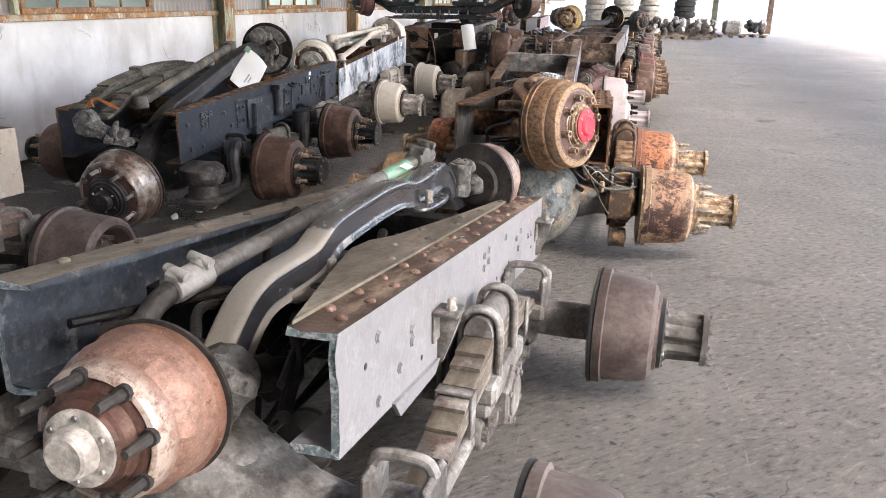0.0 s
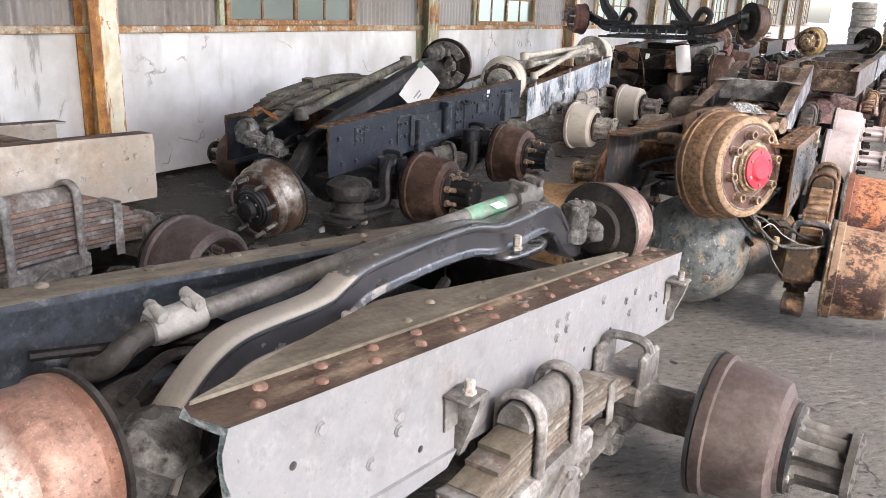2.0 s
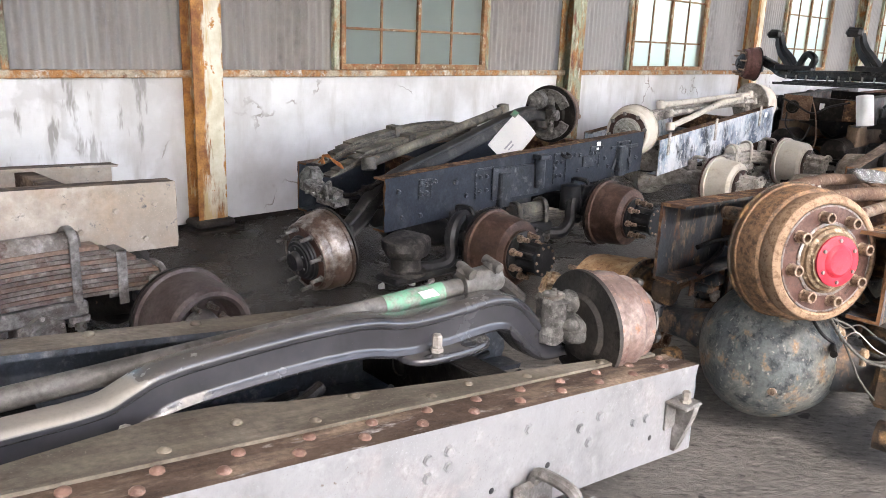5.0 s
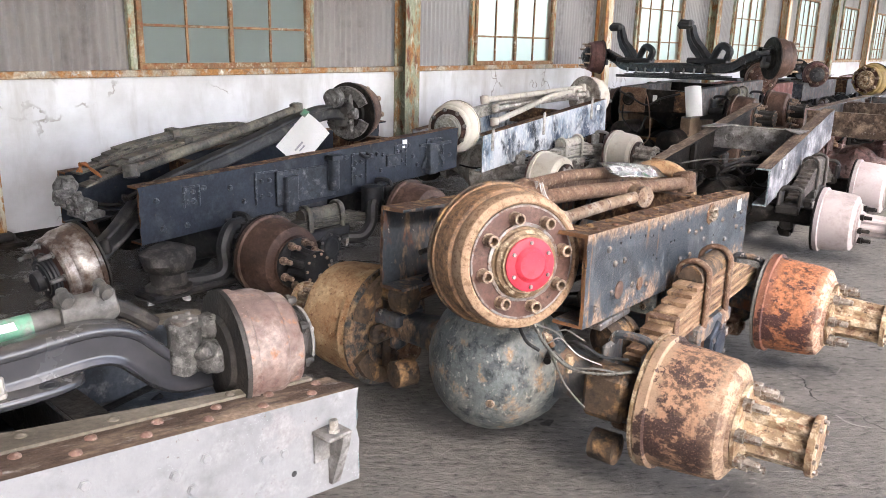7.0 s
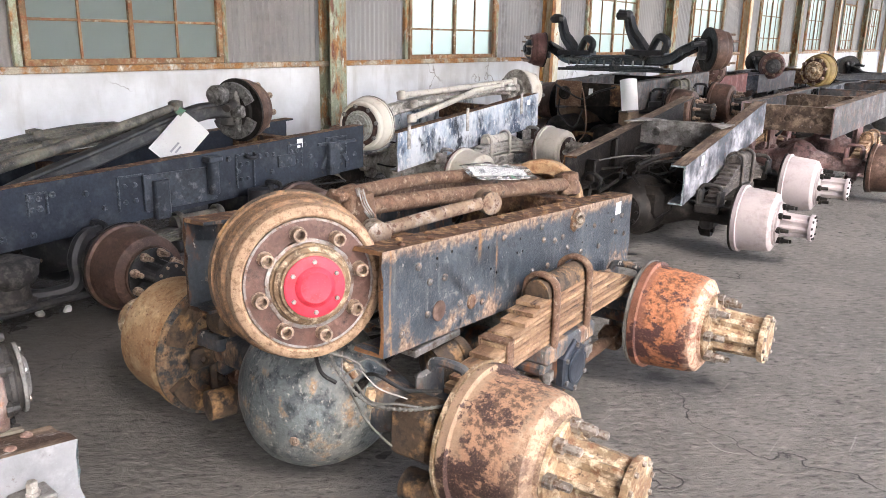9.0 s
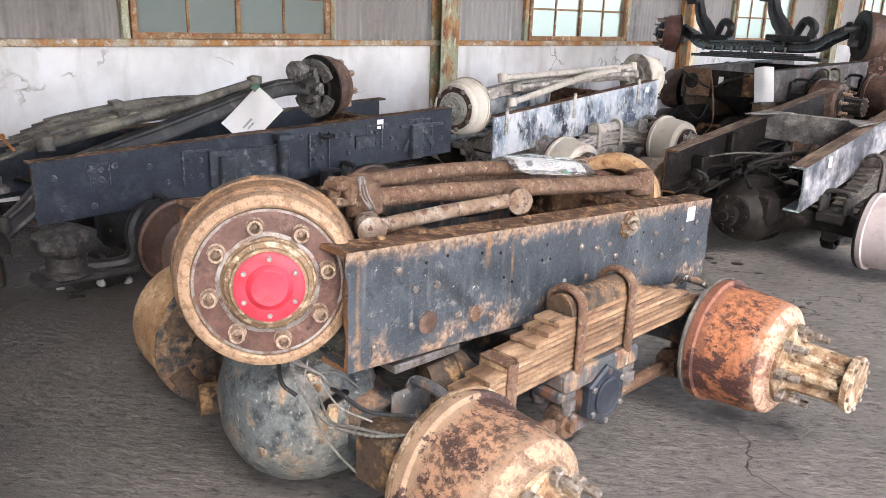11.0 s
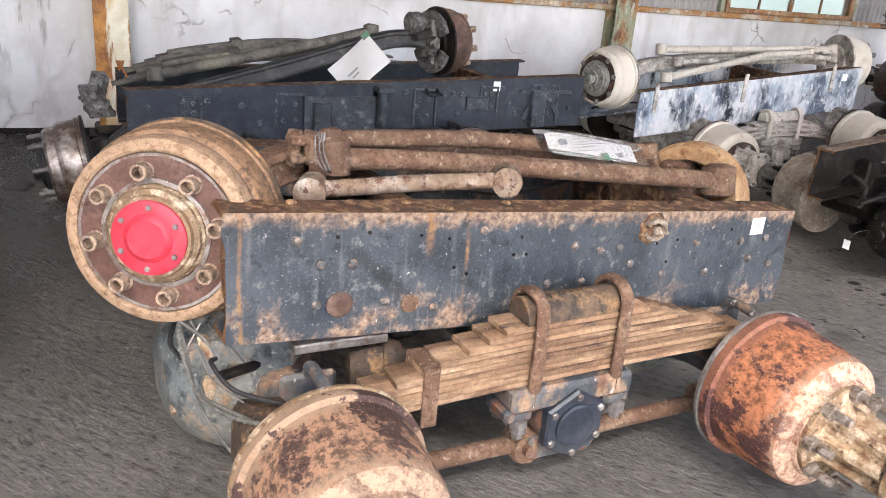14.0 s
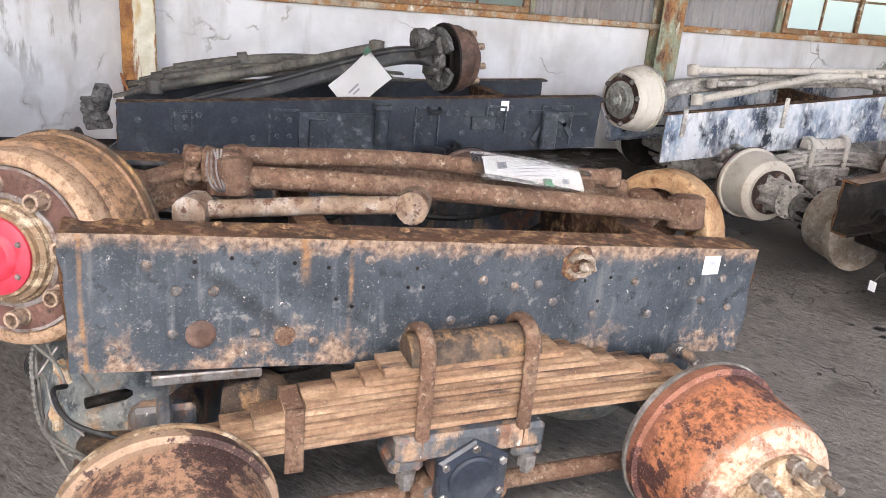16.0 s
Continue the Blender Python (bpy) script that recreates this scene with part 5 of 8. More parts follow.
def knuckle(parent, p, mat, seed=0.0, r=0.075, out=(0, 1, 0)):
    """Lumpy stub-axle casting with its king pin and arms."""
    p = Vector(p)
    o = Vector(out).normalized()
    bm = lathe([(-0.10, 0.035), (-0.095, 0.05), (-0.03, 0.052), (-0.02, 0.04), (0.03, 0.042), (0.04, 0.052), (0.09, 0.05), (0.10, 0.03)], 20, Matrix.Translation(p) @ Matrix.Rotation(radians(90), 4, 'Y'))
    add_lathe(bm, [(-0.02, 0.05), (0.03, r), (0.075, r * 1.35), (0.10, r * 1.35), (0.11, 0.05)], 20, axis_to(p, p + o))
    side = o.cross(Vector((0, 0, 1))).normalized()
    tube([p + side * 0.03 + Vector((0, 0, 0.05)), p + side * 0.10 + Vector((0, 0, 0.06)) - o * 0.06, p + side * 0.13 + Vector((0, 0, 0.05)) - o * 0.17], 0.025, 10, 5, bm)
    add_lathe(bm, [(-0.04, 0.02), (-0.03, 0.03), (0.03, 0.03), (0.04, 0.02)], 16, Matrix.Translation(p - side * 0.085 + Vector((0, 0, 0.075)) - o * 0.02) @ Matrix.Rotation(radians(70), 4, 'Y'))
    bm.normal_update()
    lumpy(bm, 0.006, 0.04, seed)
    return part("steering_knuckle", bm, mat, parent, smooth=50)


def hose(parent, pts, mat, r=0.008, name="brake_hose", ribbed=False):
    path = smooth_path(pts, 10)
    n = max(60, int(len(path) * 2))
    sc = (lambda u: 1 + 0.22 * math.sin(u * n * 2.2)) if ribbed else None
    if ribbed:
        path = smooth_path(path, 4)
    return part(name, add_sweep(bmesh.new(), path, circle(r, 8), None, sc), mat, parent)


def clutter_lines(parent, rng, lo, hi, count, mat, r=0.008, name="brake_pipe"):
    """Pipes and cables strung between the rails."""
    for i in range(count):
        pts = []
        y = lo[1]
        x = rng.uniform(lo[0], hi[0])
        z = rng.uniform(lo[2], hi[2])
        while y < hi[1]:
            pts.append((min(hi[0], max(lo[0], x)), y, min(hi[2], max(lo[2], z))))
            x += rng.uniform(-0.12, 0.12)
            z += rng.uniform(-0.07, 0.07)
            y += rng.uniform(0.12, 0.3)
        if len(pts) > 2:
            hose(parent, pts, mat, r * rng.uniform(0.7, 1.5), name)


def paper_sheet(m, w, h, label, curl=0.03, bars=(), mat=None, tape=None, sleeve=False):
    """A sheet that bends over what it lies on; bars: (x, y, width, height) of writing that cannot be read."""
    def bent(x, y):
        return curl * math.sin(math.pi * (x / w + 0.5)) * (0.6 + 0.8 * y / h) + 0.012 * math.sin(5 * y / h + x * 9)
    def sheet(x0, y0, x1, y1, lift, nx=10, ny=8, thick=0.0006):
        bm = bmesh.new()
        g = [[bm.verts.new((x0 + (x1 - x0) * i / nx, y0 + (y1 - y0) * j / ny, bent(x0 + (x1 - x0) * i / nx, y0 + (y1 - y0) * j / ny) + lift)) for j in range(ny + 1)] for i in range(nx + 1)]
        for i in range(nx):
            for j in range(ny):
                bm.faces.new((g[i][j], g[i + 1][j], g[i + 1][j + 1], g[i][j + 1]))
        bmesh.ops.solidify(bm, geom=bm.faces[:], thickness=thick)
        return bm
    ob = empty("paper_tag", m, label, "paper")
    part("sheet", sheet(-w / 2, -h / 2, w / 2, h / 2, 0), mat or M["paper"], ob)
    for x, y, bw, bh in bars:
        part("writing", sheet(x, y, x + bw, y + bh, 0.0012, 4, 2), M["ink"], ob)
    if tape:
        x, y, tw, th = tape
        part("tape", sheet(x, y, x + tw, y + th, 0.006, 4, 4), M["green_tape"], ob, "green adhesive tape")
    if sleeve:
        sl = part("sleeve", sheet(-w / 2 - 0.035, -h / 2 - 0.02, w / 2 + 0.035, h / 2 + 0.02, 0.0035), M["film"], ob, "clear plastic sleeve")
        sl.visible_shadow = False
    return ob


def paper_on(tl, tr, bl, label, **kw):
    """A sheet laid by three of its corners."""
    tl, tr, bl = Vector(tl), Vector(tr), Vector(bl)
    ex, ey = tr - tl, tl - bl
    w, h = ex.length, ey.length
    ex.normalize()
    ez = ex.cross(ey).normalized()
    ey = ez.cross(ex)
    c = (tr + bl) / 2
    m = Matrix((ex, ey, ez)).transposed().to_4x4()
    m.translation = c
    return paper_sheet(m, w, h, label, **kw)


# ---- setting: ground, wall, roof ----
def grid_plane(name, x0, y0, x1, y1, z, mat, kind="structure"):
    bm = bmesh.new()
    vs = [bm.verts.new(p) for p in ((x0, y0, z), (x1, y0, z), (x1, y1, z), (x0, y1, z))]
    bm.faces.new(vs)
    ob = mesh_object(name, bm, mat)
    return tagged(ob, "worn dark grey concrete floor with scratches and stains", "floor", kind=kind)


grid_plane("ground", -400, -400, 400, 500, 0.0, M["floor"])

WALL_X, SILL_Z, PITCH, FIRST_POST = -4.85, 1.15, 4.5, -4.62
WIN_FROM, WIN_WIDE, WIN_TOP = 1.33, 1.82, 2.75
EAVES = 6.2
bays = range(-1, 11)
y_start, y_end = FIRST_POST - PITCH, FIRST_POST + PITCH * 11

before_wall = set(scene.objects)
wall = tagged(mesh_object("wall_west", box((WALL_X - 0.2, y_start, 0), (WALL_X, y_end, SILL_Z - 0.002)), M["plaster"]), "low white plastered wall with damp stains and cracks", "wall", kind="structure")
tagged(mesh_object("baseboard", box((WALL_X + 0.002, y_start, 0.0), (WALL_X + 0.012, y_end, 0.035), 0.003), M["grime"]), "dark dirty strip along the foot of the wall", "trim", kind="structure")
tagged(mesh_object("trim_sill", box((WALL_X - 0.06, y_start, SILL_Z), (WALL_X + 0.035, y_end, SILL_Z + 0.055), 0.006), M["sill_rust"]), "rusting painted steel sill rail along the wall", "sill", kind="structure")


def corrugated(name, y0, y1, z0, z1, x):
    bm = bmesh.new()
    pitch, amp = 0.076, 0.015
    n = max(2, int((y1 - y0) / pitch * 8))
    rows_ = []
    for i in range(n + 1):
        y = y0 + (y1 - y0) * i / n
        xx = x + amp * math.cos(2 * math.pi * y / pitch)
        rows_.append((bm.verts.new((xx, y, z0)), bm.verts.new((xx, y, z1))))
    for a, b in zip(rows_, rows_[1:]):
        bm.faces.new((a[0], b[0], b[1], a[1]))
    bmesh.ops.solidify(bm, geom=bm.faces[:], thickness=0.003)
    ob = mesh_object(name, bm, M["corrugated"], 50)
    return tagged(ob, "grey corrugated cladding sheet above the sill", "cladding", "wall cladding", "structure")


def steel_post(y, mat, label):
    ob = empty("wall_post", pose(WALL_X + 0.09, y, 0), label, "post", "wall posts", "structure")
    bm = box((-0.085, -0.12, 0), (-0.075, 0.12, EAVES))
    add_box(bm, (0.075, -0.12, 0), (0.085, 0.12, EAVES), 0.003)
    add_box(bm, (-0.075, -0.006, 0), (0.075, 0.006, EAVES))
    part("column", bm, mat, ob, smooth=None)
    part("base_plate", box((-0.085, -0.2, 0), (0.2, 0.2, 0.03), 0.006), M["grime"], ob)
    bm = box((-0.08, -0.16, 0.03), (0.14, 0.16, 0.09), 0.02)
    part("plinth", bm, M["dark_cast"], ob)


def window(index, y0, y1, z0, z1, glass):
    win = empty(f"window_{index + 2}", pose(WALL_X - 0.03, (y0 + y1) / 2, z0), "rusty steel-framed window with dusty panes", "window", "wall windows", "structure")
    w, h = y1 - y0, z1 - z0
    f = 0.05
    bm = box((-0.04, -w / 2, 0), (0.06, w / 2, f), 0.004)
    add_box(bm, (-0.04, -w / 2, h - f), (0.06, w / 2, h), 0.004)
    add_box(bm, (-0.04, -w / 2, f), (0.06, -w / 2 + f, h - f), 0.004)
    add_box(bm, (-0.04, w / 2 - f, f), (0.06, w / 2, h - f), 0.004)
    part("window_frame", bm, M["frame_rust"], win, smooth=None)
    bm = box((0.0, -0.02, f), (0.05, 0.02, h - f), 0.003)
    part("mullion", bm, M["frame_rust"], win, smooth=None)
    cols = (-w / 2 + f, -w / 4 + f / 4, 0.0, w / 4 - f / 4, w / 2 - f)
    rows_z = (f, f + 0.30, f + 0.84, h - f)
    for s in (1, 3):
        part("glazing_bar", box((0.01, cols[s] - 0.011, f), (0.035, cols[s] + 0.011, h - f), 0.002), M["frame_rust"], win, smooth=None)
    for zz in rows_z[1:3]:
        part("glazing_bar", box((0.008, -w / 2 + f, zz - 0.011), (0.033, w / 2 - f, zz + 0.011), 0.002), M["frame_rust"], win, smooth=None)
    for a, b in zip(cols, cols[1:]):
        for c, d in zip(rows_z, rows_z[1:]):
            p = part("pane", box((0.016, a, c), (0.02, b, d)), glass, win, smooth=None)
            p.visible_shadow = False


for k in bays:
    y = FIRST_POST + PITCH * k
    mat = M["rust_steel"] if k % 2 == 0 else M["rust_green"]
    steel_post(y, mat, "rust-streaked cream steel post against the wall" if k % 2 == 0 else "rusting green-painted steel post against the wall")
    a, b = y + WIN_FROM, y + WIN_FROM + WIN_WIDE
    corrugated("wall_cladding", y - PITCH + WIN_FROM + WIN_WIDE if k > -1 else y, a, SILL_Z + 0.055, WIN_TOP, WALL_X - 0.045)
    corrugated("wall_cladding", a, a + PITCH, WIN_TOP, EAVES, WALL_X - 0.045)
    window(k, a, b, SILL_Z + 0.058, WIN_TOP, M["glass_dim"] if k == 2 else M["glass_clear"])
    bm = box((WALL_X - 0.03, a - 0.07, SILL_Z + 0.056), (WALL_X + 0.02, a - 0.012, WIN_TOP + 0.4), 0.004)
    add_box(bm, (WALL_X - 0.03, b + 0.012, SILL_Z + 0.056), (WALL_X + 0.02, b + 0.06, WIN_TOP + 0.4), 0.004)
    tagged(mesh_object("trim_jamb", bm, M["rust_green"]), "rusting steel jamb posts beside the window", "trim", "window jambs", "structure")

# made-up block outside, there only to darken the dusty green panes
tagged(mesh_object("shed_next_door", box((-9.0, 3.0, 0), (-6.4, 9.2, 4.2), 0.05), worn("green_grey_dimmer", (0.40, 0.45, 0.41), [((0.46, 0.5, 0.46), 0.3, 0.5, 0.1)], 0.8)), "grey-green block added outside to darken the window", "building", kind="structure")

# the wall runs one degree off the rows of bogies
swing = Matrix.Translation((WALL_X, 7, 0)) @ Matrix.Rotation(radians(-1.0), 4, 'Z') @ Matrix.Translation((-WALL_X, -7, 0))
for ob in scene.objects:
    if ob not in before_wall and ob.parent is None:
        ob.matrix_basis = swing @ ob.matrix_basis

# roof out of view; its edge and open gap are placed to shape the light
EDGE = 12.0
bm = bmesh.new()
for x0, x1 in ((-5.6, 5.0), (6.4, EDGE)):
    add_box(bm, (x0, y_start, EAVES), (x1, y_end, EAVES + 0.1))
for k in range(12):
    for x0, x1 in ((5.0, 6.4),):
        add_box(bm, (x0, y_start + k * 4.5, EAVES), (x1, y_start + k * 4.5 + 0.6, EAVES + 0.1))
roof = tagged(mesh_object("ceiling", bm, M["roof"]), "unseen grey sheet roof with an added gap for light", "ceiling", kind="structure")
tagged(mesh_object("wall_south", box((-5.05, y_start - 0.2, 0), (EDGE, y_start, EAVES)), M["corrugated"]), "plain grey end wall of the hall", "wall", kind="structure")


# ---- tandem bogies ----
def bogie(label, m, half, right, left, h, rail_mats, axles, drum_x, drums, spring=None, housing=None, ball=None, carrier=None, flange=0.10, dome_dir=-1, seed=1,
          cast=None, leaf=None, cover=None, members=(), ub=None, left_mats=None, left_spring=True, bulge=0.22, ball_offset=0.0, nose=0.12, pads=True, rods=True, lines=3, thick=0.012, jag=0.006, member=None):
    """A cut-off rear frame with its two axles. right, left: (y0, y1, ztop0, ztop1) of the rails; drums: drum settings for right and left, by axle."""
    rng = random.Random(seed)
    ob = empty("truck_bogie", m, label, "truck bogie", "cut-off truck bogies")
    if right:
        rail(ob, half, 1, *right, h, rail_mats, flange, thick, seed=seed, jag=jag)
    if left:
        rail(ob, -half, -1, *left, h, left_mats or rail_mats, flange, thick, seed=seed + 7, jag=jag)
    housing = housing or M["dark_cast"]
    for i, (y, z) in enumerate(axles):
        ax = axle_housing(ob, y, z, drum_x + 0.02, housing, ball or housing, dome_dir, bulge, ball_offset, nose, seed + i)
        if carrier:
            pinion(ax, y, z + 0.02, ball_offset, -dome_dir, carrier, 0.49)
        for side, spec in ((1, drums[0][i]), (-1, drums[1][i])):
            if spec is None:
                continue
            mm = Matrix.Translation((side * drum_x, y, z)) @ Matrix.Rotation(0 if side > 0 else math.pi, 4, 'Z') @ Matrix.Rotation(rng.uniform(0, 1), 4, 'X')
            rear_drum(ob, mm, **spec)
    if spring:
        for s in ((1, -1) if left_spring else (1,)):
            sx, yc, zc = spring["x"] * s, spring["y"], spring["z"]
            leaf_pack(ob, sx, yc, zc, spring["leaves"], spring["width"], leaf, spring.get("drop", 0.07), spring.get("tilt", 0.0), spring.get("thick", 0.015),
                      spring.get("ubolts", (0.14, -0.14)), spring.get("seat"), spring.get("low", 0.06), spring.get("clips", ()), ub_mat=ub)
            trunnion(ob, sx, yc, zc - 0.13, 0.092, cast or housing, cover or cast or housing, M["steel"], s)
            if pads:
                for y, z in axles:
                    dz = spring.get("tilt", 0) * (y - yc)
                    spring_pad(ob, sx, y, z + 0.085, cast or housing, s)
            if rods:
                for y, z in axles:
                    torque_rod(ob, (sx - 0.02 * s, y + (0.06 if y < yc else -0.06), z - 0.13), (sx - 0.02 * s, yc + (-0.09 if y < yc else 0.09), zc - 0.235), M["rust_pipe"] if cover else housing)
        beam = tube([(-spring["x"], spring["y"], spring["z"] - 0.13), (spring["x"], spring["y"], spring["z"] - 0.13)], 0.06, 16)
        part("trunnion_shaft", beam, housing, ob)
        for s in (1, -1):
            zt = right[2] + (right[3] - right[2]) * (spring["y"] - right[0]) / (right[1] - right[0])
            bm = box((s * (half + 0.001) - 0.012, spring["y"] - 0.13, spring["z"] - 0.2), (s * (half + 0.001) - 0.002, spring["y"] + 0.13, zt - h + 0.08), 0.003)
            add_box(bm, (s * half - 0.05, spring["y"] - 0.11, spring["z"] - 0.20), (s * half - 0.02, spring["y"] + 0.11, zt - h), 0.01)
            part("trunnion_bracket", bm, housing, ob)
    for y, dz, hh, holes, gus in members:
        zt = right[2] + (right[3] - right[2]) * (y - right[0]) / (right[1] - right[0])
        crossmember(ob, y, zt - dz, half - 0.013, member or rail_mats[1], hh, holes=holes, gusset=gus)
    if lines and right:
        zt = min(right[2], right[3])
        clutter_lines(ob, rng, (-half + 0.08, right[0] + 0.1, zt - h - 0.02), (half - 0.08, right[1] - 0.1, zt - 0.12), lines, M["black_cable"])
    return ob


def drum_spec(d, hub_look, stud="nut", plate="grime", **kw):
    return dict(drum_mat=M[d], hub_mat=M[hub_look], stud_mat=M[stud], plate_mat=M[plate], **kw)


def on_top(ob, x, y0, y1, z0, z1, name, mat, rows_x, step, r=0.016, h=0.009, skip=()):
    """Rivet heads along a rail's top flange."""
    places = []
    n = int((y1 - y0) / step)
    for k, rx in enumerate(rows_x):
        for i in range(n):
            y = y0 + step * (i + 0.5 + 0.35 * (k % 2))
            if y < y1 - 0.02:
                places.append(((x + rx, y, z0 + (z1 - z0) * (y - y0) / (y1 - y0)), (0, 0, 1)))
    spots(name, ob, places, r, h, mat, True)


# -- the bogie with the dusty white rail, nearest the start of the walk
A_YAW = -3.56
SETTLE = Matrix.Translation((-0.6226, 2.2019, 0.6805)) @ pose(0, 0, 0, 0.80, -0.31, -1.25) @ Matrix.Translation((0.616, -2.1845, -0.7044))
bogie_a = bogie(
    "cut-off truck bogie with dusty white rail and mauve brake drums", SETTLE @ pose(-0.855, 2.40, 0, 0, 0, A_YAW), 0.425,
    (-1.07, 1.17, 0.835, 0.562), (-1.10, 1.17, 0.855, 0.58), 0.285, (M["white_rail"], M["dusty_top"], M["torch_cut"]),
    [(-0.93, 0.285), (0.43, 0.285)], 0.80,
    ([drum_spec("drum_mauve", "drum_mauve", "grey_cast", "black", R=0.215, w=0.21, hub=0.16, hub_r=0.085), drum_spec("drum_mauve", "shaft_grey", "grey_cast", "black", R=0.215, w=0.21, hub=0.17, hub_r=0.085, flange_mat=M["black"])],
     [drum_spec("drum_mauve", "dark_cast", R=0.215, w=0.21, hub=0.15), drum_spec("drum_mauve", "dark_cast", R=0.215, w=0.21, hub=0.15)]),
    spring=dict(x=0.515, y=-0.16, z=0.385, leaves=[0.70, 0.66, 0.58, 0.50, 0.42, 0.34, 0.27, 0.22], width=0.09, drop=0.10, thick=0.015, ubolts=(0.10, -0.10), clips=(-0.36, 0.36), seat=M["grey_cast"]),
    housing=M["grey_cast"], cast=M["grey_cast"], leaf=[M["leaf_grey"], M["dusty_plate"]], ub=M["grey_cast"], flange=0.115, left_mats=(M["navy_worn"], M["dusty_plate"], M["torch_cut"]),
    member=M["grime"], members=((0.55, 0.03, 0.18, 2, True), (-0.55, 0.12, 0.14, 2, False)), seed=3, bulge=0.20, lines=6, thick=0.017, jag=0.010)
on_top(bogie_a, 0.425, -1.05, 1.15, 0.835, 0.564, "rivet", M["rivet"], (-0.035, -0.088), 0.155, 0.0145, 0.009)
on_top(bogie_a, -0.425, -1.05, 1.15, 0.855, 0.582, "rivet", M["dusty_plate"], (0.04,), 0.28)

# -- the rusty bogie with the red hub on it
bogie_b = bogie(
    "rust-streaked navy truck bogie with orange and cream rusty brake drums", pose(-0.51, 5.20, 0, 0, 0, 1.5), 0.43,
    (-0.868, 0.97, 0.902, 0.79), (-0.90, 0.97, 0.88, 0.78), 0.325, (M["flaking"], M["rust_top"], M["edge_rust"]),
    [(-0.675, 0.318), (0.703, 0.322)], 0.65,
    ([drum_spec("drum_cream", "gold", "stud_steel", "gold_dark", R=0.229, w=0.27, hub=0.23, hub_r=0.085, ring=0.56), drum_spec("drum_orange", "gold", "stud_steel", "grey_cast", R=0.234, w=0.27, hub=0.23, hub_r=0.085, ring=0.555)],
     [None, drum_spec("drum_orange", "gold", R=0.25, w=0.25, hub=0.2)]),
    spring=dict(x=0.535, y=0.04, z=0.422, leaves=[0.68, 0.68, 0.64, 0.585, 0.53, 0.47, 0.41, 0.345, 0.285, 0.235], width=0.10, drop=0.012, tilt=0.024, thick=0.0178, ubolts=(0.135, -0.135), clips=(-0.44,), seat=M["brown_cast"], low=0.07),
    housing=M["navy_rust"], ball=M["ball"], cast=M["navy_rust"], leaf=[M["leaf_tan"]], cover=M["navy"], ub=M["rust_pipe"], flange=0.11, left_mats=(M["navy_rust"], M["rust_top"], M["rust_top"]),
    members=((0.75, 0.03, 0.2, 2, True), (-0.25, 0.10, 0.16, 2, False)), seed=5, bulge=0.275, ball_offset=0.02, nose=0.285, lines=5)

rear_drum(bogie_b, Matrix.Translation((-0.60, -0.675, 0.295)) @ Matrix.Rotation(math.pi, 4, 'Z'), **drum_spec("ochre", "gold", "nut", "plate_crust", R=0.262, w=0.29, hub=0.2))
brake_gear(bogie_b, Matrix.Translation((-0.59, -0.675, 0.295)) @ Matrix.Rotation(math.pi, 4, 'Z'), M["brown_cast"], 0.215, 2.0)
brake_gear(bogie_b, Matrix.Translation((-0.65, 0.703, 0.328)) @ Matrix.Rotation(math.pi, 4, 'Z'), M["brown_cast"], 0.19, 3.0)

# -- the dark bogie by the wall
bogie_d = bogie(
    "dark navy truck bogie beside the wall with brown brake drums", pose(-3.095, 5.70, 0), 0.43,
    (-1.38, 1.40, 0.712, 0.834), (-1.38, 1.40, 0.70, 0.825), 0.315, (M["navy"], M["rust_top"], M["edge_rust"]),
    [(-0.78, 0.285), (0.45, 0.34)], 0.72,
    ([drum_spec("drum_brown", "black", "nut", R=0.23, w=0.24, hub=0.17, hub_r=0.082), drum_spec("drum_brown", "black", "nut", R=0.23, w=0.24, hub=0.17, hub_r=0.082)],
     [drum_spec("drum_brown", "black", R=0.23, w=0.24, hub=0.17), drum_spec("drum_brown", "black", R=0.23, w=0.24, hub=0.17)]),
    spring=dict(x=0.50, y=-0.15, z=0.31, leaves=[0.62, 0.58, 0.5, 0.4, 0.3], width=0.09, drop=0.05, thick=0.014, low=0.03),
    housing=M["black"], cast=M["black"], leaf=[M["leaf_black"]], members=((0.9, 0.05, 0.16, 2, False), (-0.6, 0.05, 0.16, 2, False)), seed=9, lines=4, rods=False)

# -- the blotched blue-white bogie behind it
bogie_e = bogie(
    "blue and white blotched truck bogie with off-white brake drums", pose(-3.225, 8.80, 0, 0, 0, -4.0), 0.43,
    (-1.03, 1.02, 0.70, 0.945), (-1.03, 1.02, 0.68, 0.93), 0.325, (M["blue_white"], M["rust_top"], M["steel"]),
    [(-0.50, 0.32), (0.80, 0.42)], 0.70,
    ([drum_spec("white_drum", "grey_white", "grey_cast", "brown_face", R=0.235, w=0.24, hub=0.20, hub_r=0.1, flange_mat=M["dark_face"]), drum_spec("white_drum", "grey_white", "grey_cast", "brown_face", R=0.235, w=0.24, hub=0.20, hub_r=0.1, flange_mat=M["dark_face"])],
     [drum_spec("white_drum", "grey_white", R=0.235, w=0.24, hub=0.20), drum_spec("white_drum", "grey_white", R=0.235, w=0.24, hub=0.20)]),
    spring=dict(x=0.53, y=0.2, z=0.42, leaves=[0.68, 0.64, 0.55, 0.45, 0.36, 0.28], width=0.09, drop=0.12, tilt=0.06, thick=0.02, low=0.05),
    housing=M["grey_white"], cast=M["grey_white"], leaf=[M["cream_rod"], M["grey_white"]], ub=M["cream_rod"], members=((0.5, 0.05, 0.16, 2, False),), seed=12, lines=2)

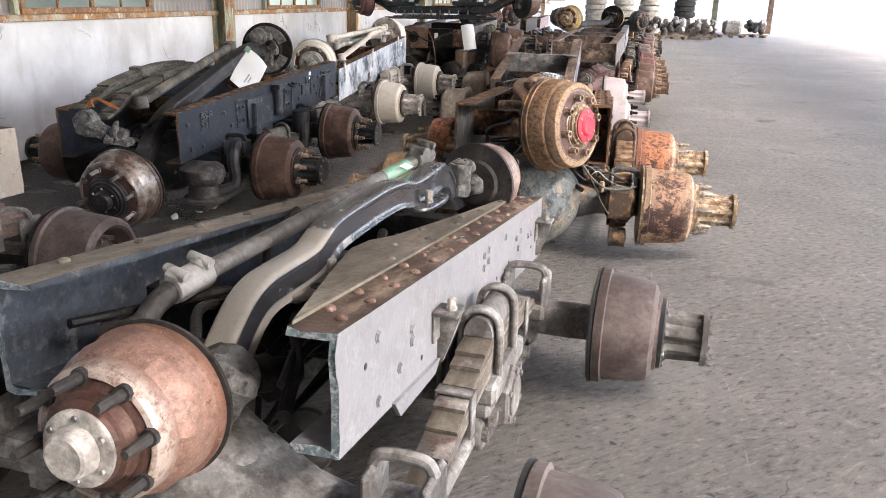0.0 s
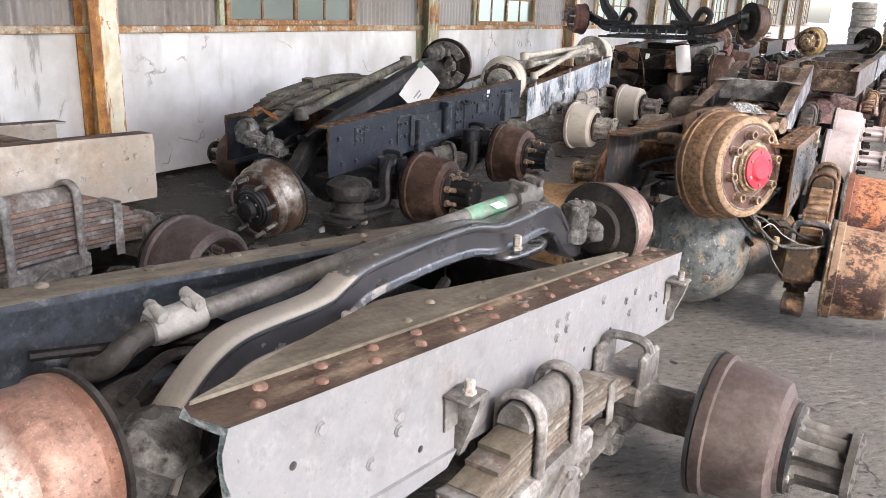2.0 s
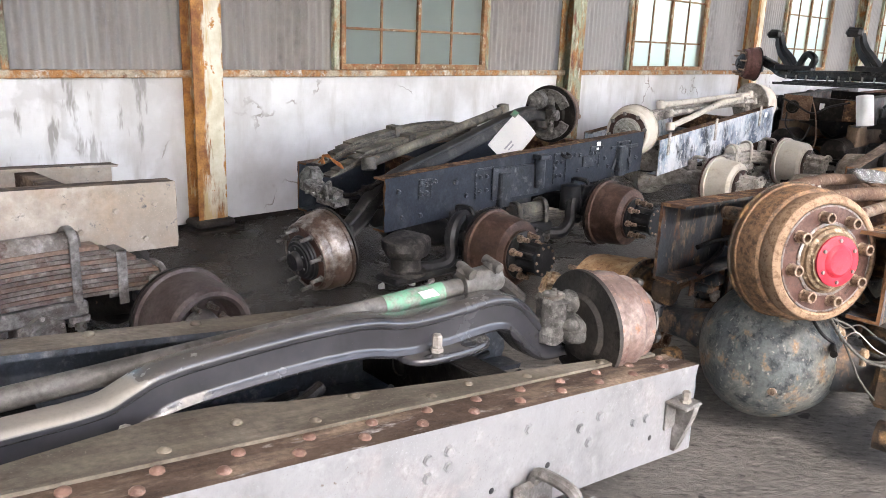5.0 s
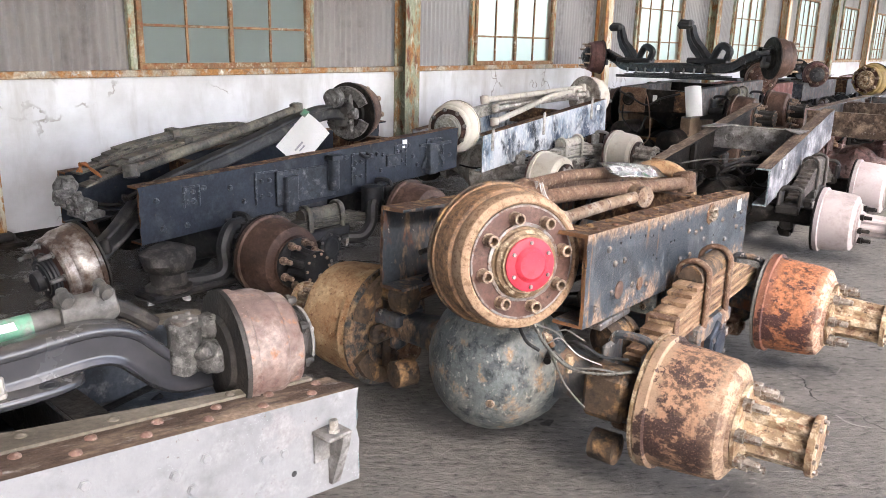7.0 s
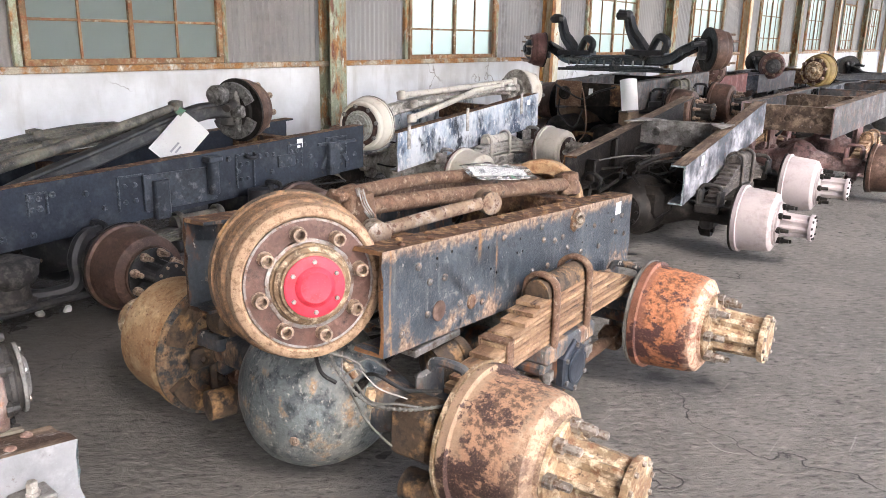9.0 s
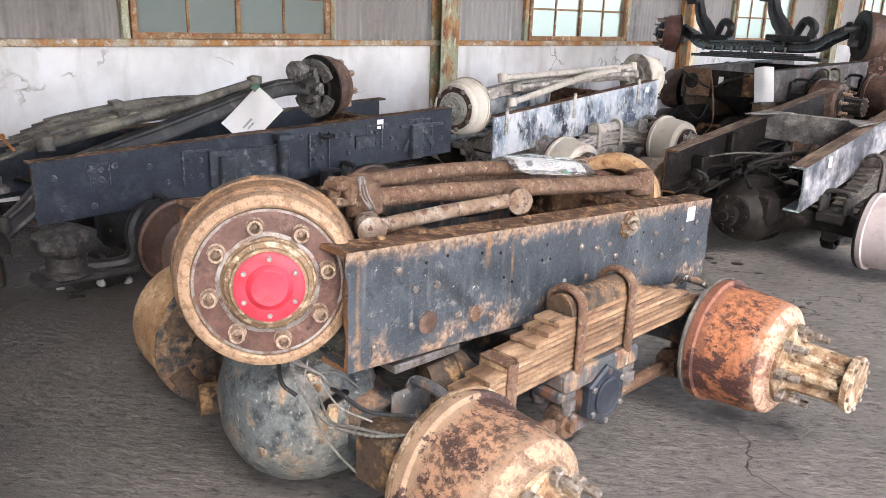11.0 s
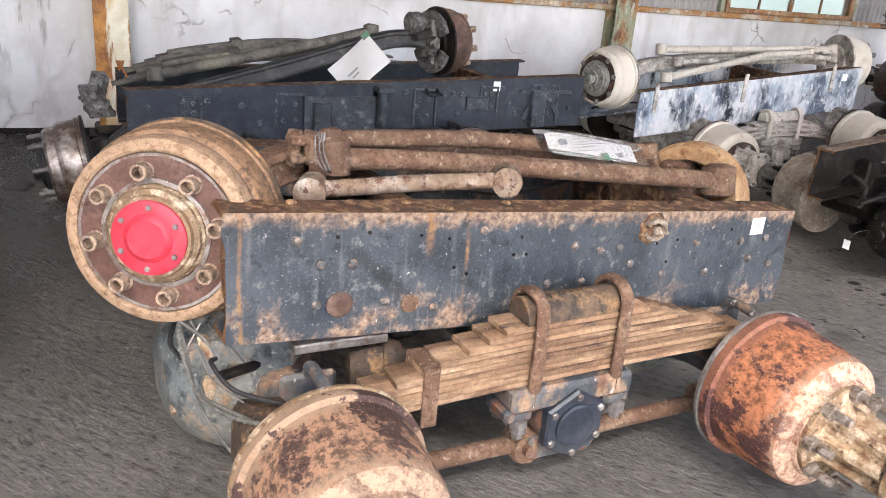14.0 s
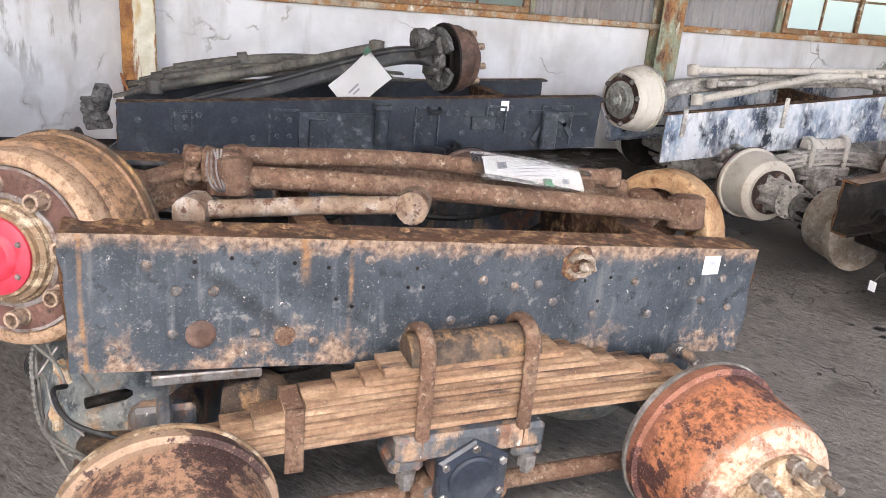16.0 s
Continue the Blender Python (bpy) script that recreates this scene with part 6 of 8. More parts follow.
# -- the grey bogie with the cross member
bogie_c = bogie(
    "grey truck bogie with pale lilac brake drums and exposed black differential", pose(-0.925, 8.95, 0, 0, 0, 1.5), 0.40,
    (-0.98, 1.03, 0.66, 0.985), (-1.23, 1.22, 0.684, 0.98), 0.275, (M["pale_rail"], M["dusty_top"], M["torch_cut"]),
    [(-0.65, 0.29), (0.66, 0.36)], 0.71,
    ([drum_spec("lilac_drum", "lilac_drum", "grime", R=0.235, w=0.25, hub=0.22), drum_spec("lilac_drum", "lilac_drum", "grime", R=0.235, w=0.25, hub=0.22)],
     [drum_spec("drum_dusty", "grey_cast", "grime", "drum_dusty", R=0.235, w=0.25, hub=0.2), drum_spec("drum_dusty", "grey_cast", "grime", "drum_dusty", R=0.235, w=0.25, hub=0.2)]),
    spring=dict(x=0.49, y=0.05, z=0.42, leaves=[0.68, 0.66, 0.61, 0.55, 0.49, 0.43, 0.37, 0.31, 0.26], width=0.10, drop=0.06, thick=0.019, low=0.05),
    housing=M["grime"], cast=M["dark_cast"], leaf=[M["leaf_dark"]], carrier=M["grime"], dome_dir=1, left_mats=(M["grime"], M["dusty_top"], M["edge_rust"]), member=M["grey_cast"], members=((0.21, 0.01, 0.2, 3, True),), seed=15, lines=4)

# -- the beige frame with coppery springs
bogie_h = bogie(
    "beige truck bogie with thick grey and coppery leaf springs", pose(-3.18, 2.30, 0), 0.40,
    (-1.6, 0.81, 0.90, 0.805), (-1.6, 0.84, 0.88, 0.785), 0.315, (M["beige_rail"], M["dusty_top"], M["beige_rail"]),
    [(-0.55, 0.33), (0.66, 0.245)], 0.70,
    ([drum_spec("drum_silver", "brown_cast", R=0.24, w=0.23, hub=0.10), drum_spec("drum_mauve", "grey_cast", "stud_steel", R=0.232, w=0.27, dish=True)],
     [drum_spec("drum_brown", "brown_cast", R=0.24, w=0.23, hub=0.12), drum_spec("drum_brown", "brown_cast", R=0.24, w=0.23, hub=0.12)]),
    spring=dict(x=0.47, y=0.12, z=0.365, leaves=[0.68, 0.66, 0.63, 0.59, 0.55, 0.5, 0.46, 0.42, 0.37, 0.32, 0.27], width=0.10, drop=0.04, thick=0.0205, ubolts=(0.16, -0.16), clips=(0.36,), low=0.03),
    housing=M["dark_cast"], cast=M["grey_cast"], leaf=[M["leaf_grey"], M["leaf_copper"], M["leaf_grey"]], ub=M["grey_cast"], members=((0.4, 0.05, 0.16, 2, False),), seed=18, rods=False, lines=2)


# ---- front axles laid on the bogies ----
def thing_axle(label, m=Matrix.Identity(4)):
    return empty("front_axle", m, label, "front axle", "loose front axles")


# glossy black beam on the white-railed bogie
ax_a = thing_axle("glossy black front axle with pinkish rusty brake drums", SETTLE)
BACK = SETTLE.inverted()


def along_beam(s, side, z):
    """A place by its distance along the beam, across it, and its height."""
    return BACK @ Vector((-0.788 + 0.1125 * s + 0.9937 * side, 1.983 + 0.9937 * s - 0.1125 * side, z))


drop_beam = [(-0.53, 0.47), (-0.50, 0.53), (-0.455, 0.585), (-0.40, 0.638), (-0.345, 0.678), (-0.28, 0.700), (-0.18, 0.704), (-0.08, 0.705), (-0.01, 0.712), (0.045, 0.734), (0.10, 0.754), (0.2, 0.764), (0.4, 0.772), (0.54, 0.770), (0.62, 0.762),
             (0.69, 0.746), (0.76, 0.738), (0.86, 0.739), (0.95, 0.745), (1.02, 0.748), (1.075, 0.740), (1.12, 0.718), (1.165, 0.674), (1.21, 0.632), (1.26, 0.607), (1.34, 0.60)]
i_beam(ax_a, [along_beam(s, -0.06, z) for s, z in drop_beam], M["beam_black"], 0.086, 0.108)
for s0, s1, z, bolt_s, hole_s in ((-0.20, 0.06, 0.660, 0.0, -0.10), (0.70, 1.00, 0.686, 0.80, 0.905)):
    # spring pad: a plate with rounded ends under the beam, reaching out beside it
    mid, half_s = (s0 + s1) / 2, (s1 - s0) / 2
    rim = []
    for k in range(28):
        a = 2 * math.pi * k / 28
        rim.append((mid + half_s * math.copysign(abs(math.cos(a)) ** 0.75, math.cos(a)), -0.06 + 0.105 * math.copysign(abs(math.sin(a)) ** 0.55, math.sin(a))))
    pad = bmesh.new()
    rings = []
    for inset, h in ((0.94, -0.012), (1.0, -0.006), (1.0, 0.005), (0.96, 0.011)):
        rings.append([pad.verts.new(along_beam(mid + (u - mid) * inset, -0.06 + (v + 0.06) * inset, z + h)) for u, v in rim])
    for p, q in zip(rings, rings[1:]):
        for i in range(28):
            j = (i + 1) % 28
            pad.faces.new((p[i], p[j], q[j], q[i]))
    pad.faces.new(rings[0][::-1])
    pad.faces.new(rings[-1])
    plate_ob = part("spring_plate", pad, M["beam_black"], ax_a, smooth=50)
    spots("plate_bolt", plate_ob, [(along_beam(bolt_s, 0.005, z + 0.009), (0, 0, 1))], 0.0145, 0.050, M["grey_white"])
    hole = along_beam(hole_s, 0.012, z + 0.010)
    part("pad_hole", lathe([(0, 0.024), (0.004, 0.022), (0.004, 0.014), (0.0012, 0.012)], 18, Matrix.Translation(hole) @ Matrix.Rotation(radians(-90), 4, 'Y')), M["black"], plate_ob)
knuckle(ax_a, (-0.915, 1.40, 0.60), M["dark_cast"], 1.0, out=(0, -1, 0))
body_ = lathe([(-0.10, 0.03), (-0.09, 0.065), (-0.03, 0.08), (0.03, 0.075), (0.07, 0.085), (0.10, 0.06), (0.11, 0.02)], 22)
bmesh.ops.subdivide_edges(body_, edges=[e for e in body_.edges if e.calc_length() > 0.03], cuts=1, use_grid_fill=True)
body_.normal_update()
lumpy(body_, 0.02, 0.06, 4.0)
part("knuckle_body", body_, M["dark_grey_crust"], ax_a, m=axis_to((-0.845, 1.40, 0.60), (-0.80, 1.42, 0.66)), smooth=50)
part("king_pin_cap", lathe([(0, 0.04), (0.03, 0.04), (0.036, 0.03), (0.037, 0.01)], 16), M["dark_cast"], ax_a, m=axis_to((-0.83, 1.37, 0.66), (-0.81, 1.36, 0.80)))
def king_pin_boss(parent, p, mat, cap_mat, seed):
    """Stubby stub-axle casting: an upright king-pin boss with its cap and the lumps round it."""
    bm = lathe([(-0.085, 0.03), (-0.08, 0.046), (-0.05, 0.05), (0.035, 0.047), (0.05, 0.052), (0.058, 0.044), (0.06, 0.02)], 24, Matrix.Translation(p) @ Matrix.Rotation(radians(-90), 4, 'Y'))
    for dx, dy, dz, r in ((0.045, 0.045, -0.045, 0.05), (-0.03, 0.055, -0.03, 0.045), (0.06, 0.02, -0.02, 0.028), (0.02, 0.06, 0.03, 0.035)):
        bmesh.ops.create_icosphere(bm, subdivisions=3, radius=r, matrix=Matrix.Translation(Vector(p) + Vector((dx, dy, dz))))
    bm.normal_update()
    lumpy(bm, 0.012, 0.035, seed)
    ob = part("steering_knuckle", bm, mat, parent, smooth=50)
    cap = lathe([(0.055, 0.036), (0.066, 0.036), (0.07, 0.03), (0.071, 0.008)], 20, Matrix.Translation(p) @ Matrix.Rotation(radians(-90), 4, 'Y'))
    for k in range(3):
        bolt_mesh(cap, 0.008, 0.008, Matrix.Translation(Vector(p) + Vector((0.022 * math.cos(2.1 * k), 0.022 * math.sin(2.1 * k), 0.069))) @ Matrix.Rotation(radians(-90), 4, 'Y'))
    part("king_pin_cap", cap, cap_mat, ob)
    return ob


king_pin_boss(ax_a, BACK @ Vector((-0.668, 3.245, 0.70)), M["dark_grey_crust"], M["grey_cast"], 2.0)
front_drum(ax_a, axis_to((-0.925, 1.30, 0.625), (-0.955, 0.30, 0.72)), M["drum_pink"], M["brown_face"], M["brown_face"], M["grey_white"], M["dark_cast"], M["dark_cast"], R=0.18, w=0.19, ribs=12, cap_r=0.08, cap_deep=0.045, long_studs=True)
front_drum(ax_a, axis_to(BACK @ Vector((-0.605, 3.335, 0.660)), BACK @ Vector((-0.329, 4.295, 0.680))), M["drum_mauve_pale"], M["drum_brown"], M["dark_cast"], M["grey_cast"], M["dark_cast"], M["dark_cast"], R=0.172, w=0.17, ribs=16, long_studs=True, cap_deep=0.02, stud=0.022)

# steering rod beside it, with a clamp at each end
shaft = empty("drag_link", SETTLE, "dull grey steering rod with worn green tape on the frame", "drag link")
s0, s1 = Vector((-1.06, 1.74, 0.748)), Vector((-0.825, 2.95, 0.818))
mm = axis_to(s0, s1)
ln = (s1 - s0).length
part("link_tube", lathe([(-0.02, 0.024), (0.0, 0.027), (ln, 0.027), (ln + 0.02, 0.024)], 22), M["shaft_grey"], shaft, m=mm)
part("tape_band", lathe([(ln - 0.24, 0.0275), (ln - 0.24, 0.0285), (ln - 0.05, 0.0285), (ln - 0.05, 0.0275)], 20, cap=False), M["green_tape"], shaft, "worn green adhesive tape", m=mm)
part("tape_flag", box((ln - 0.14, -0.050, 0.027), (ln - 0.09, -0.015, 0.0285), 0.0, Matrix.Rotation(0.25, 4, 'X')), M["paper"], shaft, "torn end of white tape", m=mm)


def link_clamp(parent, m, mat):
    """Split clamp: a thick sleeve with two bolted lugs on top."""
    bm = lathe([(-0.118, 0.032), (-0.114, 0.039), (-0.09, 0.042), (0.005, 0.042), (0.02, 0.039), (0.024, 0.030)], 24)
    for at in (-0.098, -0.004):
        add_box(bm, (at - 0.022, -0.028, 0.015), (at + 0.022, 0.028, 0.058), 0.014)
        add_lathe(bm, [(-0.037, 0.009), (-0.036, 0.014), (-0.03, 0.015), (0.03, 0.015), (0.036, 0.014), (0.037, 0.009)], 14, Matrix.Translation((at, 0, 0.047)) @ Matrix.Rotation(radians(90), 4, 'Z'))
    bmesh.ops.subdivide_edges(bm, edges=[e for e in bm.edges if e.calc_length() > 0.03], cuts=1, use_grid_fill=True)
    bm.normal_update()
    lumpy(bm, 0.006, 0.03, 1.0)
    return part("clamp", bm, mat, parent, m=m, smooth=40)


link_clamp(shaft, mm @ Matrix.Rotation(radians(12), 4, 'X'), M["clamp_grey"])
link_clamp(shaft, mm @ Matrix.Translation((ln + 0.13, 0, 0.004)) @ Matrix.Rotation(radians(10), 4, 'X'), M["shaft_grey"])
arm = tube([s0 - (s1 - s0).normalized() * 0.10, (-1.092, 1.575, 0.722), (-1.105, 1.535, 0.690), (-1.15, 1.52, 0.665), (-1.21, 1.53, 0.655)], 0.030, 12, 6)
part("joint_arm", arm, M["dark_cast"], shaft)
part("joint_rod", tube([s1 + (s1 - s0).normalized() * 0.14, (-0.80, 3.14, 0.79), (-0.79, 3.20, 0.74)], 0.022, 10, 5), M["dark_cast"], shaft)

# ochre axle with the red hub cap on the rusty bogie
ax_b = thing_axle("rusty ochre front axle with a red painted hub cap")
i_beam(ax_b, [(-0.50, 4.42, 0.82), (-0.55, 4.55, 0.86), (-0.62, 4.75, 0.885), (-0.66, 5.2, 0.88), (-0.68, 5.7, 0.85), (-0.68, 5.95, 0.79), (-0.65, 6.12, 0.72)], M["rust_pipe"], 0.09, 0.10)
knuckle(ax_b, (-0.47, 4.40, 0.82), M["rust_pipe"], 3.0, out=(0.85, -0.53, 0))
knuckle(ax_b, (-0.63, 6.12, 0.72), M["rust_pipe"], 4.0, out=(-0.4, 0.9, 0.0))
RB = axis_to((-0.395, 4.313, 0.786), (0.482, 3.843, 0.884))
front_drum(ax_b, RB, M["drum_tan_front"], M["brown_face"], M["gold_dark"], M["red"], M["nut"], M["brown_cast"], R=0.25, w=0.195, cap_label="bright red painted hub cap", cap_r=0.088, cap_deep=0.019, bare_ring=True)
part("brake_shield", lathe([(-0.035, 0.150), (-0.035, 0.200), (-0.02, 0.213), (0.06, 0.213), (0.085, 0.20), (0.10, 0.13), (0.11, 0.12), (0.11, 0.05), (0.095, 0.05), (0.09, 0.12), (0.075, 0.185), (0.05, 0.19), (-0.02, 0.185), (-0.03, 0.150), (-0.035, 0.150)], 48, axis_to((-0.60, 6.19, 0.685), (-0.78, 6.60, 0.67)), cap=False), M["ochre"], ax_b)


def loose_rod(label, pts, r, mat, ends=True, er=0.045, name="tie_rod", category="rod", facing=False):
    ob = empty(name, Matrix.Identity(4), label, category, "loose rods")
    part("rod_tube", tube(pts, r, 14), mat, ob)
    if ends:
        for a, b in ((pts[0], pts[1]), (pts[-1], pts[-2])):
            bm = lathe([(-er, er * 0.55), (-er * 0.8, er), (er * 0.8, er), (er, er * 0.55)], 16, Matrix.Translation(a) @ (Matrix.Rotation(radians(-25), 4, 'Z') if facing else Matrix.Rotation(radians(80), 4, 'Y')))
            bm.normal_update()
            lumpy(bm, 0.004, 0.03)
            part("rod_end", bm, mat, ob)
    return ob


rod_1 = loose_rod("long rust-covered steel tube lying on the axle", [(-0.50, 4.72, 0.905), (-0.46, 5.2, 0.882), (-0.42, 5.75, 0.84), (-0.44, 6.16, 0.80)], 0.032, M["rust_pipe"], er=0.06)
blk = box((-0.055, -0.038, -0.045), (0.05, 0.038, 0.045), 0.012)
add_box(blk, (-0.10, -0.038, 0.012), (-0.05, 0.038, 0.040), 0.008)
add_box(blk, (-0.10, -0.038, -0.040), (-0.05, 0.038, -0.012), 0.008)
add_lathe(blk, [(-0.05, 0.014), (-0.048, 0.02), (0.048, 0.02), (0.05, 0.014)], 12, Matrix.Translation((-0.08, 0, 0)) @ Matrix.Rotation(radians(90), 4, 'Y'))
bmesh.ops.subdivide_edges(blk, edges=blk.edges[:], cuts=2, use_grid_fill=True)
blk.normal_update()
lumpy(blk, 0.009, 0.03, 2.0)
part("yoke_block", blk, M["rust_pipe"], rod_1, m=axis_to((-0.505, 4.70, 0.93), (-0.45, 5.2, 0.905)))
loose_rod("rust-covered tie rod lying on the axle", [(-0.56, 4.74, 0.945), (-0.60, 5.2, 0.93), (-0.625, 5.6, 0.891), (-0.63, 5.98, 0.865)], 0.027, M["rust_pipe"], er=0.034)
loose_rod("short rusty torque rod with bare metal patches", [(-0.33, 4.62, 0.862), (-0.29, 4.9, 0.882), (-0.25, 5.165, 0.893)], 0.024, worn("chipped_white_rod", (0.27, 0.19, 0.13), [((0.45, 0.41, 0.36), 0.34, 0.06, 0.5), ((0.1, 0.05, 0.03), 0.4, 0.03, 0.5), ((0.03, 0.028, 0.026), 0.15, 0.05, 0.6)], 0.75), er=0.043, facing=True)
paper_on((-0.56, 5.44, 0.942), (-0.535, 5.74, 0.930), (-0.440, 5.49, 0.908), "printed paper in a plastic sleeve taped on rusty rods", curl=0.006,
         bars=((-0.11, 0.015, 0.03, 0.022), (-0.06, 0.03, 0.12, 0.0022), (-0.06, 0.020, 0.10, 0.0022), (-0.06, 0.010, 0.12, 0.0022), (-0.06, 0.0, 0.07, 0.0022), (-0.06, -0.014, 0.10, 0.0022), (0.085, -0.045, 0.022, 0.018)), tape=(0.02, -0.075, 0.03, 0.045), sleeve=True)

# black axle and spare springs on the dark bogie
before_d = set(scene.objects)
ax_d = thing_axle("greasy black front axle with brown and silver brake drums")
i_beam(ax_d, [(-3.0, 4.22, 0.32), (-2.99, 4.34, 0.42), (-3.0, 4.6, 0.62), (-3.0, 5.2, 0.80), (-2.98, 5.75, 0.97), (-2.97, 5.95, 1.0), (-2.96, 6.05, 0.99)], M["black"], 0.09, 0.10)
knuckle(ax_d, (-3.0, 4.20, 0.30), M["dark_cast"], 5.0, out=(0, -1, 0))
knuckle(ax_d, (-2.96, 6.06, 0.99), M["dark_cast"], 6.0, out=(-0.2, 0.95, 0.1))
front_drum(ax_d, axis_to((-2.975, 4.13, 0.285), (-2.985, 3.13, 0.12)), M["drum_silver"], M["brown_face"], M["black"], M["black"], M["grey_cast"], M["dark_cast"], R=0.24, w=0.19, cap_r=0.09, cap_deep=0.045, long_studs=True)
front_drum(ax_d, axis_to((-2.95, 6.14, 0.99), (-3.13, 7.09, 1.05)), M["drum_brown"], M["brown_face"], M["black"], M["black"], M["nut"], M["grime"], R=0.205, w=0.15)
brake_gear(ax_d, axis_to((-2.945, 6.12, 0.99), (-3.125, 7.07, 1.05)), M["dark_grey_crust"], 0.15, 6.0)


def loose_spring(label, pts, leaves, width, mats, thick=0.014):
    ob = empty("loose_leaf_spring", Matrix.Identity(4), label, "leaf spring", "loose leaf springs")
    path = smooth_path(pts, 6)
    n = len(path)
    for i in range(leaves):
        cut = int(n * 0.055 * i)
        sub = [p + Vector((0, 0, thick * i)) for p in path[cut:n - cut]]
        t, w = thick * 0.46, width / 2
        part("leaf", add_sweep(bmesh.new(), sub, [(-w, -t), (w, -t), (w, t), (-w, t)]), mats[i % len(mats)], ob)
    mid = path[n // 2] + Vector((0, 0, thick * leaves / 2))
    d = (path[n // 2 + 1] - path[n // 2 - 1]).normalized()
    part("spring_band", box((-0.03, -width / 2 - 0.008, -thick * leaves / 2 - 0.012), (0.03, width / 2 + 0.008, thick * leaves / 2 + 0.012), 0.004), mats[0], ob, m=axis_to(mid, mid + d))
    return ob


loose_spring("oily black leaf spring pack lying on the dark frame", [(-3.42, 4.35, 0.70), (-3.42, 4.75, 0.79), (-3.40, 5.3, 0.86), (-3.36, 6.0, 0.84)], 5, 0.09, [M["leaf_black"]])
loose_spring("oily black leaf spring pack resting on the dark frame", [(-3.22, 4.28, 0.66), (-3.22, 4.7, 0.76), (-3.20, 5.25, 0.83), (-3.15, 6.0, 0.83)], 5, 0.09, [M["leaf_black"]])
loose_rod("thick black steering rod lying across spare springs", [(-3.08, 4.5, 0.74), (-3.12, 5.2, 0.88), (-3.08, 5.75, 1.02)], 0.032, M["leaf_black"])
paper_on((-2.885, 5.669, 1.012), (-2.779, 5.782, 0.873), (-2.948, 5.433, 0.817), "white paper tag held with green tape on spare springs", curl=0.02, bars=((0.0, -0.09, 0.012, 0.075), (0.025, -0.075, 0.01, 0.05)), tape=(-0.125, 0.115, 0.04, 0.05))

for ob in set(scene.objects) - before_d:
    if ob.parent is None:
        ob.matrix_basis = Matrix.Translation((0.05, 0, 0)) @ ob.matrix_basis

# off-white axle on the blotched bogie
ax_e = thing_axle("dusty off-white front axle and rods")
i_beam(ax_e, [(-3.12, 7.72, 0.76), (-3.16, 7.85, 0.80), (-3.2, 8.1, 0.86), (-3.15, 8.8, 0.93), (-3.08, 9.5, 0.97), (-3.05, 9.75, 0.95)], M["grey_white"], 0.09, 0.10)
knuckle(ax_e, (-3.12, 7.72, 0.76), M["grey_white"], 7.0, out=(0.23, -0.96, 0))
knuckle(ax_e, (-3.03, 9.75, 0.96), M["grey_white"], 8.0, out=(0.3, 0.9, 0))
front_drum(ax_e, axis_to((-2.99, 9.80, 0.94), (-2.75, 10.75, 0.96)), M["white_drum"], M["dark_face"], M["silver_hub"], M["silver_hub"], M["grey_cast"], M["grey_white"], R=0.225, w=0.19, cap_r=0.055)
front_drum(ax_e, axis_to((-3.10, 7.66, 0.77), (-2.87, 6.70, 0.74)), M["white_drum"], M["dark_face"], M["silver_hub"], M["silver_hub"], M["grey_cast"], M["grey_white"], R=0.225, w=0.19, cap_r=0.055, cap_deep=0.05, long_studs=True, stud=0.02)
loose_rod("off-white painted rod lying on the frame", [(-2.93, 8.0, 0.80), (-2.91, 8.35, 0.875), (-2.90, 8.75, 0.96), (-2.92, 9.0, 1.0), (-2.94, 9.4, 1.015)], 0.027, M["cream_rod"], er=0.04)
loose_rod("dirty off-white steering arm lying on the frame", [(-3.06, 8.2, 0.90), (-2.99, 8.7, 0.935), (-2.93, 9.2, 0.985), (-2.88, 9.6, 0.99)], 0.022, M["grey_white"], er=0.038)
loose_rod("long off-white tie rod lying on the frame", [(-3.06, 8.02, 0.985), (-3.03, 8.5, 1.005), (-3.0, 9.1, 1.03), (-2.97, 9.68, 1.05)], 0.026, M["cream_rod"], er=0.042)

# the black axle lying upside down across the far frame
ax_f = thing_axle("black front axle lying upside down across a frame")
fa, fb = Vector((-3.85, 11.90, 1.33)), Vector((-1.48, 10.90, 1.40))
fd = (fb - fa).normalized()
i_beam(ax_f, [fa + fd * 0.05 + Vector((0, 0, 0.05)), fa + fd * 0.25 + Vector((0, 0, -0.02)), fa + fd * 0.5 + Vector((0, 0, -0.11)), fa + fd * 1.3 + Vector((0, 0, -0.11)), fb - fd * 0.5 + Vector((0, 0, -0.11)), fb - fd * 0.25 + Vector((0, 0, -0.02)), fb - fd * 0.05 + Vector((0, 0, 0.05))], M["gloss_black"], 0.10, 0.11)
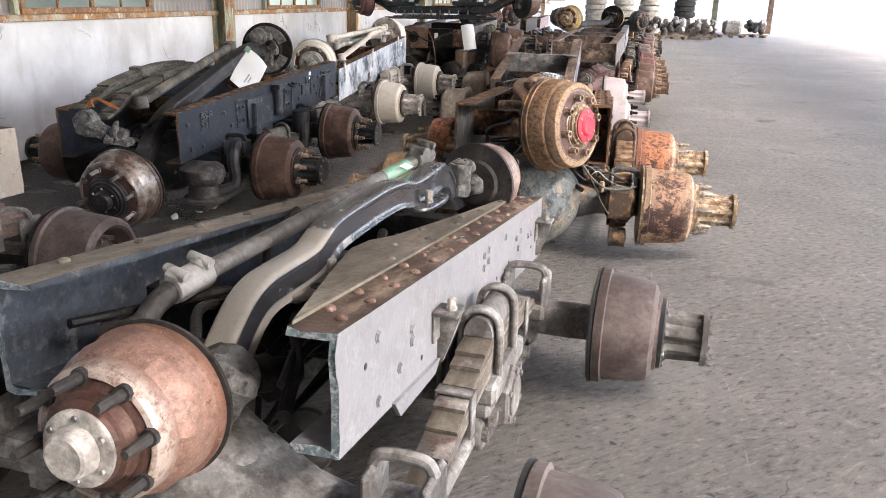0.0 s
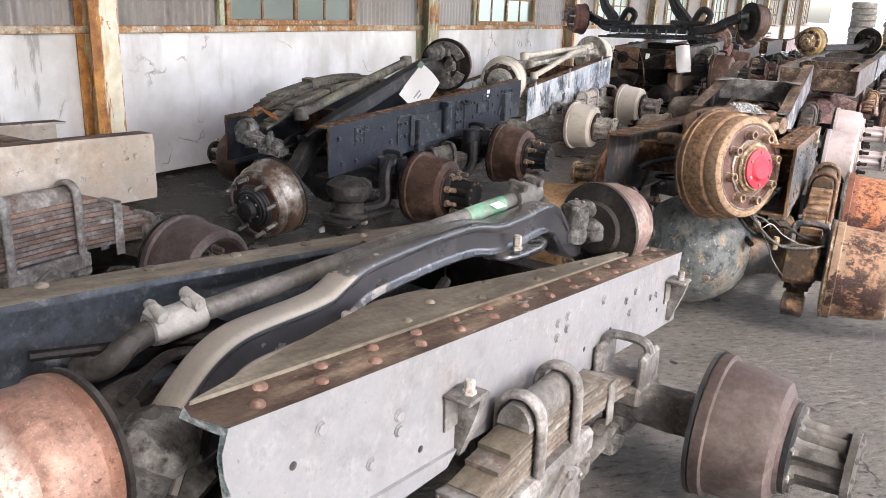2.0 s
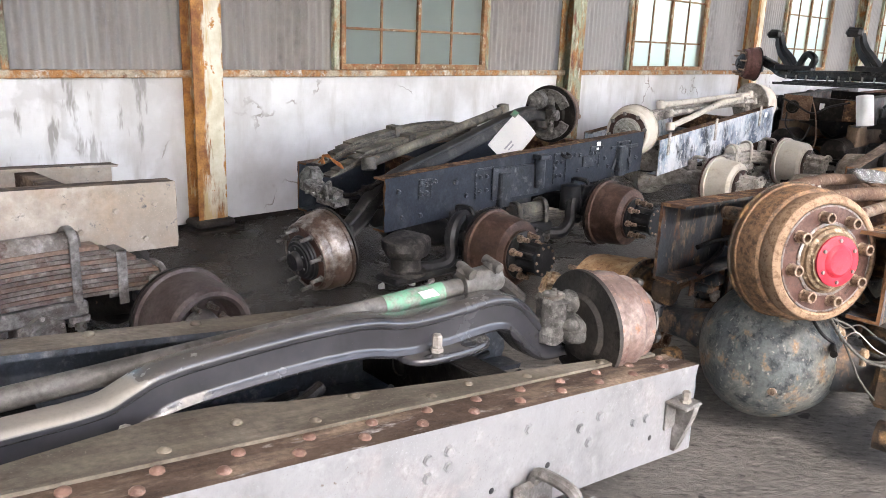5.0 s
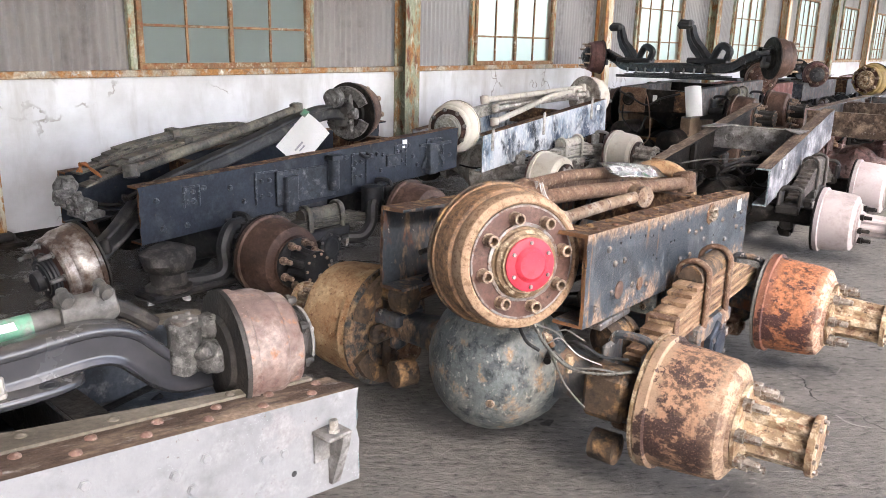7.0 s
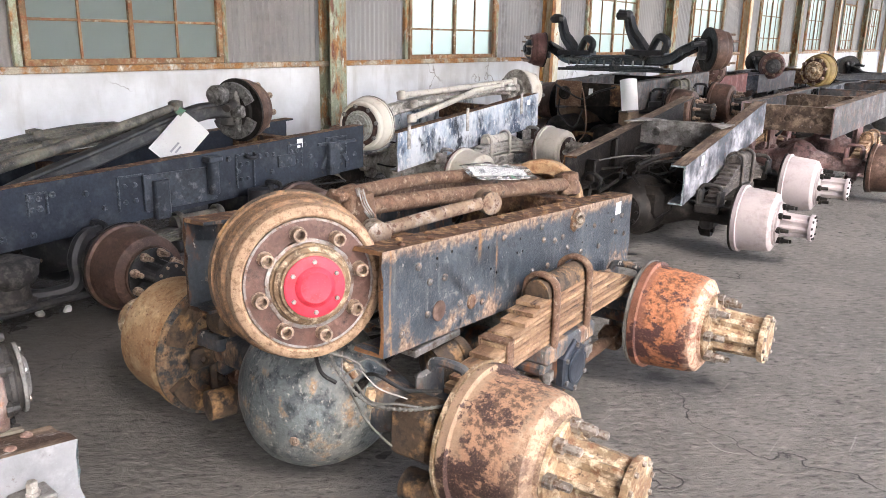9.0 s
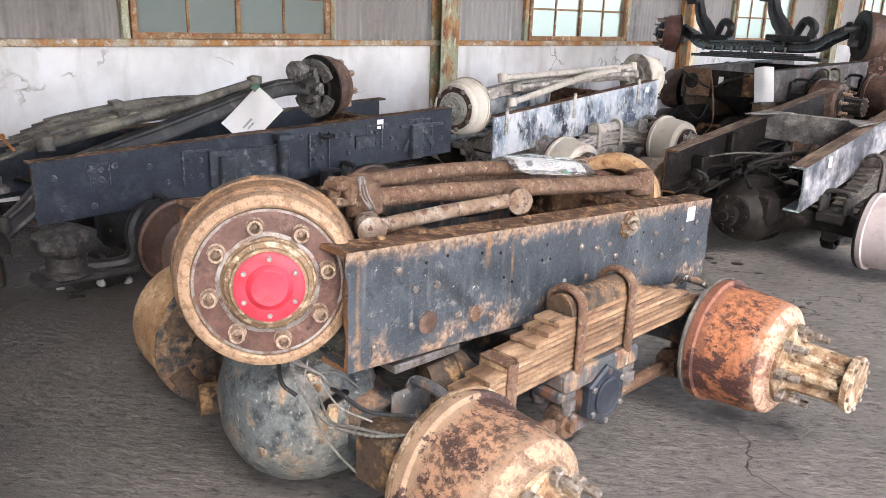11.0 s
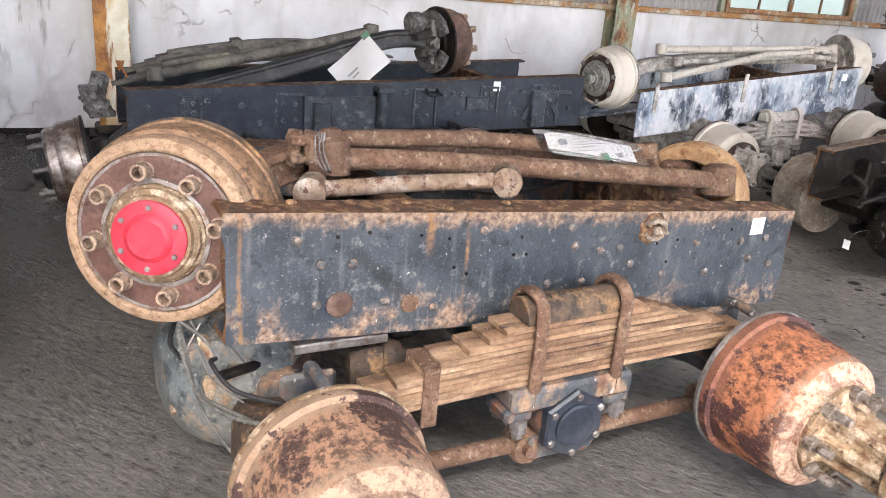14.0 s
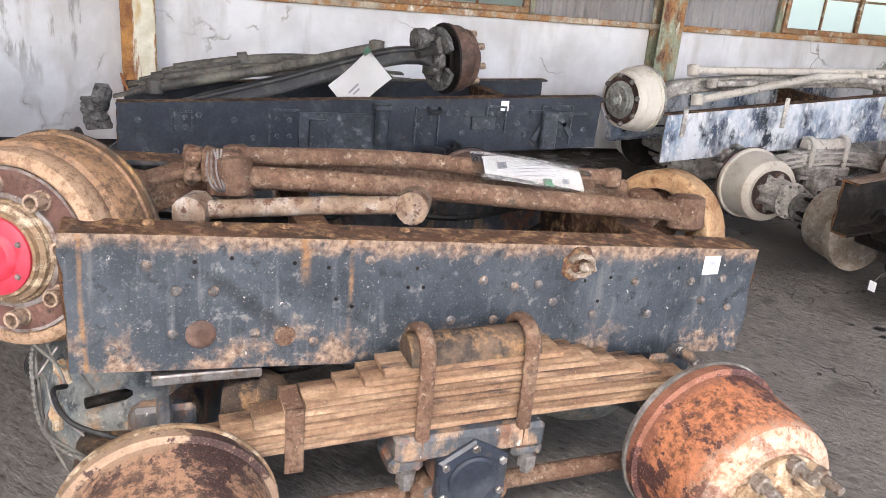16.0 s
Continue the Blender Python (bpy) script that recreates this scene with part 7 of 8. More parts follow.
for u in (0.55, 1.75):
    p = fa + fd * u
    up = Vector((0, 0, 1))
    leg = smooth_path([p - up * 0.08 + fd * 0.04, p - fd * 0.08 + up * 0.05, p - fd * 0.22 + up * 0.19, p - fd * 0.29 + up * 0.36], 5)
    bm = add_sweep(bmesh.new(), leg, [(-0.062, -0.05), (-0.05, -0.058), (0.05, -0.058), (0.062, -0.05), (0.062, 0.03), (0.02, 0.036), (0.02, 0.056), (-0.02, 0.056), (-0.02, 0.036), (-0.062, 0.03)], (fd.y, -fd.x, 0.0), lambda u: 1.15 - 0.35 * u)
    bm.normal_update()
    lumpy(bm, 0.014, 0.08, u)
    arm = part("spring_bracket", bm, M["black"], ax_f, smooth=50)
    hook = box((-0.15, -0.07, 0.33), (0.03, 0.07, 0.43), 0.03, Matrix.Translation(p - fd * 0.28))
    bmesh.ops.subdivide_edges(hook, edges=hook.edges[:], cuts=2, use_grid_fill=True)
    hook.normal_update()
    lumpy(hook, 0.02, 0.06, u)
    part("bracket_head", hook, M["black"], arm)
    part("bracket_foot", box((-0.20, -0.08, -0.06), (0.26, 0.08, 0.0), 0.012, Matrix.Translation(p)), M["black"], arm)
    part("bracket_pin", tube([p - up * 0.04 + fd * 0.08, p + fd * 0.20 + up * 0.13, p + fd * 0.33 + up * 0.08, p + fd * 0.30 - up * 0.02], 0.042, 10, 5), M["black"], arm)
spots("stud", ax_f, [(fa + fd * (0.5 + 0.16 * k) + Vector((0.0, -0.06, -0.175)), (0, 0, 1)) for k in range(9)], 0.011, 0.055, M["grey_cast"])
for p, d, face in ((fa, -fd, Vector((-0.72, -0.68, 0.05))), (fb, fd, Vector((0.72, 0.68, 0.0)))):
    knuckle(ax_f, p, M["black"], p.x, out=face)
    front_drum(ax_f, axis_to(p + d * 0.03 + face * 0.04, p + d * 0.03 + face), M["maroon_drum"] if p is fa else M["drum_brown"], M["brown_face"], M["black"], M["black"], M["nut"], M["grime"], R=0.215, w=0.18, long_studs=True)


# ---- details of the near bogies ----
def plate(pts, thick):
    """Flat plate from its outline."""
    bm = bmesh.new()
    lo = [bm.verts.new(p) for p in pts]
    f = bm.faces.new(lo)
    f.normal_update()
    n = f.normal.copy()
    hi = [bm.verts.new(Vector(p) + n * thick) for p in pts]
    bm.faces.new(hi[::-1])
    for i in range(len(pts)):
        j = (i + 1) % len(pts)
        bm.faces.new((lo[i], lo[j], hi[j], hi[i]))
    return bm


def sticker(parent, x, y, z, w, h, s=1, bar=True):
    st = part("label_sticker", box((x, y - w / 2, z - h / 2), (x + 0.0015 * s, y + w / 2, z + h / 2)), M["paper"], parent, "small white paper sticker")
    if bar:
        part("writing", box((x + 0.0015 * s, y - w * 0.3, z - h * 0.15), (x + 0.002 * s, y + w * 0.3, z + h * 0.2)), M["ink"], st)


def a_top(y):
    return 0.835 + (0.562 - 0.835) * (y + 1.07) / 2.24


# dusty gusset plate inside the white rail, with its rivets
g = [(0.319, -1.055), (0.318, 1.10), (0.30, 1.10), (0.235, 0.40), (0.175, -0.10), (0.135, -0.22), (0.135, -0.36), (0.20, -0.62), (0.316, -1.05)]
part("gusset_plate", plate([(x, y, a_top(y) + 0.002) for x, y in g], 0.008), M["dusty_plate"], bogie_a)
spots("gusset_rivet", bogie_a, [((x, y, a_top(y) + 0.010), (0, 0, 1)) for x, y in ((0.285, -0.42), (0.23, -0.25), (0.29, -0.10), (0.215, 0.05), (0.29, 0.22), (0.265, 0.36), (0.29, 0.55), (0.30, 0.85))], 0.014, 0.008, M["dusty_plate"], True)
wx = 0.4262
web = [(-0.86, -0.07), (-0.86, -0.235), (-0.72, -0.20), (-0.63, -0.12), (-0.63, -0.155), (0.10, -0.07), (0.10, -0.115), (0.16, -0.06), (0.16, -0.10), (0.42, -0.06), (0.62, -0.10), (0.66, -0.15), (0.70, -0.08), (0.86, -0.13), (0.92, -0.13)]
spots("bolt", bogie_a, [((wx, y, a_top(y) + dz), (1, 0, 0)) for y, dz in web], 0.012, 0.007, M["white_rail"])
spots("bolt_hole", bogie_a, [((wx - 0.001, y, a_top(y) + dz), (1, 0, 0)) for y, dz in ((-0.93, -0.12), (-0.55, -0.23), (0.30, -0.2), (0.5, -0.18), (0.95, -0.2))], 0.009, 0.0025, M["black"], True)


def web_bracket(parent, x, y, zt, mat, h=0.18):
    """Stop bracket on the web: a small shelf with a wedge-shaped fin tapering down to the web."""
    ob = part("stop_bracket", box((x, y - 0.042, zt - 0.012), (x + 0.075, y + 0.042, zt), 0.004), mat, parent)
    fin = plate([(x, y + 0.014, zt - 0.010), (x + 0.068, y + 0.014, zt - 0.010), (x + 0.060, y + 0.014, zt - 0.05), (x + 0.014, y + 0.014, zt - h), (x, y + 0.014, zt - h)], 0.028)
    part("fin", fin, mat, ob)
    part("back_plate", box((x, y - 0.036, zt - h * 0.55), (x + 0.007, y + 0.036, zt - 0.012), 0.002), mat, ob)
    return ob


for y, dz in ((-0.43, -0.115), (1.05, -0.085)):
    b = web_bracket(bogie_a, wx, y, a_top(y) + dz, M["grey_cast"])
    spots("bracket_bolt", b, [((wx + 0.045, y, a_top(y) + dz), (0, 0, 1))], 0.013, 0.035, M["grey_white"])
part("lower_plate", plate([(wx + 0.001, -0.78, a_top(-0.78) - 0.275), (wx + 0.001, -0.42, a_top(-0.42) - 0.275), (wx + 0.001, -0.46, a_top(-0.46) - 0.31), (wx + 0.001, -0.74, a_top(-0.74) - 0.325)], -0.010), M["white_rail"], bogie_a)
# pipes, valve and wiring between the rails
rng = random.Random(44)
clutter_lines(bogie_a, rng, (-0.36, -1.0, 0.52), (0.28, 0.2, 0.74), 7, M["grime"], 0.012)
clutter_lines(bogie_a, rng, (0.0, -0.98, 0.45), (0.28, 0.3, 0.66), 5, M["black_cable"], 0.009)
valve = lathe([(-0.06, 0.02), (-0.055, 0.045), (-0.02, 0.05), (-0.015, 0.035), (0.03, 0.035), (0.035, 0.05), (0.06, 0.045), (0.065, 0.015)], 18)
add_box(valve, (-0.03, -0.03, -0.07), (0.03, 0.03, 0.0), 0.008)
v0 = part("brake_valve", valve, M["grime"], bogie_a, m=pose(0.13, -0.82, 0.58, 0, 10, 60))
share("brake_valve", v0, bogie_a, pose(0.02, -0.66, 0.60, 20, 40, 10))
share("brake_valve", v0, bogie_a, pose(-0.16, -0.5, 0.55, 0, 80, 30))
chamber = lathe([(-0.09, 0.02), (-0.085, 0.06), (-0.04, 0.078), (-0.005, 0.08), (0.0, 0.088), (0.012, 0.088), (0.016, 0.08), (0.05, 0.074), (0.08, 0.05), (0.085, 0.02)], 28)
c0 = part("brake_chamber", chamber, M["dark_cast"], bogie_a, m=pose(0.16, -0.72, 0.33, 0, 20, 80))
share("brake_chamber", c0, bogie_a, pose(-0.2, 0.15, 0.36, 0, 10, 80))

# rusty bogie: web bolts, discs, sling eye, sticker, lower strip, hoses
def b_top(y):
    return 0.902 + (0.79 - 0.902) * (y + 0.868) / 1.838


bx = 0.4312
heads = [(-0.64, -0.13), (-0.56, -0.13), (-0.65, -0.235), (-0.47, -0.235), (-0.33, -0.26), (-0.78, -0.27), (0.08, -0.045), (0.10, -0.10), (0.19, -0.115), (0.26, -0.11), (0.31, -0.16), (0.44, -0.20), (0.56, -0.10), (0.62, -0.20), (0.75, -0.10), (0.80, -0.16), (0.86, -0.09), (0.90, -0.18), (-0.70, -0.07), (-0.20, -0.05), (0.02, -0.21), (0.14, -0.21)]
spots("bolt", bogie_b, [((bx, y, b_top(y) + dz), (1, 0, 0)) for y, dz in heads[::2]], 0.013, 0.009, M["pitted_bolt"], True)
spots("bolt", bogie_b, [((bx, y, b_top(y) + dz), (1, 0, 0)) for y, dz in heads[1::2]], 0.013, 0.009, M["pitted_bolt"], True)
spots("bolt_hole", bogie_b, [((bx - 0.0005, y, b_top(y) + dz), (1, 0, 0)) for y, dz in ((-0.60, -0.06), (-0.52, -0.05), (-0.38, -0.06), (-0.3, -0.07), (-0.28, -0.15), (-0.24, -0.17), (-0.08, -0.07), (-0.1, -0.12), (-0.06, -0.12), (0.4, -0.1), (0.45, -0.16), (0.48, -0.09), (0.7, -0.06))], 0.0052, 0.0015, M["grime"], True)
part("rust_disc", lathe([(0, 0.034), (0.003, 0.034), (0.005, 0.028), (0.004, 0.005)], 28), M["drum_brown"], bogie_b, m=Matrix.Translation((bx, -0.59, b_top(-0.59) - 0.235)))
part("rust_disc", lathe([(0, 0.026), (0.004, 0.024), (0.006, 0.014), (0.004, 0.004)], 28), M["rust_pipe"], bogie_b, m=Matrix.Translation((bx, -0.40, b_top(-0.4) - 0.245)))
# torch-cut stump of a bracket: a crusted broken ring on a scorched patch
ey, ez = 0.37, 0.775
eye = lathe([(0, 0.048), (0.004, 0.046), (0.006, 0.035), (0.002, 0.016)], 26, Matrix.Translation((bx - 0.001, ey, ez)), wobble=lambda t, a: 1 + 0.06 * math.sin(2 * t) + 0.06 * math.sin(7 * t + 1))
part("scorched_patch", eye, M["rust_top"], bogie_b)
path = [Vector((bx + 0.012, ey + 0.034 * math.cos(a), ez + 0.028 * math.sin(a))) for a in [radians(-150 + 16 * k) for k in range(20)]]
eye = add_sweep(bmesh.new(), path, [(-0.006, -0.008), (0.006, -0.008), (0.006, 0.008), (-0.006, 0.008)], up=(1, 0, 0))
add_box(eye, (bx, ey + 0.004, ez - 0.018), (bx + 0.024, ey + 0.045, ez + 0.009), 0.006)
bmesh.ops.subdivide_edges(eye, edges=[e for e in eye.edges if e.calc_length() > 0.015], cuts=2, use_grid_fill=True)
eye.normal_update()
lumpy(eye, 0.008, 0.014, 2.0)
part("cut_stump", eye, M["crusted_stump"], bogie_b, smooth=20)
sticker(bogie_b, bx, 0.81, b_top(0.81) - 0.05, 0.055, 0.055)
bm = box((0.34, -0.70, b_top(-0.6) - 0.365), (0.425, -0.45, b_top(-0.6) - 0.340), 0.004)
part("lower_strip", bm, M["steel"], bogie_b, "bent bare metal strip")
on_top(bogie_b, 0.43, -0.82, 0.95, 0.90, 0.791, "rivet", M["rust_top"], (-0.03, -0.08), 0.15, 0.014, 0.008)
hose(bogie_b, [(0.250, -0.92, 0.620), (0.300, -0.95, 0.580), (0.350, -0.95, 0.520), (0.430, -0.93, 0.460), (0.530, -0.88, 0.450), (0.610, -0.80, 0.455)], M["cable"], 0.0055, "ribbed_hose", True)
hose(bogie_b, [(0.170, -0.93, 0.620), (0.230, -0.96, 0.600), (0.290, -0.95, 0.590), (0.350, -0.90, 0.560), (0.380, -0.88, 0.520)], M["cable"], 0.0038)
hose(bogie_b, [(0.290, -0.95, 0.580), (0.340, -0.94, 0.520), (0.385, -0.93, 0.440), (0.410, -0.91, 0.380), (0.460, -0.86, 0.300), (0.520, -0.80, 0.240)], M["cable"], 0.0038)
hose(bogie_b, [(0.380, -0.88, 0.520), (0.440, -0.90, 0.540), (0.510, -0.86, 0.500), (0.550, -0.74, 0.460)], M["black_cable"], 0.006)
hose(bogie_b, [(0.350, -0.90, 0.490), (0.430, -0.92, 0.460), (0.510, -0.90, 0.470), (0.570, -0.82, 0.440)], M["cable"], 0.004)
for i, p in enumerate(((0.310, -0.90, 0.550), (0.410, -0.90, 0.490))):
    bm = lathe([(0, 0.012), (0.02, 0.018), (0.04, 0.012), (0.06, 0.012)], 8)
    part("hose_union", bm, M["gold"], bogie_b, m=pose(*p, 20, 60 + 30 * i, 40))
hose(bogie_b, [(0.28, -0.93, 0.60), (0.33, -0.90, 0.55), (0.37, -0.86, 0.56), (0.42, -0.82, 0.52)], M["cable"], 0.003)
hose(bogie_b, [(0.30, -0.90, 0.58), (0.34, -0.94, 0.53), (0.38, -0.92, 0.55), (0.44, -0.90, 0.50), (0.50, -0.84, 0.46)], M["steel"], 0.0025)
hose(bogie_b, [(0.22, -0.94, 0.58), (0.28, -0.97, 0.53), (0.32, -0.95, 0.50)], M["black_cable"], 0.006)
clutter_lines(bogie_b, rng, (-0.33, -0.85, 0.42), (0.33, 0.9, 0.72), 8, M["grime"], 0.011)
part("brake_chamber", lathe([(-0.09, 0.02), (-0.085, 0.06), (-0.04, 0.078), (0.0, 0.08), (0.002, 0.088), (0.014, 0.088), (0.05, 0.074), (0.085, 0.03)], 28), M["brown_cast"], bogie_b, m=pose(0.38, -0.45, 0.42, 0, 0, 75))
bm = box((0.44, -0.86, 0.27), (0.60, -0.72, 0.44), 0.02)
bm.normal_update()
lumpy(bm, 0.01, 0.04)
part("brake_bracket", bm, M["brown_cast"], bogie_b)
bm = lathe([(-0.05, 0.03), (-0.045, 0.055), (0.045, 0.055), (0.05, 0.03)], 20)
bush = part("rubber_bush", bm, M["brown_cast"], bogie_b, m=pose(0.52, -0.80, 0.15))
share("rubber_bush", bush, bogie_b, pose(-0.34, -0.86, 0.20, 0, 0, 70))
# wires that tie the rods
wire = empty("binding_wire", Matrix.Identity(4), "thin steel wire looped round the rusty rods", "wire")
for k in range(3):
    part("strand", tube([(-0.44, 4.66 + 0.01 * k, 0.985), (-0.42, 4.655 + 0.012 * k, 0.94), (-0.40, 4.67 + 0.01 * k, 0.90), (-0.43, 4.70, 0.885), (-0.46, 4.69, 0.93), (-0.47, 4.675 + 0.01 * k, 0.985)], 0.0025, 6, 5), M["steel"], wire)

# dark bogie: brackets, stop cylinder, bolts, sticker
dx = 0.4312


def d_top(y):
    return 0.712 + (0.834 - 0.712) * (y + 1.38) / 2.78


def tri_bracket(parent, y, zt, mat, flip=1):
    for pts in ([(dx, y, zt), (dx, y - 0.14 * flip, zt - 0.17)], [(dx, y, zt), (dx, y + 0.12 * flip, zt - 0.20)], [(dx, y - 0.10 * flip, zt - 0.10), (dx, y + 0.05 * flip, zt - 0.12)]):
        a, b = Vector(pts[0]), Vector(pts[1])
        m2 = axis_to(a, b)
        part("web_brace", box((0, -0.012, -0.016), ((b - a).length, 0.012, 0.016), 0.003, m2), mat, parent)
    part("stop_plate", box((dx + 0.0005, y + 0.03 * flip - 0.05, zt - 0.25), (dx + 0.05, y + 0.03 * flip + 0.05, zt - 0.02), 0.008), mat, parent)


for y0, w0, hh in ((-1.12, 0.10, 0.12), (-0.62, 0.16, 0.20), (0.20, 0.14, 0.22), (0.64, 0.12, 0.16), (1.0, 0.20, 0.24)):
    zz = d_top(y0) - 0.04
    rim = box((dx, y0, zz - hh), (dx + 0.010, y0 + 0.012, zz), 0.003)
    add_box(rim, (dx, y0 + w0, zz - hh), (dx + 0.010, y0 + w0 + 0.012, zz), 0.003)
    add_box(rim, (dx, y0 + 0.012, zz - 0.012), (dx + 0.010, y0 + w0, zz), 0.003)
    part("weld_rim", rim, M["navy_bolt"], bogie_d)
    spots("rim_bolt", bogie_d, [((dx, y0 + w0 * u, zz - hh * v), (1, 0, 0)) for u, v in ((0.3, 0.3), (0.7, 0.3), (0.3, 0.75), (0.7, 0.75))], 0.013, 0.012, M["navy_bolt"])
tri_bracket(bogie_d, -0.33, d_top(-0.3) - 0.08, M["navy_worn"], -1)
tri_bracket(bogie_d, 1.08, d_top(1.08) - 0.06, M["navy_worn"], -1)
part("stop_cylinder", lathe([(-0.11, 0.03), (-0.105, 0.036), (0.10, 0.036), (0.11, 0.03)], 18), M["navy_worn"], bogie_d, m=pose(dx + 0.04, 0.0, d_top(0) - 0.14, 0, 90, 0))
part("stop_cap", box((dx, -0.05, d_top(0) - 0.05), (dx + 0.08, 0.05, d_top(0) - 0.015), 0.006), M["navy_worn"], bogie_d)
for y0, y1, z0, z1 in ((-0.46, 0.04, -0.06, -0.27), (0.55, 0.70, -0.10, -0.18), (0.92, 1.3, -0.07, -0.09)):
    part("web_plate", box((dx, y0, d_top(y0) + z1), (dx + 0.016, y1, d_top(y0) + z0), 0.003), M["navy_worn"], bogie_d)
part("hook", tube([(dx, 0.28, d_top(0.3) - 0.05), (dx + 0.04, 0.29, d_top(0.3) - 0.07), (dx + 0.045, 0.34, d_top(0.3) - 0.07), (dx, 0.35, d_top(0.3) - 0.05)], 0.012, 8), M["black"], bogie_d)
spots("bolt", bogie_d, [((dx, y, d_top(y) + dz), (1, 0, 0)) for y, dz in ((-1.28, -0.09), (-1.1, -0.06), (-1.05, -0.13), (-0.98, -0.07), (-0.8, -0.10), (-0.7, -0.2), (-1.25, -0.25), (-1.1, -0.26), (0.15, -0.06), (0.22, -0.15), (0.4, -0.08), (0.46, -0.08), (0.52, -0.09), (0.5, -0.2), (0.8, -0.06), (0.85, -0.15), (0.9, -0.22), (1.2, -0.1), (1.3, -0.2))], 0.015, 0.012, M["navy_bolt"])
sticker(bogie_d, dx, 0.757, d_top(0.757) - 0.045, 0.05, 0.06, bar=False)
bag = lathe([(-0.13, 0.10), (-0.125, 0.125), (-0.11, 0.125), (-0.10, 0.10), (-0.03, 0.095), (-0.01, 0.13), (0.03, 0.15), (0.075, 0.145), (0.10, 0.11), (0.105, 0.03)], 28, wobble=lambda t, a: 1 + 0.04 * math.sin(2 * t + 9 * a))
bag.normal_update()
lumpy(bag, 0.016, 0.07, 5.0)
part("air_spring", bag, M["rubber_dusty"], bogie_d, "crumpled black rubber air spring", m=pose(0.52, -1.29, 0.29, 0, -90, 0))
part("spring_arm", tube([(0.50, -1.34, 0.18), (0.56, -1.05, 0.17), (0.58, -0.97, 0.22), (0.57, -0.965, 0.34), (0.55, -0.90, 0.43), (0.52, -0.78, 0.44)], 0.042, 10, 6), M["black"], bogie_d)
part("spring_arm", tube([(0.50, 0.05, 0.20), (0.57, 0.16, 0.2), (0.58, 0.24, 0.28), (0.57, 0.26, 0.4), (0.53, 0.38, 0.46)], 0.042, 10, 6), M["black"], bogie_d)
part("lower_arm", box((0.42, -1.45, 0.12), (0.62, -0.9, 0.16), 0.015), M["black"], bogie_d)
bm = lathe([(-0.11, 0.03), (-0.10, 0.07), (0.09, 0.075), (0.11, 0.04)], 20)
part("air_tank", bm, M["black"], bogie_d, m=pose(0.53, 0.30, 0.42, 0, 90, 0))
clutter_lines(bogie_d, rng, (-0.3, -1.3, 0.5), (0.3, 1.2, 0.68), 5, M["grime"], 0.012)
# crushed bracket with orange wires at the end of the spare springs
br = box((-0.15, -0.06, -0.045), (-0.02, 0.05, 0.02), 0.008, Matrix.Rotation(0.3, 4, 'Y'))
add_box(br, (-0.02, -0.075, -0.05), (0.13, 0.06, -0.015), 0.006, Matrix.Rotation(-0.15, 4, 'X'))
add_box(br, (0.0, -0.05, -0.02), (0.10, 0.04, 0.035), 0.012)
add_box(br, (0.035, -0.06, 0.0), (0.055, 0.0, 0.10), 0.004, Matrix.Rotation(0.2, 4, 'X'))
for k in range(5):
    bolt_mesh(br, 0.012, 0.02, Matrix.Translation((-0.1 + 0.05 * k, -0.055, 0.0)) @ Matrix.Rotation(radians(-90), 4, 'Z'))
bmesh.ops.subdivide_edges(br, edges=[e for e in br.edges if e.calc_length() > 0.04], cuts=2, use_grid_fill=True)
br.normal_update()
lumpy(br, 0.008, 0.03, 3.0)
shackle = empty("spring_shackle", pose(-3.05, 4.20, 0.585, 10, 8, 12), "crusted grey spring shackle on the end of springs", "spring shackle")
part("casting", br, M["dark_grey_crust"], shackle)
br = lathe([(-0.05, 0.03), (-0.045, 0.075), (0.02, 0.085), (0.045, 0.06), (0.05, 0.03)], 18)
add_box(br, (-0.02, -0.12, -0.05), (0.015, 0.05, 0.04), 0.015)
br.normal_update()
lumpy(br, 0.014, 0.04, 7.0)
part("spring_eye", br, M["dark_grey_crust"], shackle, m=pose(-0.17, 0.05, 0.02, 0, 20, 70))
wr2 = empty("orange_wire", pose(0.05, 0, 0), "orange wire tied round the spare springs", "wire")
for k in range(3):
    part("strand", tube([(-3.36 + 0.03 * k, 4.33, 0.72), (-3.30, 4.35 - 0.015 * k, 0.775), (-3.22 + 0.02 * k, 4.34, 0.745), (-3.15, 4.36, 0.71)], 0.006, 6, 5), M["copper_wire"], wr2)
# blotched bogie: flat bars over the rail
for y in (-0.90, -0.12, 0.72):
    zt = 0.70 + 0.245 * (y + 1.03) / 2.05
    part("strap", box((dx, y - 0.018, zt - 0.16), (dx + 0.012, y + 0.018, zt + 0.05), 0.004), M["grey_white"], bogie_e)
sticker(bogie_e, dx, 0.85, 0.86, 0.05, 0.05, bar=False)
tag = part("label_tag", box((-0.165, -1.152, 0.185), (-0.125, -1.150, 0.235)), M["paper"], bogie_c, "small white paper tag")
part("tag_string", tube([(-0.06, -1.11, 0.32), (-0.11, -1.145, 0.29), (-0.145, -1.151, 0.23)], 0.0015, 6), M["string"], tag)
sticker(bogie_c, 0.4012, -0.62, 0.66, 0.05, 0.07, bar=False)
part("hoop", tube([(-0.33, -1.05, 0.50), (-0.25, -1.10, 0.56), (-0.17, -1.08, 0.52), (-0.2, -1.05, 0.44)], 0.012, 8), M["black_cable"], bogie_c)
clutter_lines(bogie_c, rng, (-0.34, -0.8, 0.45), (0.3, 0.2, 0.62), 2, M["grime"], 0.008)
part("bracket", box((-0.385, -0.9, 0.45), (-0.30, -0.82, 0.62), 0.012), M["grime"], bogie_c)
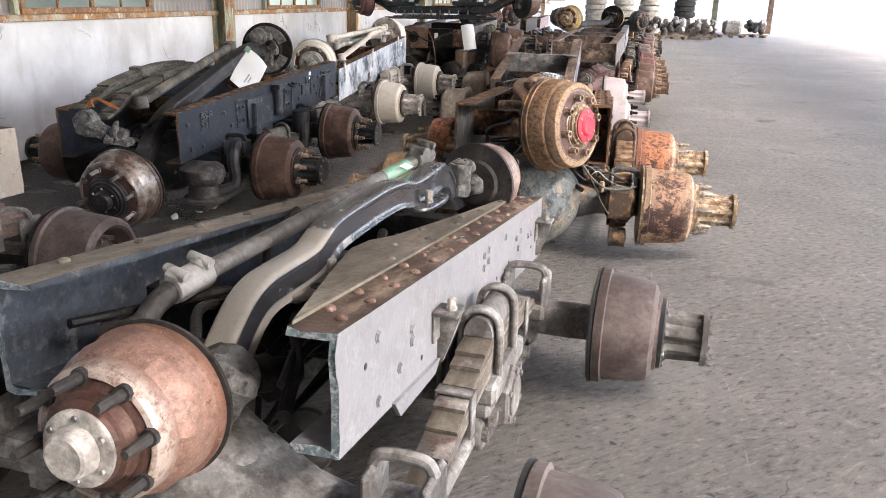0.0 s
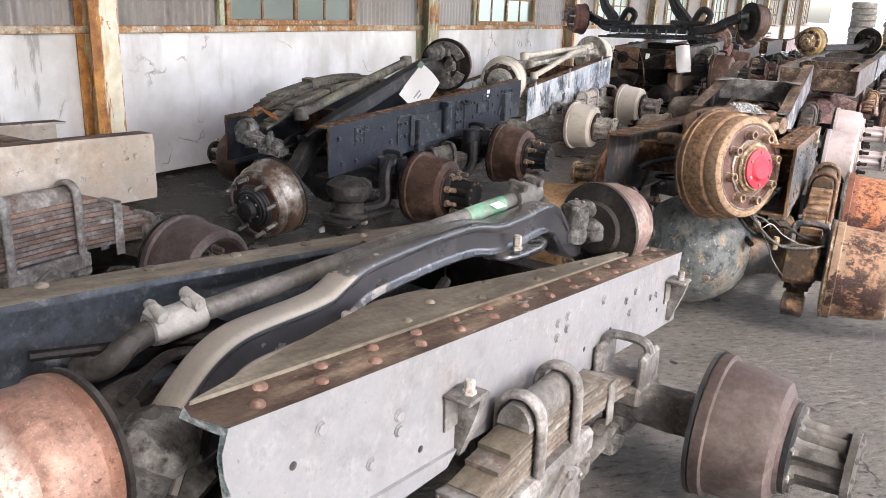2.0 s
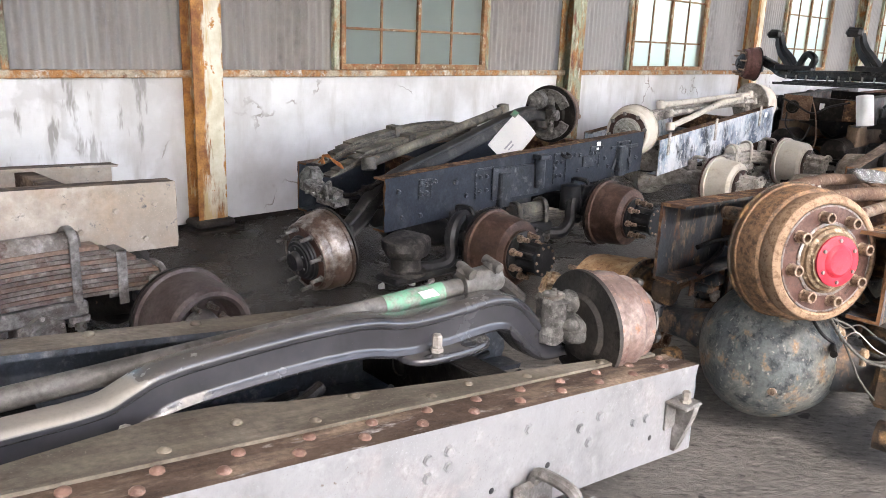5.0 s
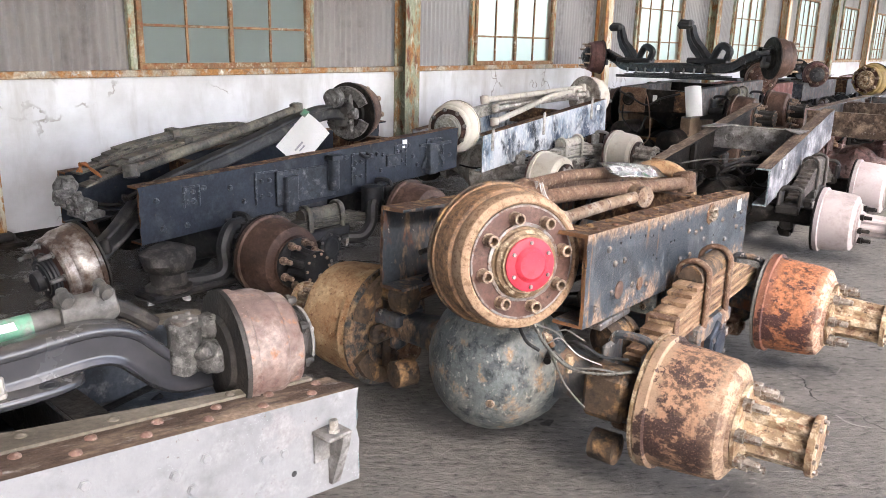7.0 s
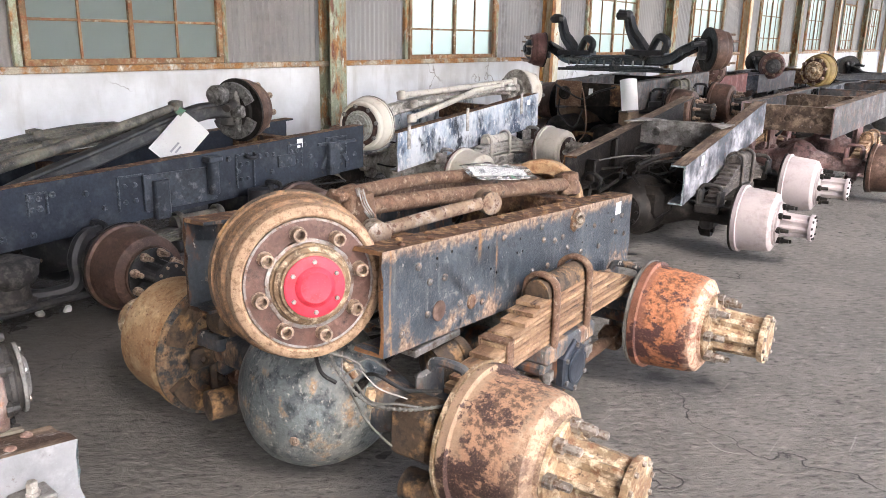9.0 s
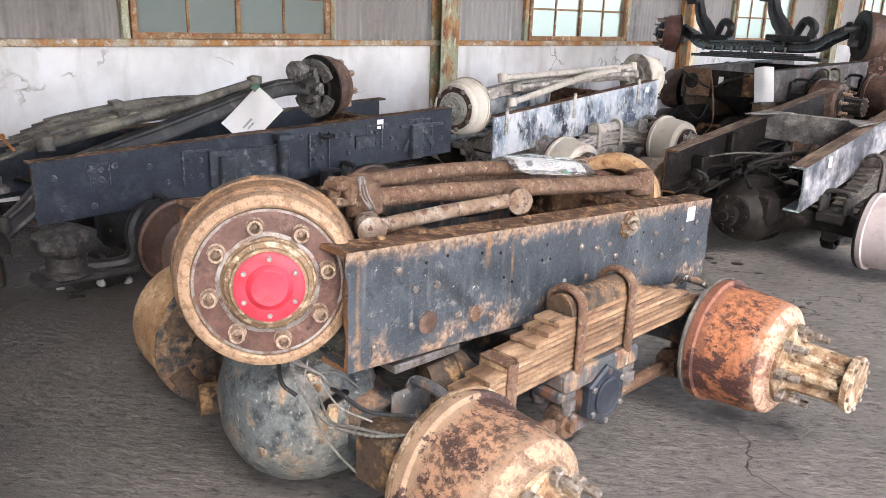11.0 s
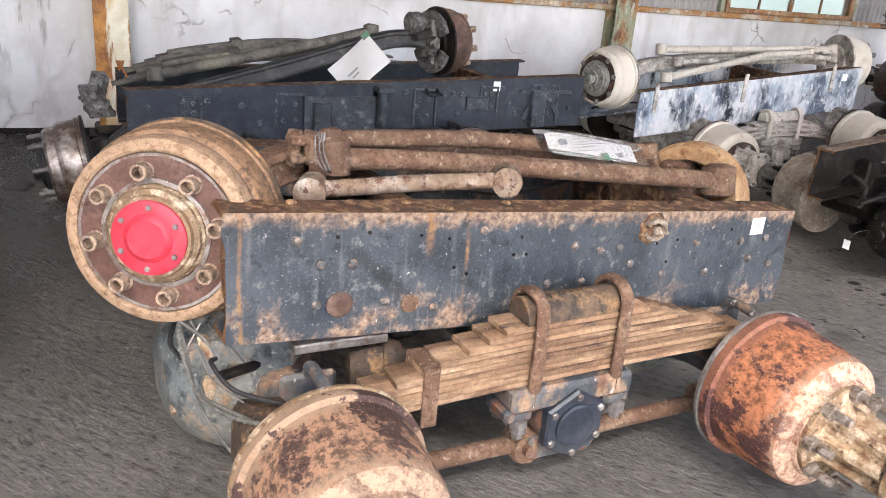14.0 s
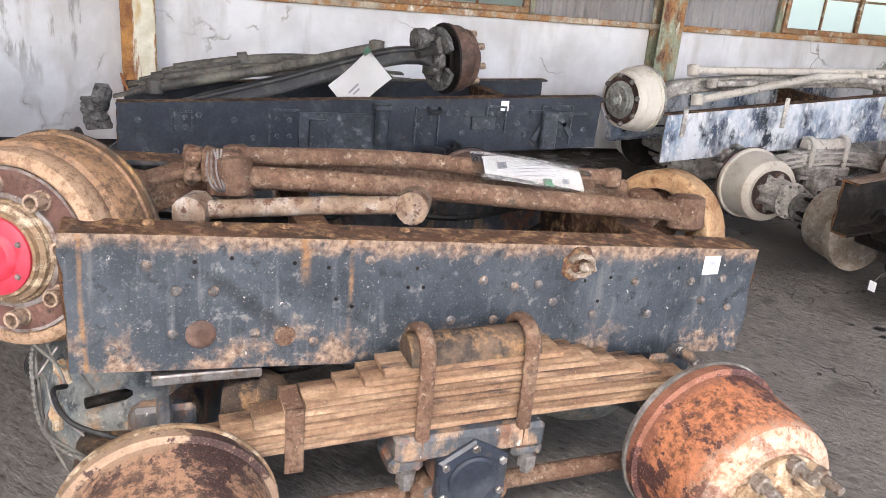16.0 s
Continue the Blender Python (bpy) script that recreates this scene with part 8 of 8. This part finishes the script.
part("bracket", box((-0.385, -0.45, 0.50), (-0.33, -0.38, 0.74), 0.012), M["grime"], bogie_c)
part("brake_chamber", lathe([(-0.09, 0.02), (-0.085, 0.06), (-0.04, 0.078), (0.0, 0.08), (0.002, 0.088), (0.014, 0.088), (0.05, 0.074), (0.085, 0.03)], 28), M["grime"], bogie_c, m=pose(0.20, -0.30, 0.50, 0, 10, 80))
part("brake_chamber", lathe([(-0.09, 0.02), (-0.085, 0.06), (-0.04, 0.078), (0.0, 0.08), (0.002, 0.088), (0.014, 0.088), (0.05, 0.074), (0.085, 0.03)], 28), M["grime"], bogie_c, m=pose(-0.22, -0.25, 0.48, 0, 10, 80))
hose(bogie_c, [(-0.34, -0.75, 0.60), (-0.2, -0.6, 0.63), (-0.02, -0.5, 0.64), (0.1, -0.3, 0.66)], M["cable"], 0.006)
clutter_lines(bogie_c, rng, (-0.36, -1.1, 0.42), (0.34, 0.1, 0.66), 3, M["grime"], 0.012)
# the beige rail's patches and bolts
hx = 0.4012
spots("bolt", bogie_h, [((hx, y, 0.90 + (0.805 - 0.90) * (y + 1.6) / 2.41 + dz), (1, 0, 0)) for y, dz in ((0.7, -0.1), (0.65, -0.26), (0.52, -0.12), (0.3, -0.08), (0.2, -0.2), (0.36, -0.2), (0.0, -0.1))], 0.012, 0.008, M["beige_rail"])


# ---- the rows further on ----
def far_drums(d, hub, **kw):
    s = drum_spec(d, hub, R=0.235, w=0.24, hub=0.19, **kw)
    return ([s, s], [s, s])


FAR_SPRING = dict(x=0.53, y=0.0, z=0.43, leaves=[0.68, 0.62, 0.54, 0.45, 0.36, 0.28], width=0.09, drop=0.09, thick=0.018, low=0.05)
rowspec = [
    # x, y, yaw, lift, front top, back top, rail, top, drum, hub, housing, leaf, label
    (-2.52, 11.75, 0, 0.44, 0.60, 0.66, "grey_rail", "grime", "drum_brown", "dark_cast", "black", "leaf_black", "dark grey truck bogie stacked on another by the wall"),
    (-2.62, 11.80, 0, 0.0, 0.50, 0.50, "black", "rust_top", "drum_brown", "black", "black", "leaf_black", "greasy black truck bogie under a stacked one"),
    (-0.52, 11.95, -2, 0.0, 0.92, 0.97, "grey_rail", "dusty_top", "drum_brown", "rust_pipe", "pink_axle", "leaf_tan", "grey truck bogie with faded red axle and brown drums"),
    (-0.45, 14.75, -1, 0.0, 0.95, 1.00, "pale_rail", "grey_rail", "maroon_drum", "rust_pipe", "dark_cast", "leaf_grey", "pale grey truck bogie with maroon brake drums"),
    (-0.45, 17.7, -1, 0.0, 0.92, 0.90, "grey_rail", "rust_top", "drum_mauve", "dark_cast", "dark_cast", "leaf_grey", "dark grey truck bogie with dull brake drums"),
    (-0.30, 20.8, -1, 0.0, 0.90, 0.95, "yellow_paint", "rust_top", "drum_brown", "dark_cast", "grime", "leaf_black", "dirty yellow truck bogie far down the row"),
    (-2.95, 14.9, 0, 0.0, 0.95, 0.98, "red_paint", "rust_top", "drum_brown", "dark_cast", "red_paint", "leaf_black", "faded red truck bogie by the wall"),
    (-2.95, 18.0, 0, 0.0, 0.93, 0.95, "grey_rail", "pale_rail", "maroon_drum", "dark_cast", "dark_cast", "leaf_grey", "grey truck bogie by the wall with maroon drums"),
    (-2.9, 21.2, 0, 0.0, 0.93, 0.95, "black", "rust_top", "drum_brown", "black", "black", "leaf_black", "black truck bogie far along the wall"),
    (-2.9, 24.5, 0, 0.0, 0.9, 0.95, "pink_rail", "rust_top", "drum_brown", "black", "dark_cast", "leaf_black", "faded pink truck bogie far along the wall"),
    (-0.2, 24.0, 0, 0.0, 0.9, 0.92, "black", "rust_top", "drum_mauve", "black", "black", "leaf_black", "black truck bogie at the end of the row"),
]
far = []
for i, (x, y, yaw, lift, z0, z1, rl, tp, dr, hb, hs, lf, text) in enumerate(rowspec):
    far.append(bogie(text, pose(x, y, lift, 0, 0, yaw), 0.43, (-1.2, 1.25, z0, z1), (-1.2, 1.25, z0, z1), 0.30, (M[rl], M[tp], M["pink_rail"] if i == 2 else M[rl]),
                     [(-0.62, 0.32), (0.68, 0.33)], 0.70, far_drums(dr, hb), spring=FAR_SPRING if i < 6 else dict(FAR_SPRING), housing=M[hs], cast=M[hs], leaf=[M[lf]],
                     members=((-1.1, 0.02, 0.24, 3, False), (0.3, 0.02, 0.2, 2, True)), seed=30 + i, lines=5))

# timber under the stacked frame
for sx in (-1, 1):
    tagged(mesh_object("timber_block", box((-2.62 + sx * 0.38 - 0.06, 10.8, 0.503), (-2.62 + sx * 0.38 + 0.06, 12.8, 0.74), 0.01), M["wood"]), "rough timber between two stacked frames", "timber", "stacking timbers")
paper_sheet(pose(-2.06, 10.50, 0.93, 76, 0, 22) @ pose(0, 0, 0, 0, 0, 8), 0.17, 0.32, "white paper tag hanging on the far dark frame", 0.05)
loose_spring("black spring pack with bolts under the upturned axle", [fa + fd * 0.3 + Vector((0, 0, -0.235)), (fa + fb) / 2 + Vector((0, 0, -0.235)), fb - fd * 0.3 + Vector((0, 0, -0.235))], 4, 0.10, [M["black"]], 0.016)
tank = lathe([(-0.16, 0.03), (-0.155, 0.10), (-0.13, 0.135), (0.25, 0.135), (0.28, 0.10), (0.285, 0.03)], 26)
tk = part("air_tank", tank, M["grime"], far[1], m=pose(-0.28, -1.12, 0.52, 0, 0, 90))
share("air_tank", tk, far[1], pose(0.30, -1.14, 0.46, 0, 0, 90))
share("air_tank", tk, far[1], pose(0.02, -1.08, 0.33, 0, 0, 90))
part("hanger_plate", box((-0.40, -1.235, 0.33), (-0.10, -1.222, 0.60), 0.004), M["rust_pipe"], far[0])
part("hanger_plate", box((0.24, -1.235, 0.36), (0.40, -1.222, 0.58), 0.004), M["rust_top"], far[0])
part("hanger_hole", lathe([(0, 0.075), (0.012, 0.07), (0.014, 0.055), (0.002, 0.05)], 24), M["grime"], far[0], m=pose(-0.30, -1.236, 0.47, 0, 0, -90))
hose(far[0], [(-0.42, -1.22, 0.55), (-0.25, -1.30, 0.50), (-0.05, -1.30, 0.42), (0.1, -1.27, 0.5), (0.3, -1.25, 0.56)], M["black_cable"], 0.011)
hose(far[0], [(-0.1, -1.25, 0.58), (0.0, -1.34, 0.40), (0.03, -1.33, 0.10), (-0.08, -1.28, -0.05)], M["rust_pipe"], 0.007)
hose(far[0], [(-0.35, -1.25, 0.4), (-0.3, -1.33, 0.25), (-0.12, -1.33, 0.12), (-0.05, -1.28, 0.3)], M["black_cable"], 0.009)
sticker_face = part("label_sticker", box((-0.01, -1.238, 0.46), (0.04, -1.2365, 0.53)), M["paper"], far[0], "small white paper sticker")


def loose_drum_axle(label, a, b, drum, beam, hub):
    ob = thing_axle(label)
    a, b = Vector(a), Vector(b)
    d = (b - a).normalized()
    up = Vector((0, 0, 1))
    i_beam(ob, [a, a + d * 0.15 - up * 0.03, a + d * 0.4 - up * 0.09, (a + b) / 2 - up * 0.09, b - d * 0.4 - up * 0.09, b - d * 0.15 - up * 0.03, b], M[beam], 0.09, 0.10)
    for p, dd in ((a, -d), (b, d)):
        knuckle(ob, p, M[beam], p.x + p.y, out=dd)
        front_drum(ob, axis_to(p + dd * 0.06, p + dd), M[drum], M["brown_face"], M[hub], M[hub], M["nut"], M["grime"], R=0.22, w=0.18)
    return ob


loose_drum_axle("brown rusty front axle lying on the red bogie", (-2.35, 13.75, 1.10), (-3.1, 15.9, 1.10), "drum_brown", "dark_cast", "brown_face")
loose_drum_axle("front axle with yellow brake drums on the grey bogie", (-0.98, 14.15, 1.13), (-0.35, 16.2, 1.13), "yellow_paint", "grime", "gold")
loose_drum_axle("black front axle lying across a far bogie", (0.10, 17.4, 1.04), (-1.5, 18.9, 1.04), "black", "black", "grime")
loose_drum_axle("dark front axle lying on the far bogie by the wall", (-2.5, 17.4, 1.08), (-3.3, 19.4, 1.08), "maroon_drum", "black", "black")


# ---- end of the hall ----
def tyre_stack(x, y, n, mat, seed):
    rng2 = random.Random(seed)
    for k in range(n):
        ob = empty("tyre", pose(x + rng2.uniform(-0.04, 0.04), y + rng2.uniform(-0.04, 0.04), 0.25 * k, 0, 0, rng2.uniform(0, 90)), "used truck tyre in a stack", "tyre", "stacked tyres")
        prof = [(0.02, 0.28), (0.0, 0.33), (0.0, 0.44), (0.03, 0.50), (0.22, 0.50), (0.25, 0.44), (0.25, 0.33), (0.23, 0.28), (0.02, 0.28)]
        part("casing", lathe(prof, 28, Matrix.Rotation(radians(-90), 4, 'Y'), cap=False), mat, ob)


for i, (x, y, n, mt) in enumerate(((-1.6, 39.5, 9, "wheel_white"), (-0.3, 39.8, 9, "wheel_white"), (0.9, 40.2, 9, "wheel_white"), (2.6, 41.5, 8, "tyre"))):
    tyre_stack(x, y, n, M[mt], 60 + i)


def pallet(x, y, load, label, seed):
    rng2 = random.Random(seed)
    ob = empty("pallet", pose(x, y, 0, 0, 0, rng2.uniform(-8, 8)), "wooden pallet on the floor at the end of the hall", "pallet", "pallets")
    for k in range(5):
        part("board", box((-0.55, -0.5 + k * 0.22, 0.10), (0.55, -0.36 + k * 0.22, 0.125)), M["wood"], ob, smooth=None)
    for k in range(3):
        part("bearer", box((-0.5 + k * 0.45, -0.5, 0), (-0.4 + k * 0.45, 0.52, 0.10)), M["wood"], ob, smooth=None)
    ld = empty("scrap_heap" if load == "scrap" else "fuel_tank", pose(x, y, 0.126), label, "scrap" if load == "scrap" else "tank")
    if load == "scrap":
        for k in range(16):
            bm = lathe([(-0.15, 0.05), (-0.12, 0.12), (0.05, 0.13), (0.12, 0.09), (0.16, 0.03)], 14)
            bm.normal_update()
            lumpy(bm, 0.03, 0.1, k)
            part("casting", bm, M["steel" if k % 2 else "dark_cast"], ld, m=pose(rng2.uniform(-0.4, 0.4), rng2.uniform(-0.35, 0.35), 0.13 + rng2.uniform(0, 0.42), rng2.uniform(0, 360), rng2.uniform(0, 360), rng2.uniform(0, 360)))
    else:
        part("tank_body", box((-0.4, -0.3, 0), (0.4, 0.3, 0.62), 0.12), M["grey_cast"], ld)
        part("tank_strap", box((-0.2, -0.31, 0.0), (-0.14, 0.31, 0.63), 0.1), M["steel"], ld)


for i, (x, y, load) in enumerate(((1.2, 36.5, "scrap"), (2.4, 37.0, "scrap"), (3.3, 37.4, "scrap"), (4.5, 38.3, "tank"), (5.6, 39.5, "scrap"), (0.3, 36.0, "scrap"), (1.8, 34.6, "scrap"), (2.9, 35.2, "scrap"), (1.9, 38.2, "scrap"), (3.5, 39.4, "scrap"))):
    pallet(x, y, load, "heap of silver and dark scrap castings on a pallet" if load == "scrap" else "dull grey metal tank standing on a pallet", 80 + i)


def hall_post(x, y, mat, label):
    ob = empty("hall_post", pose(x, y, 0), label, "post", "hall posts", "structure")
    bm = box((-0.13, -0.12, 0), (0.13, -0.10, EAVES))
    add_box(bm, (-0.13, 0.10, 0), (0.13, 0.12, EAVES))
    add_box(bm, (-0.01, -0.10, 0), (0.01, 0.10, EAVES))
    part("column", bm, mat, ob, smooth=None)
    part("base_plate", box((-0.25, -0.25, 0), (0.25, 0.25, 0.03), 0.005), M["brown_cast"], ob)


for x, y, mt in ((4.0, 41.5, "green_post"), (7.0, 44.5, "brown_cast"), (EDGE - 0.2, -8.5, "green_post"), (EDGE - 0.2, 0.5, "green_post"), (EDGE - 0.2, 9.5, "green_post"), (EDGE - 0.2, 18.5, "green_post"), (EDGE - 0.2, 27.5, "green_post"), (EDGE - 0.2, 36.5, "green_post")):
    hall_post(x, y, M[mt], "painted steel post carrying the hall roof")

# added backdrop, white to stand in for the bright glare past the far end
tagged(mesh_object("yard_wall", box((-6, 78, 0), (60, 78.4, 9)), worn("backdrop_white", (0.80, 0.79, 0.76), [((0.70, 0.68, 0.64), 0.3, 1.5, 0.1)], 0.8, mottle=0.05, bump=0.1)), "white backdrop added for the glare beyond the hall", "wall", kind="structure")

# yellow pipe up the wall, and its clips
pipe = empty("wall_pipe", pose(-4.90, 22.6, 0), "yellow painted pipe running up the wall", "pipe", kind="structure")
part("pipe_tube", lathe([(0.0, 0.045), (5.6, 0.045)], 16, Matrix.Rotation(radians(-90), 4, 'Y')), worn("yellow_pipe_paint", (0.62, 0.44, 0.04), [((0.42, 0.30, 0.06), 0.3, 0.2, 0.2)], 0.5, mottle=0.12), pipe)
for z in (1.3, 2.6, 3.9):
    part("pipe_clip", box((-0.06, -0.06, z), (0.052, 0.06, z + 0.04), 0.006), M["brown_cast"], pipe)

# white strings lying on the floor
for pts in ([(0.55, 5.55, 0.004), (0.60, 5.515, 0.003), (0.64, 5.508, 0.003), (0.69, 5.525, 0.004)], [(0.86, 7.55, 0.004), (1.0, 8.15, 0.003), (1.15, 8.85, 0.003), (1.32, 9.9, 0.004)], [(1.78, 7.80, 0.004), (1.83, 7.45, 0.003), (1.87, 7.05, 0.004)]):
    tagged(mesh_object("string", tube(pts, 0.0014, 6, 6), M["string"], 50), "thin white string lying on the concrete floor", "string", "strings on the floor")
# oil drips on the floor under the exposed differential
drip = worn("oil_drip", (0.012, 0.011, 0.011), [], 0.35)
for x, y, rad in ((-0.98, 7.86, 0.030), (-0.90, 7.80, 0.022), (-1.05, 7.74, 0.018), (-0.80, 7.90, 0.034), (-0.72, 7.74, 0.016), (-0.62, 7.83, 0.025)):
    spot = lathe([(0.0, rad), (0.0012, rad * 0.9), (0.0016, rad * 0.4)], 20, Matrix.Translation((x, y, 0.002)) @ Matrix.Rotation(radians(-90), 4, 'Y'), wobble=lambda t, a: 1 + 0.18 * math.sin(2 * t + rad * 90) + 0.1 * math.sin(5 * t))
    tagged(mesh_object("oil_drip", spot, drip, 40), "dark oil drip dried on the concrete floor", "oil stain", "oil drips", "structure")
# pale crumbs of plaster under the dark bogie
for k, (x, y) in enumerate(((-2.74, 4.62), (-2.81, 4.43), (-2.70, 4.75))):
    crumb = bmesh.new()
    bmesh.ops.create_icosphere(crumb, subdivisions=2, radius=0.022)
    crumb.normal_update()
    lumpy(crumb, 0.012, 0.02, k + 1.0)
    ob = mesh_object("plaster_crumb", crumb, M["paper"], None)
    ob.matrix_basis = pose(x, y, 0.014, 0, 0, 40 * k)
    tagged(ob, "small white crumb of plaster on the dark floor", "debris", "plaster crumbs")
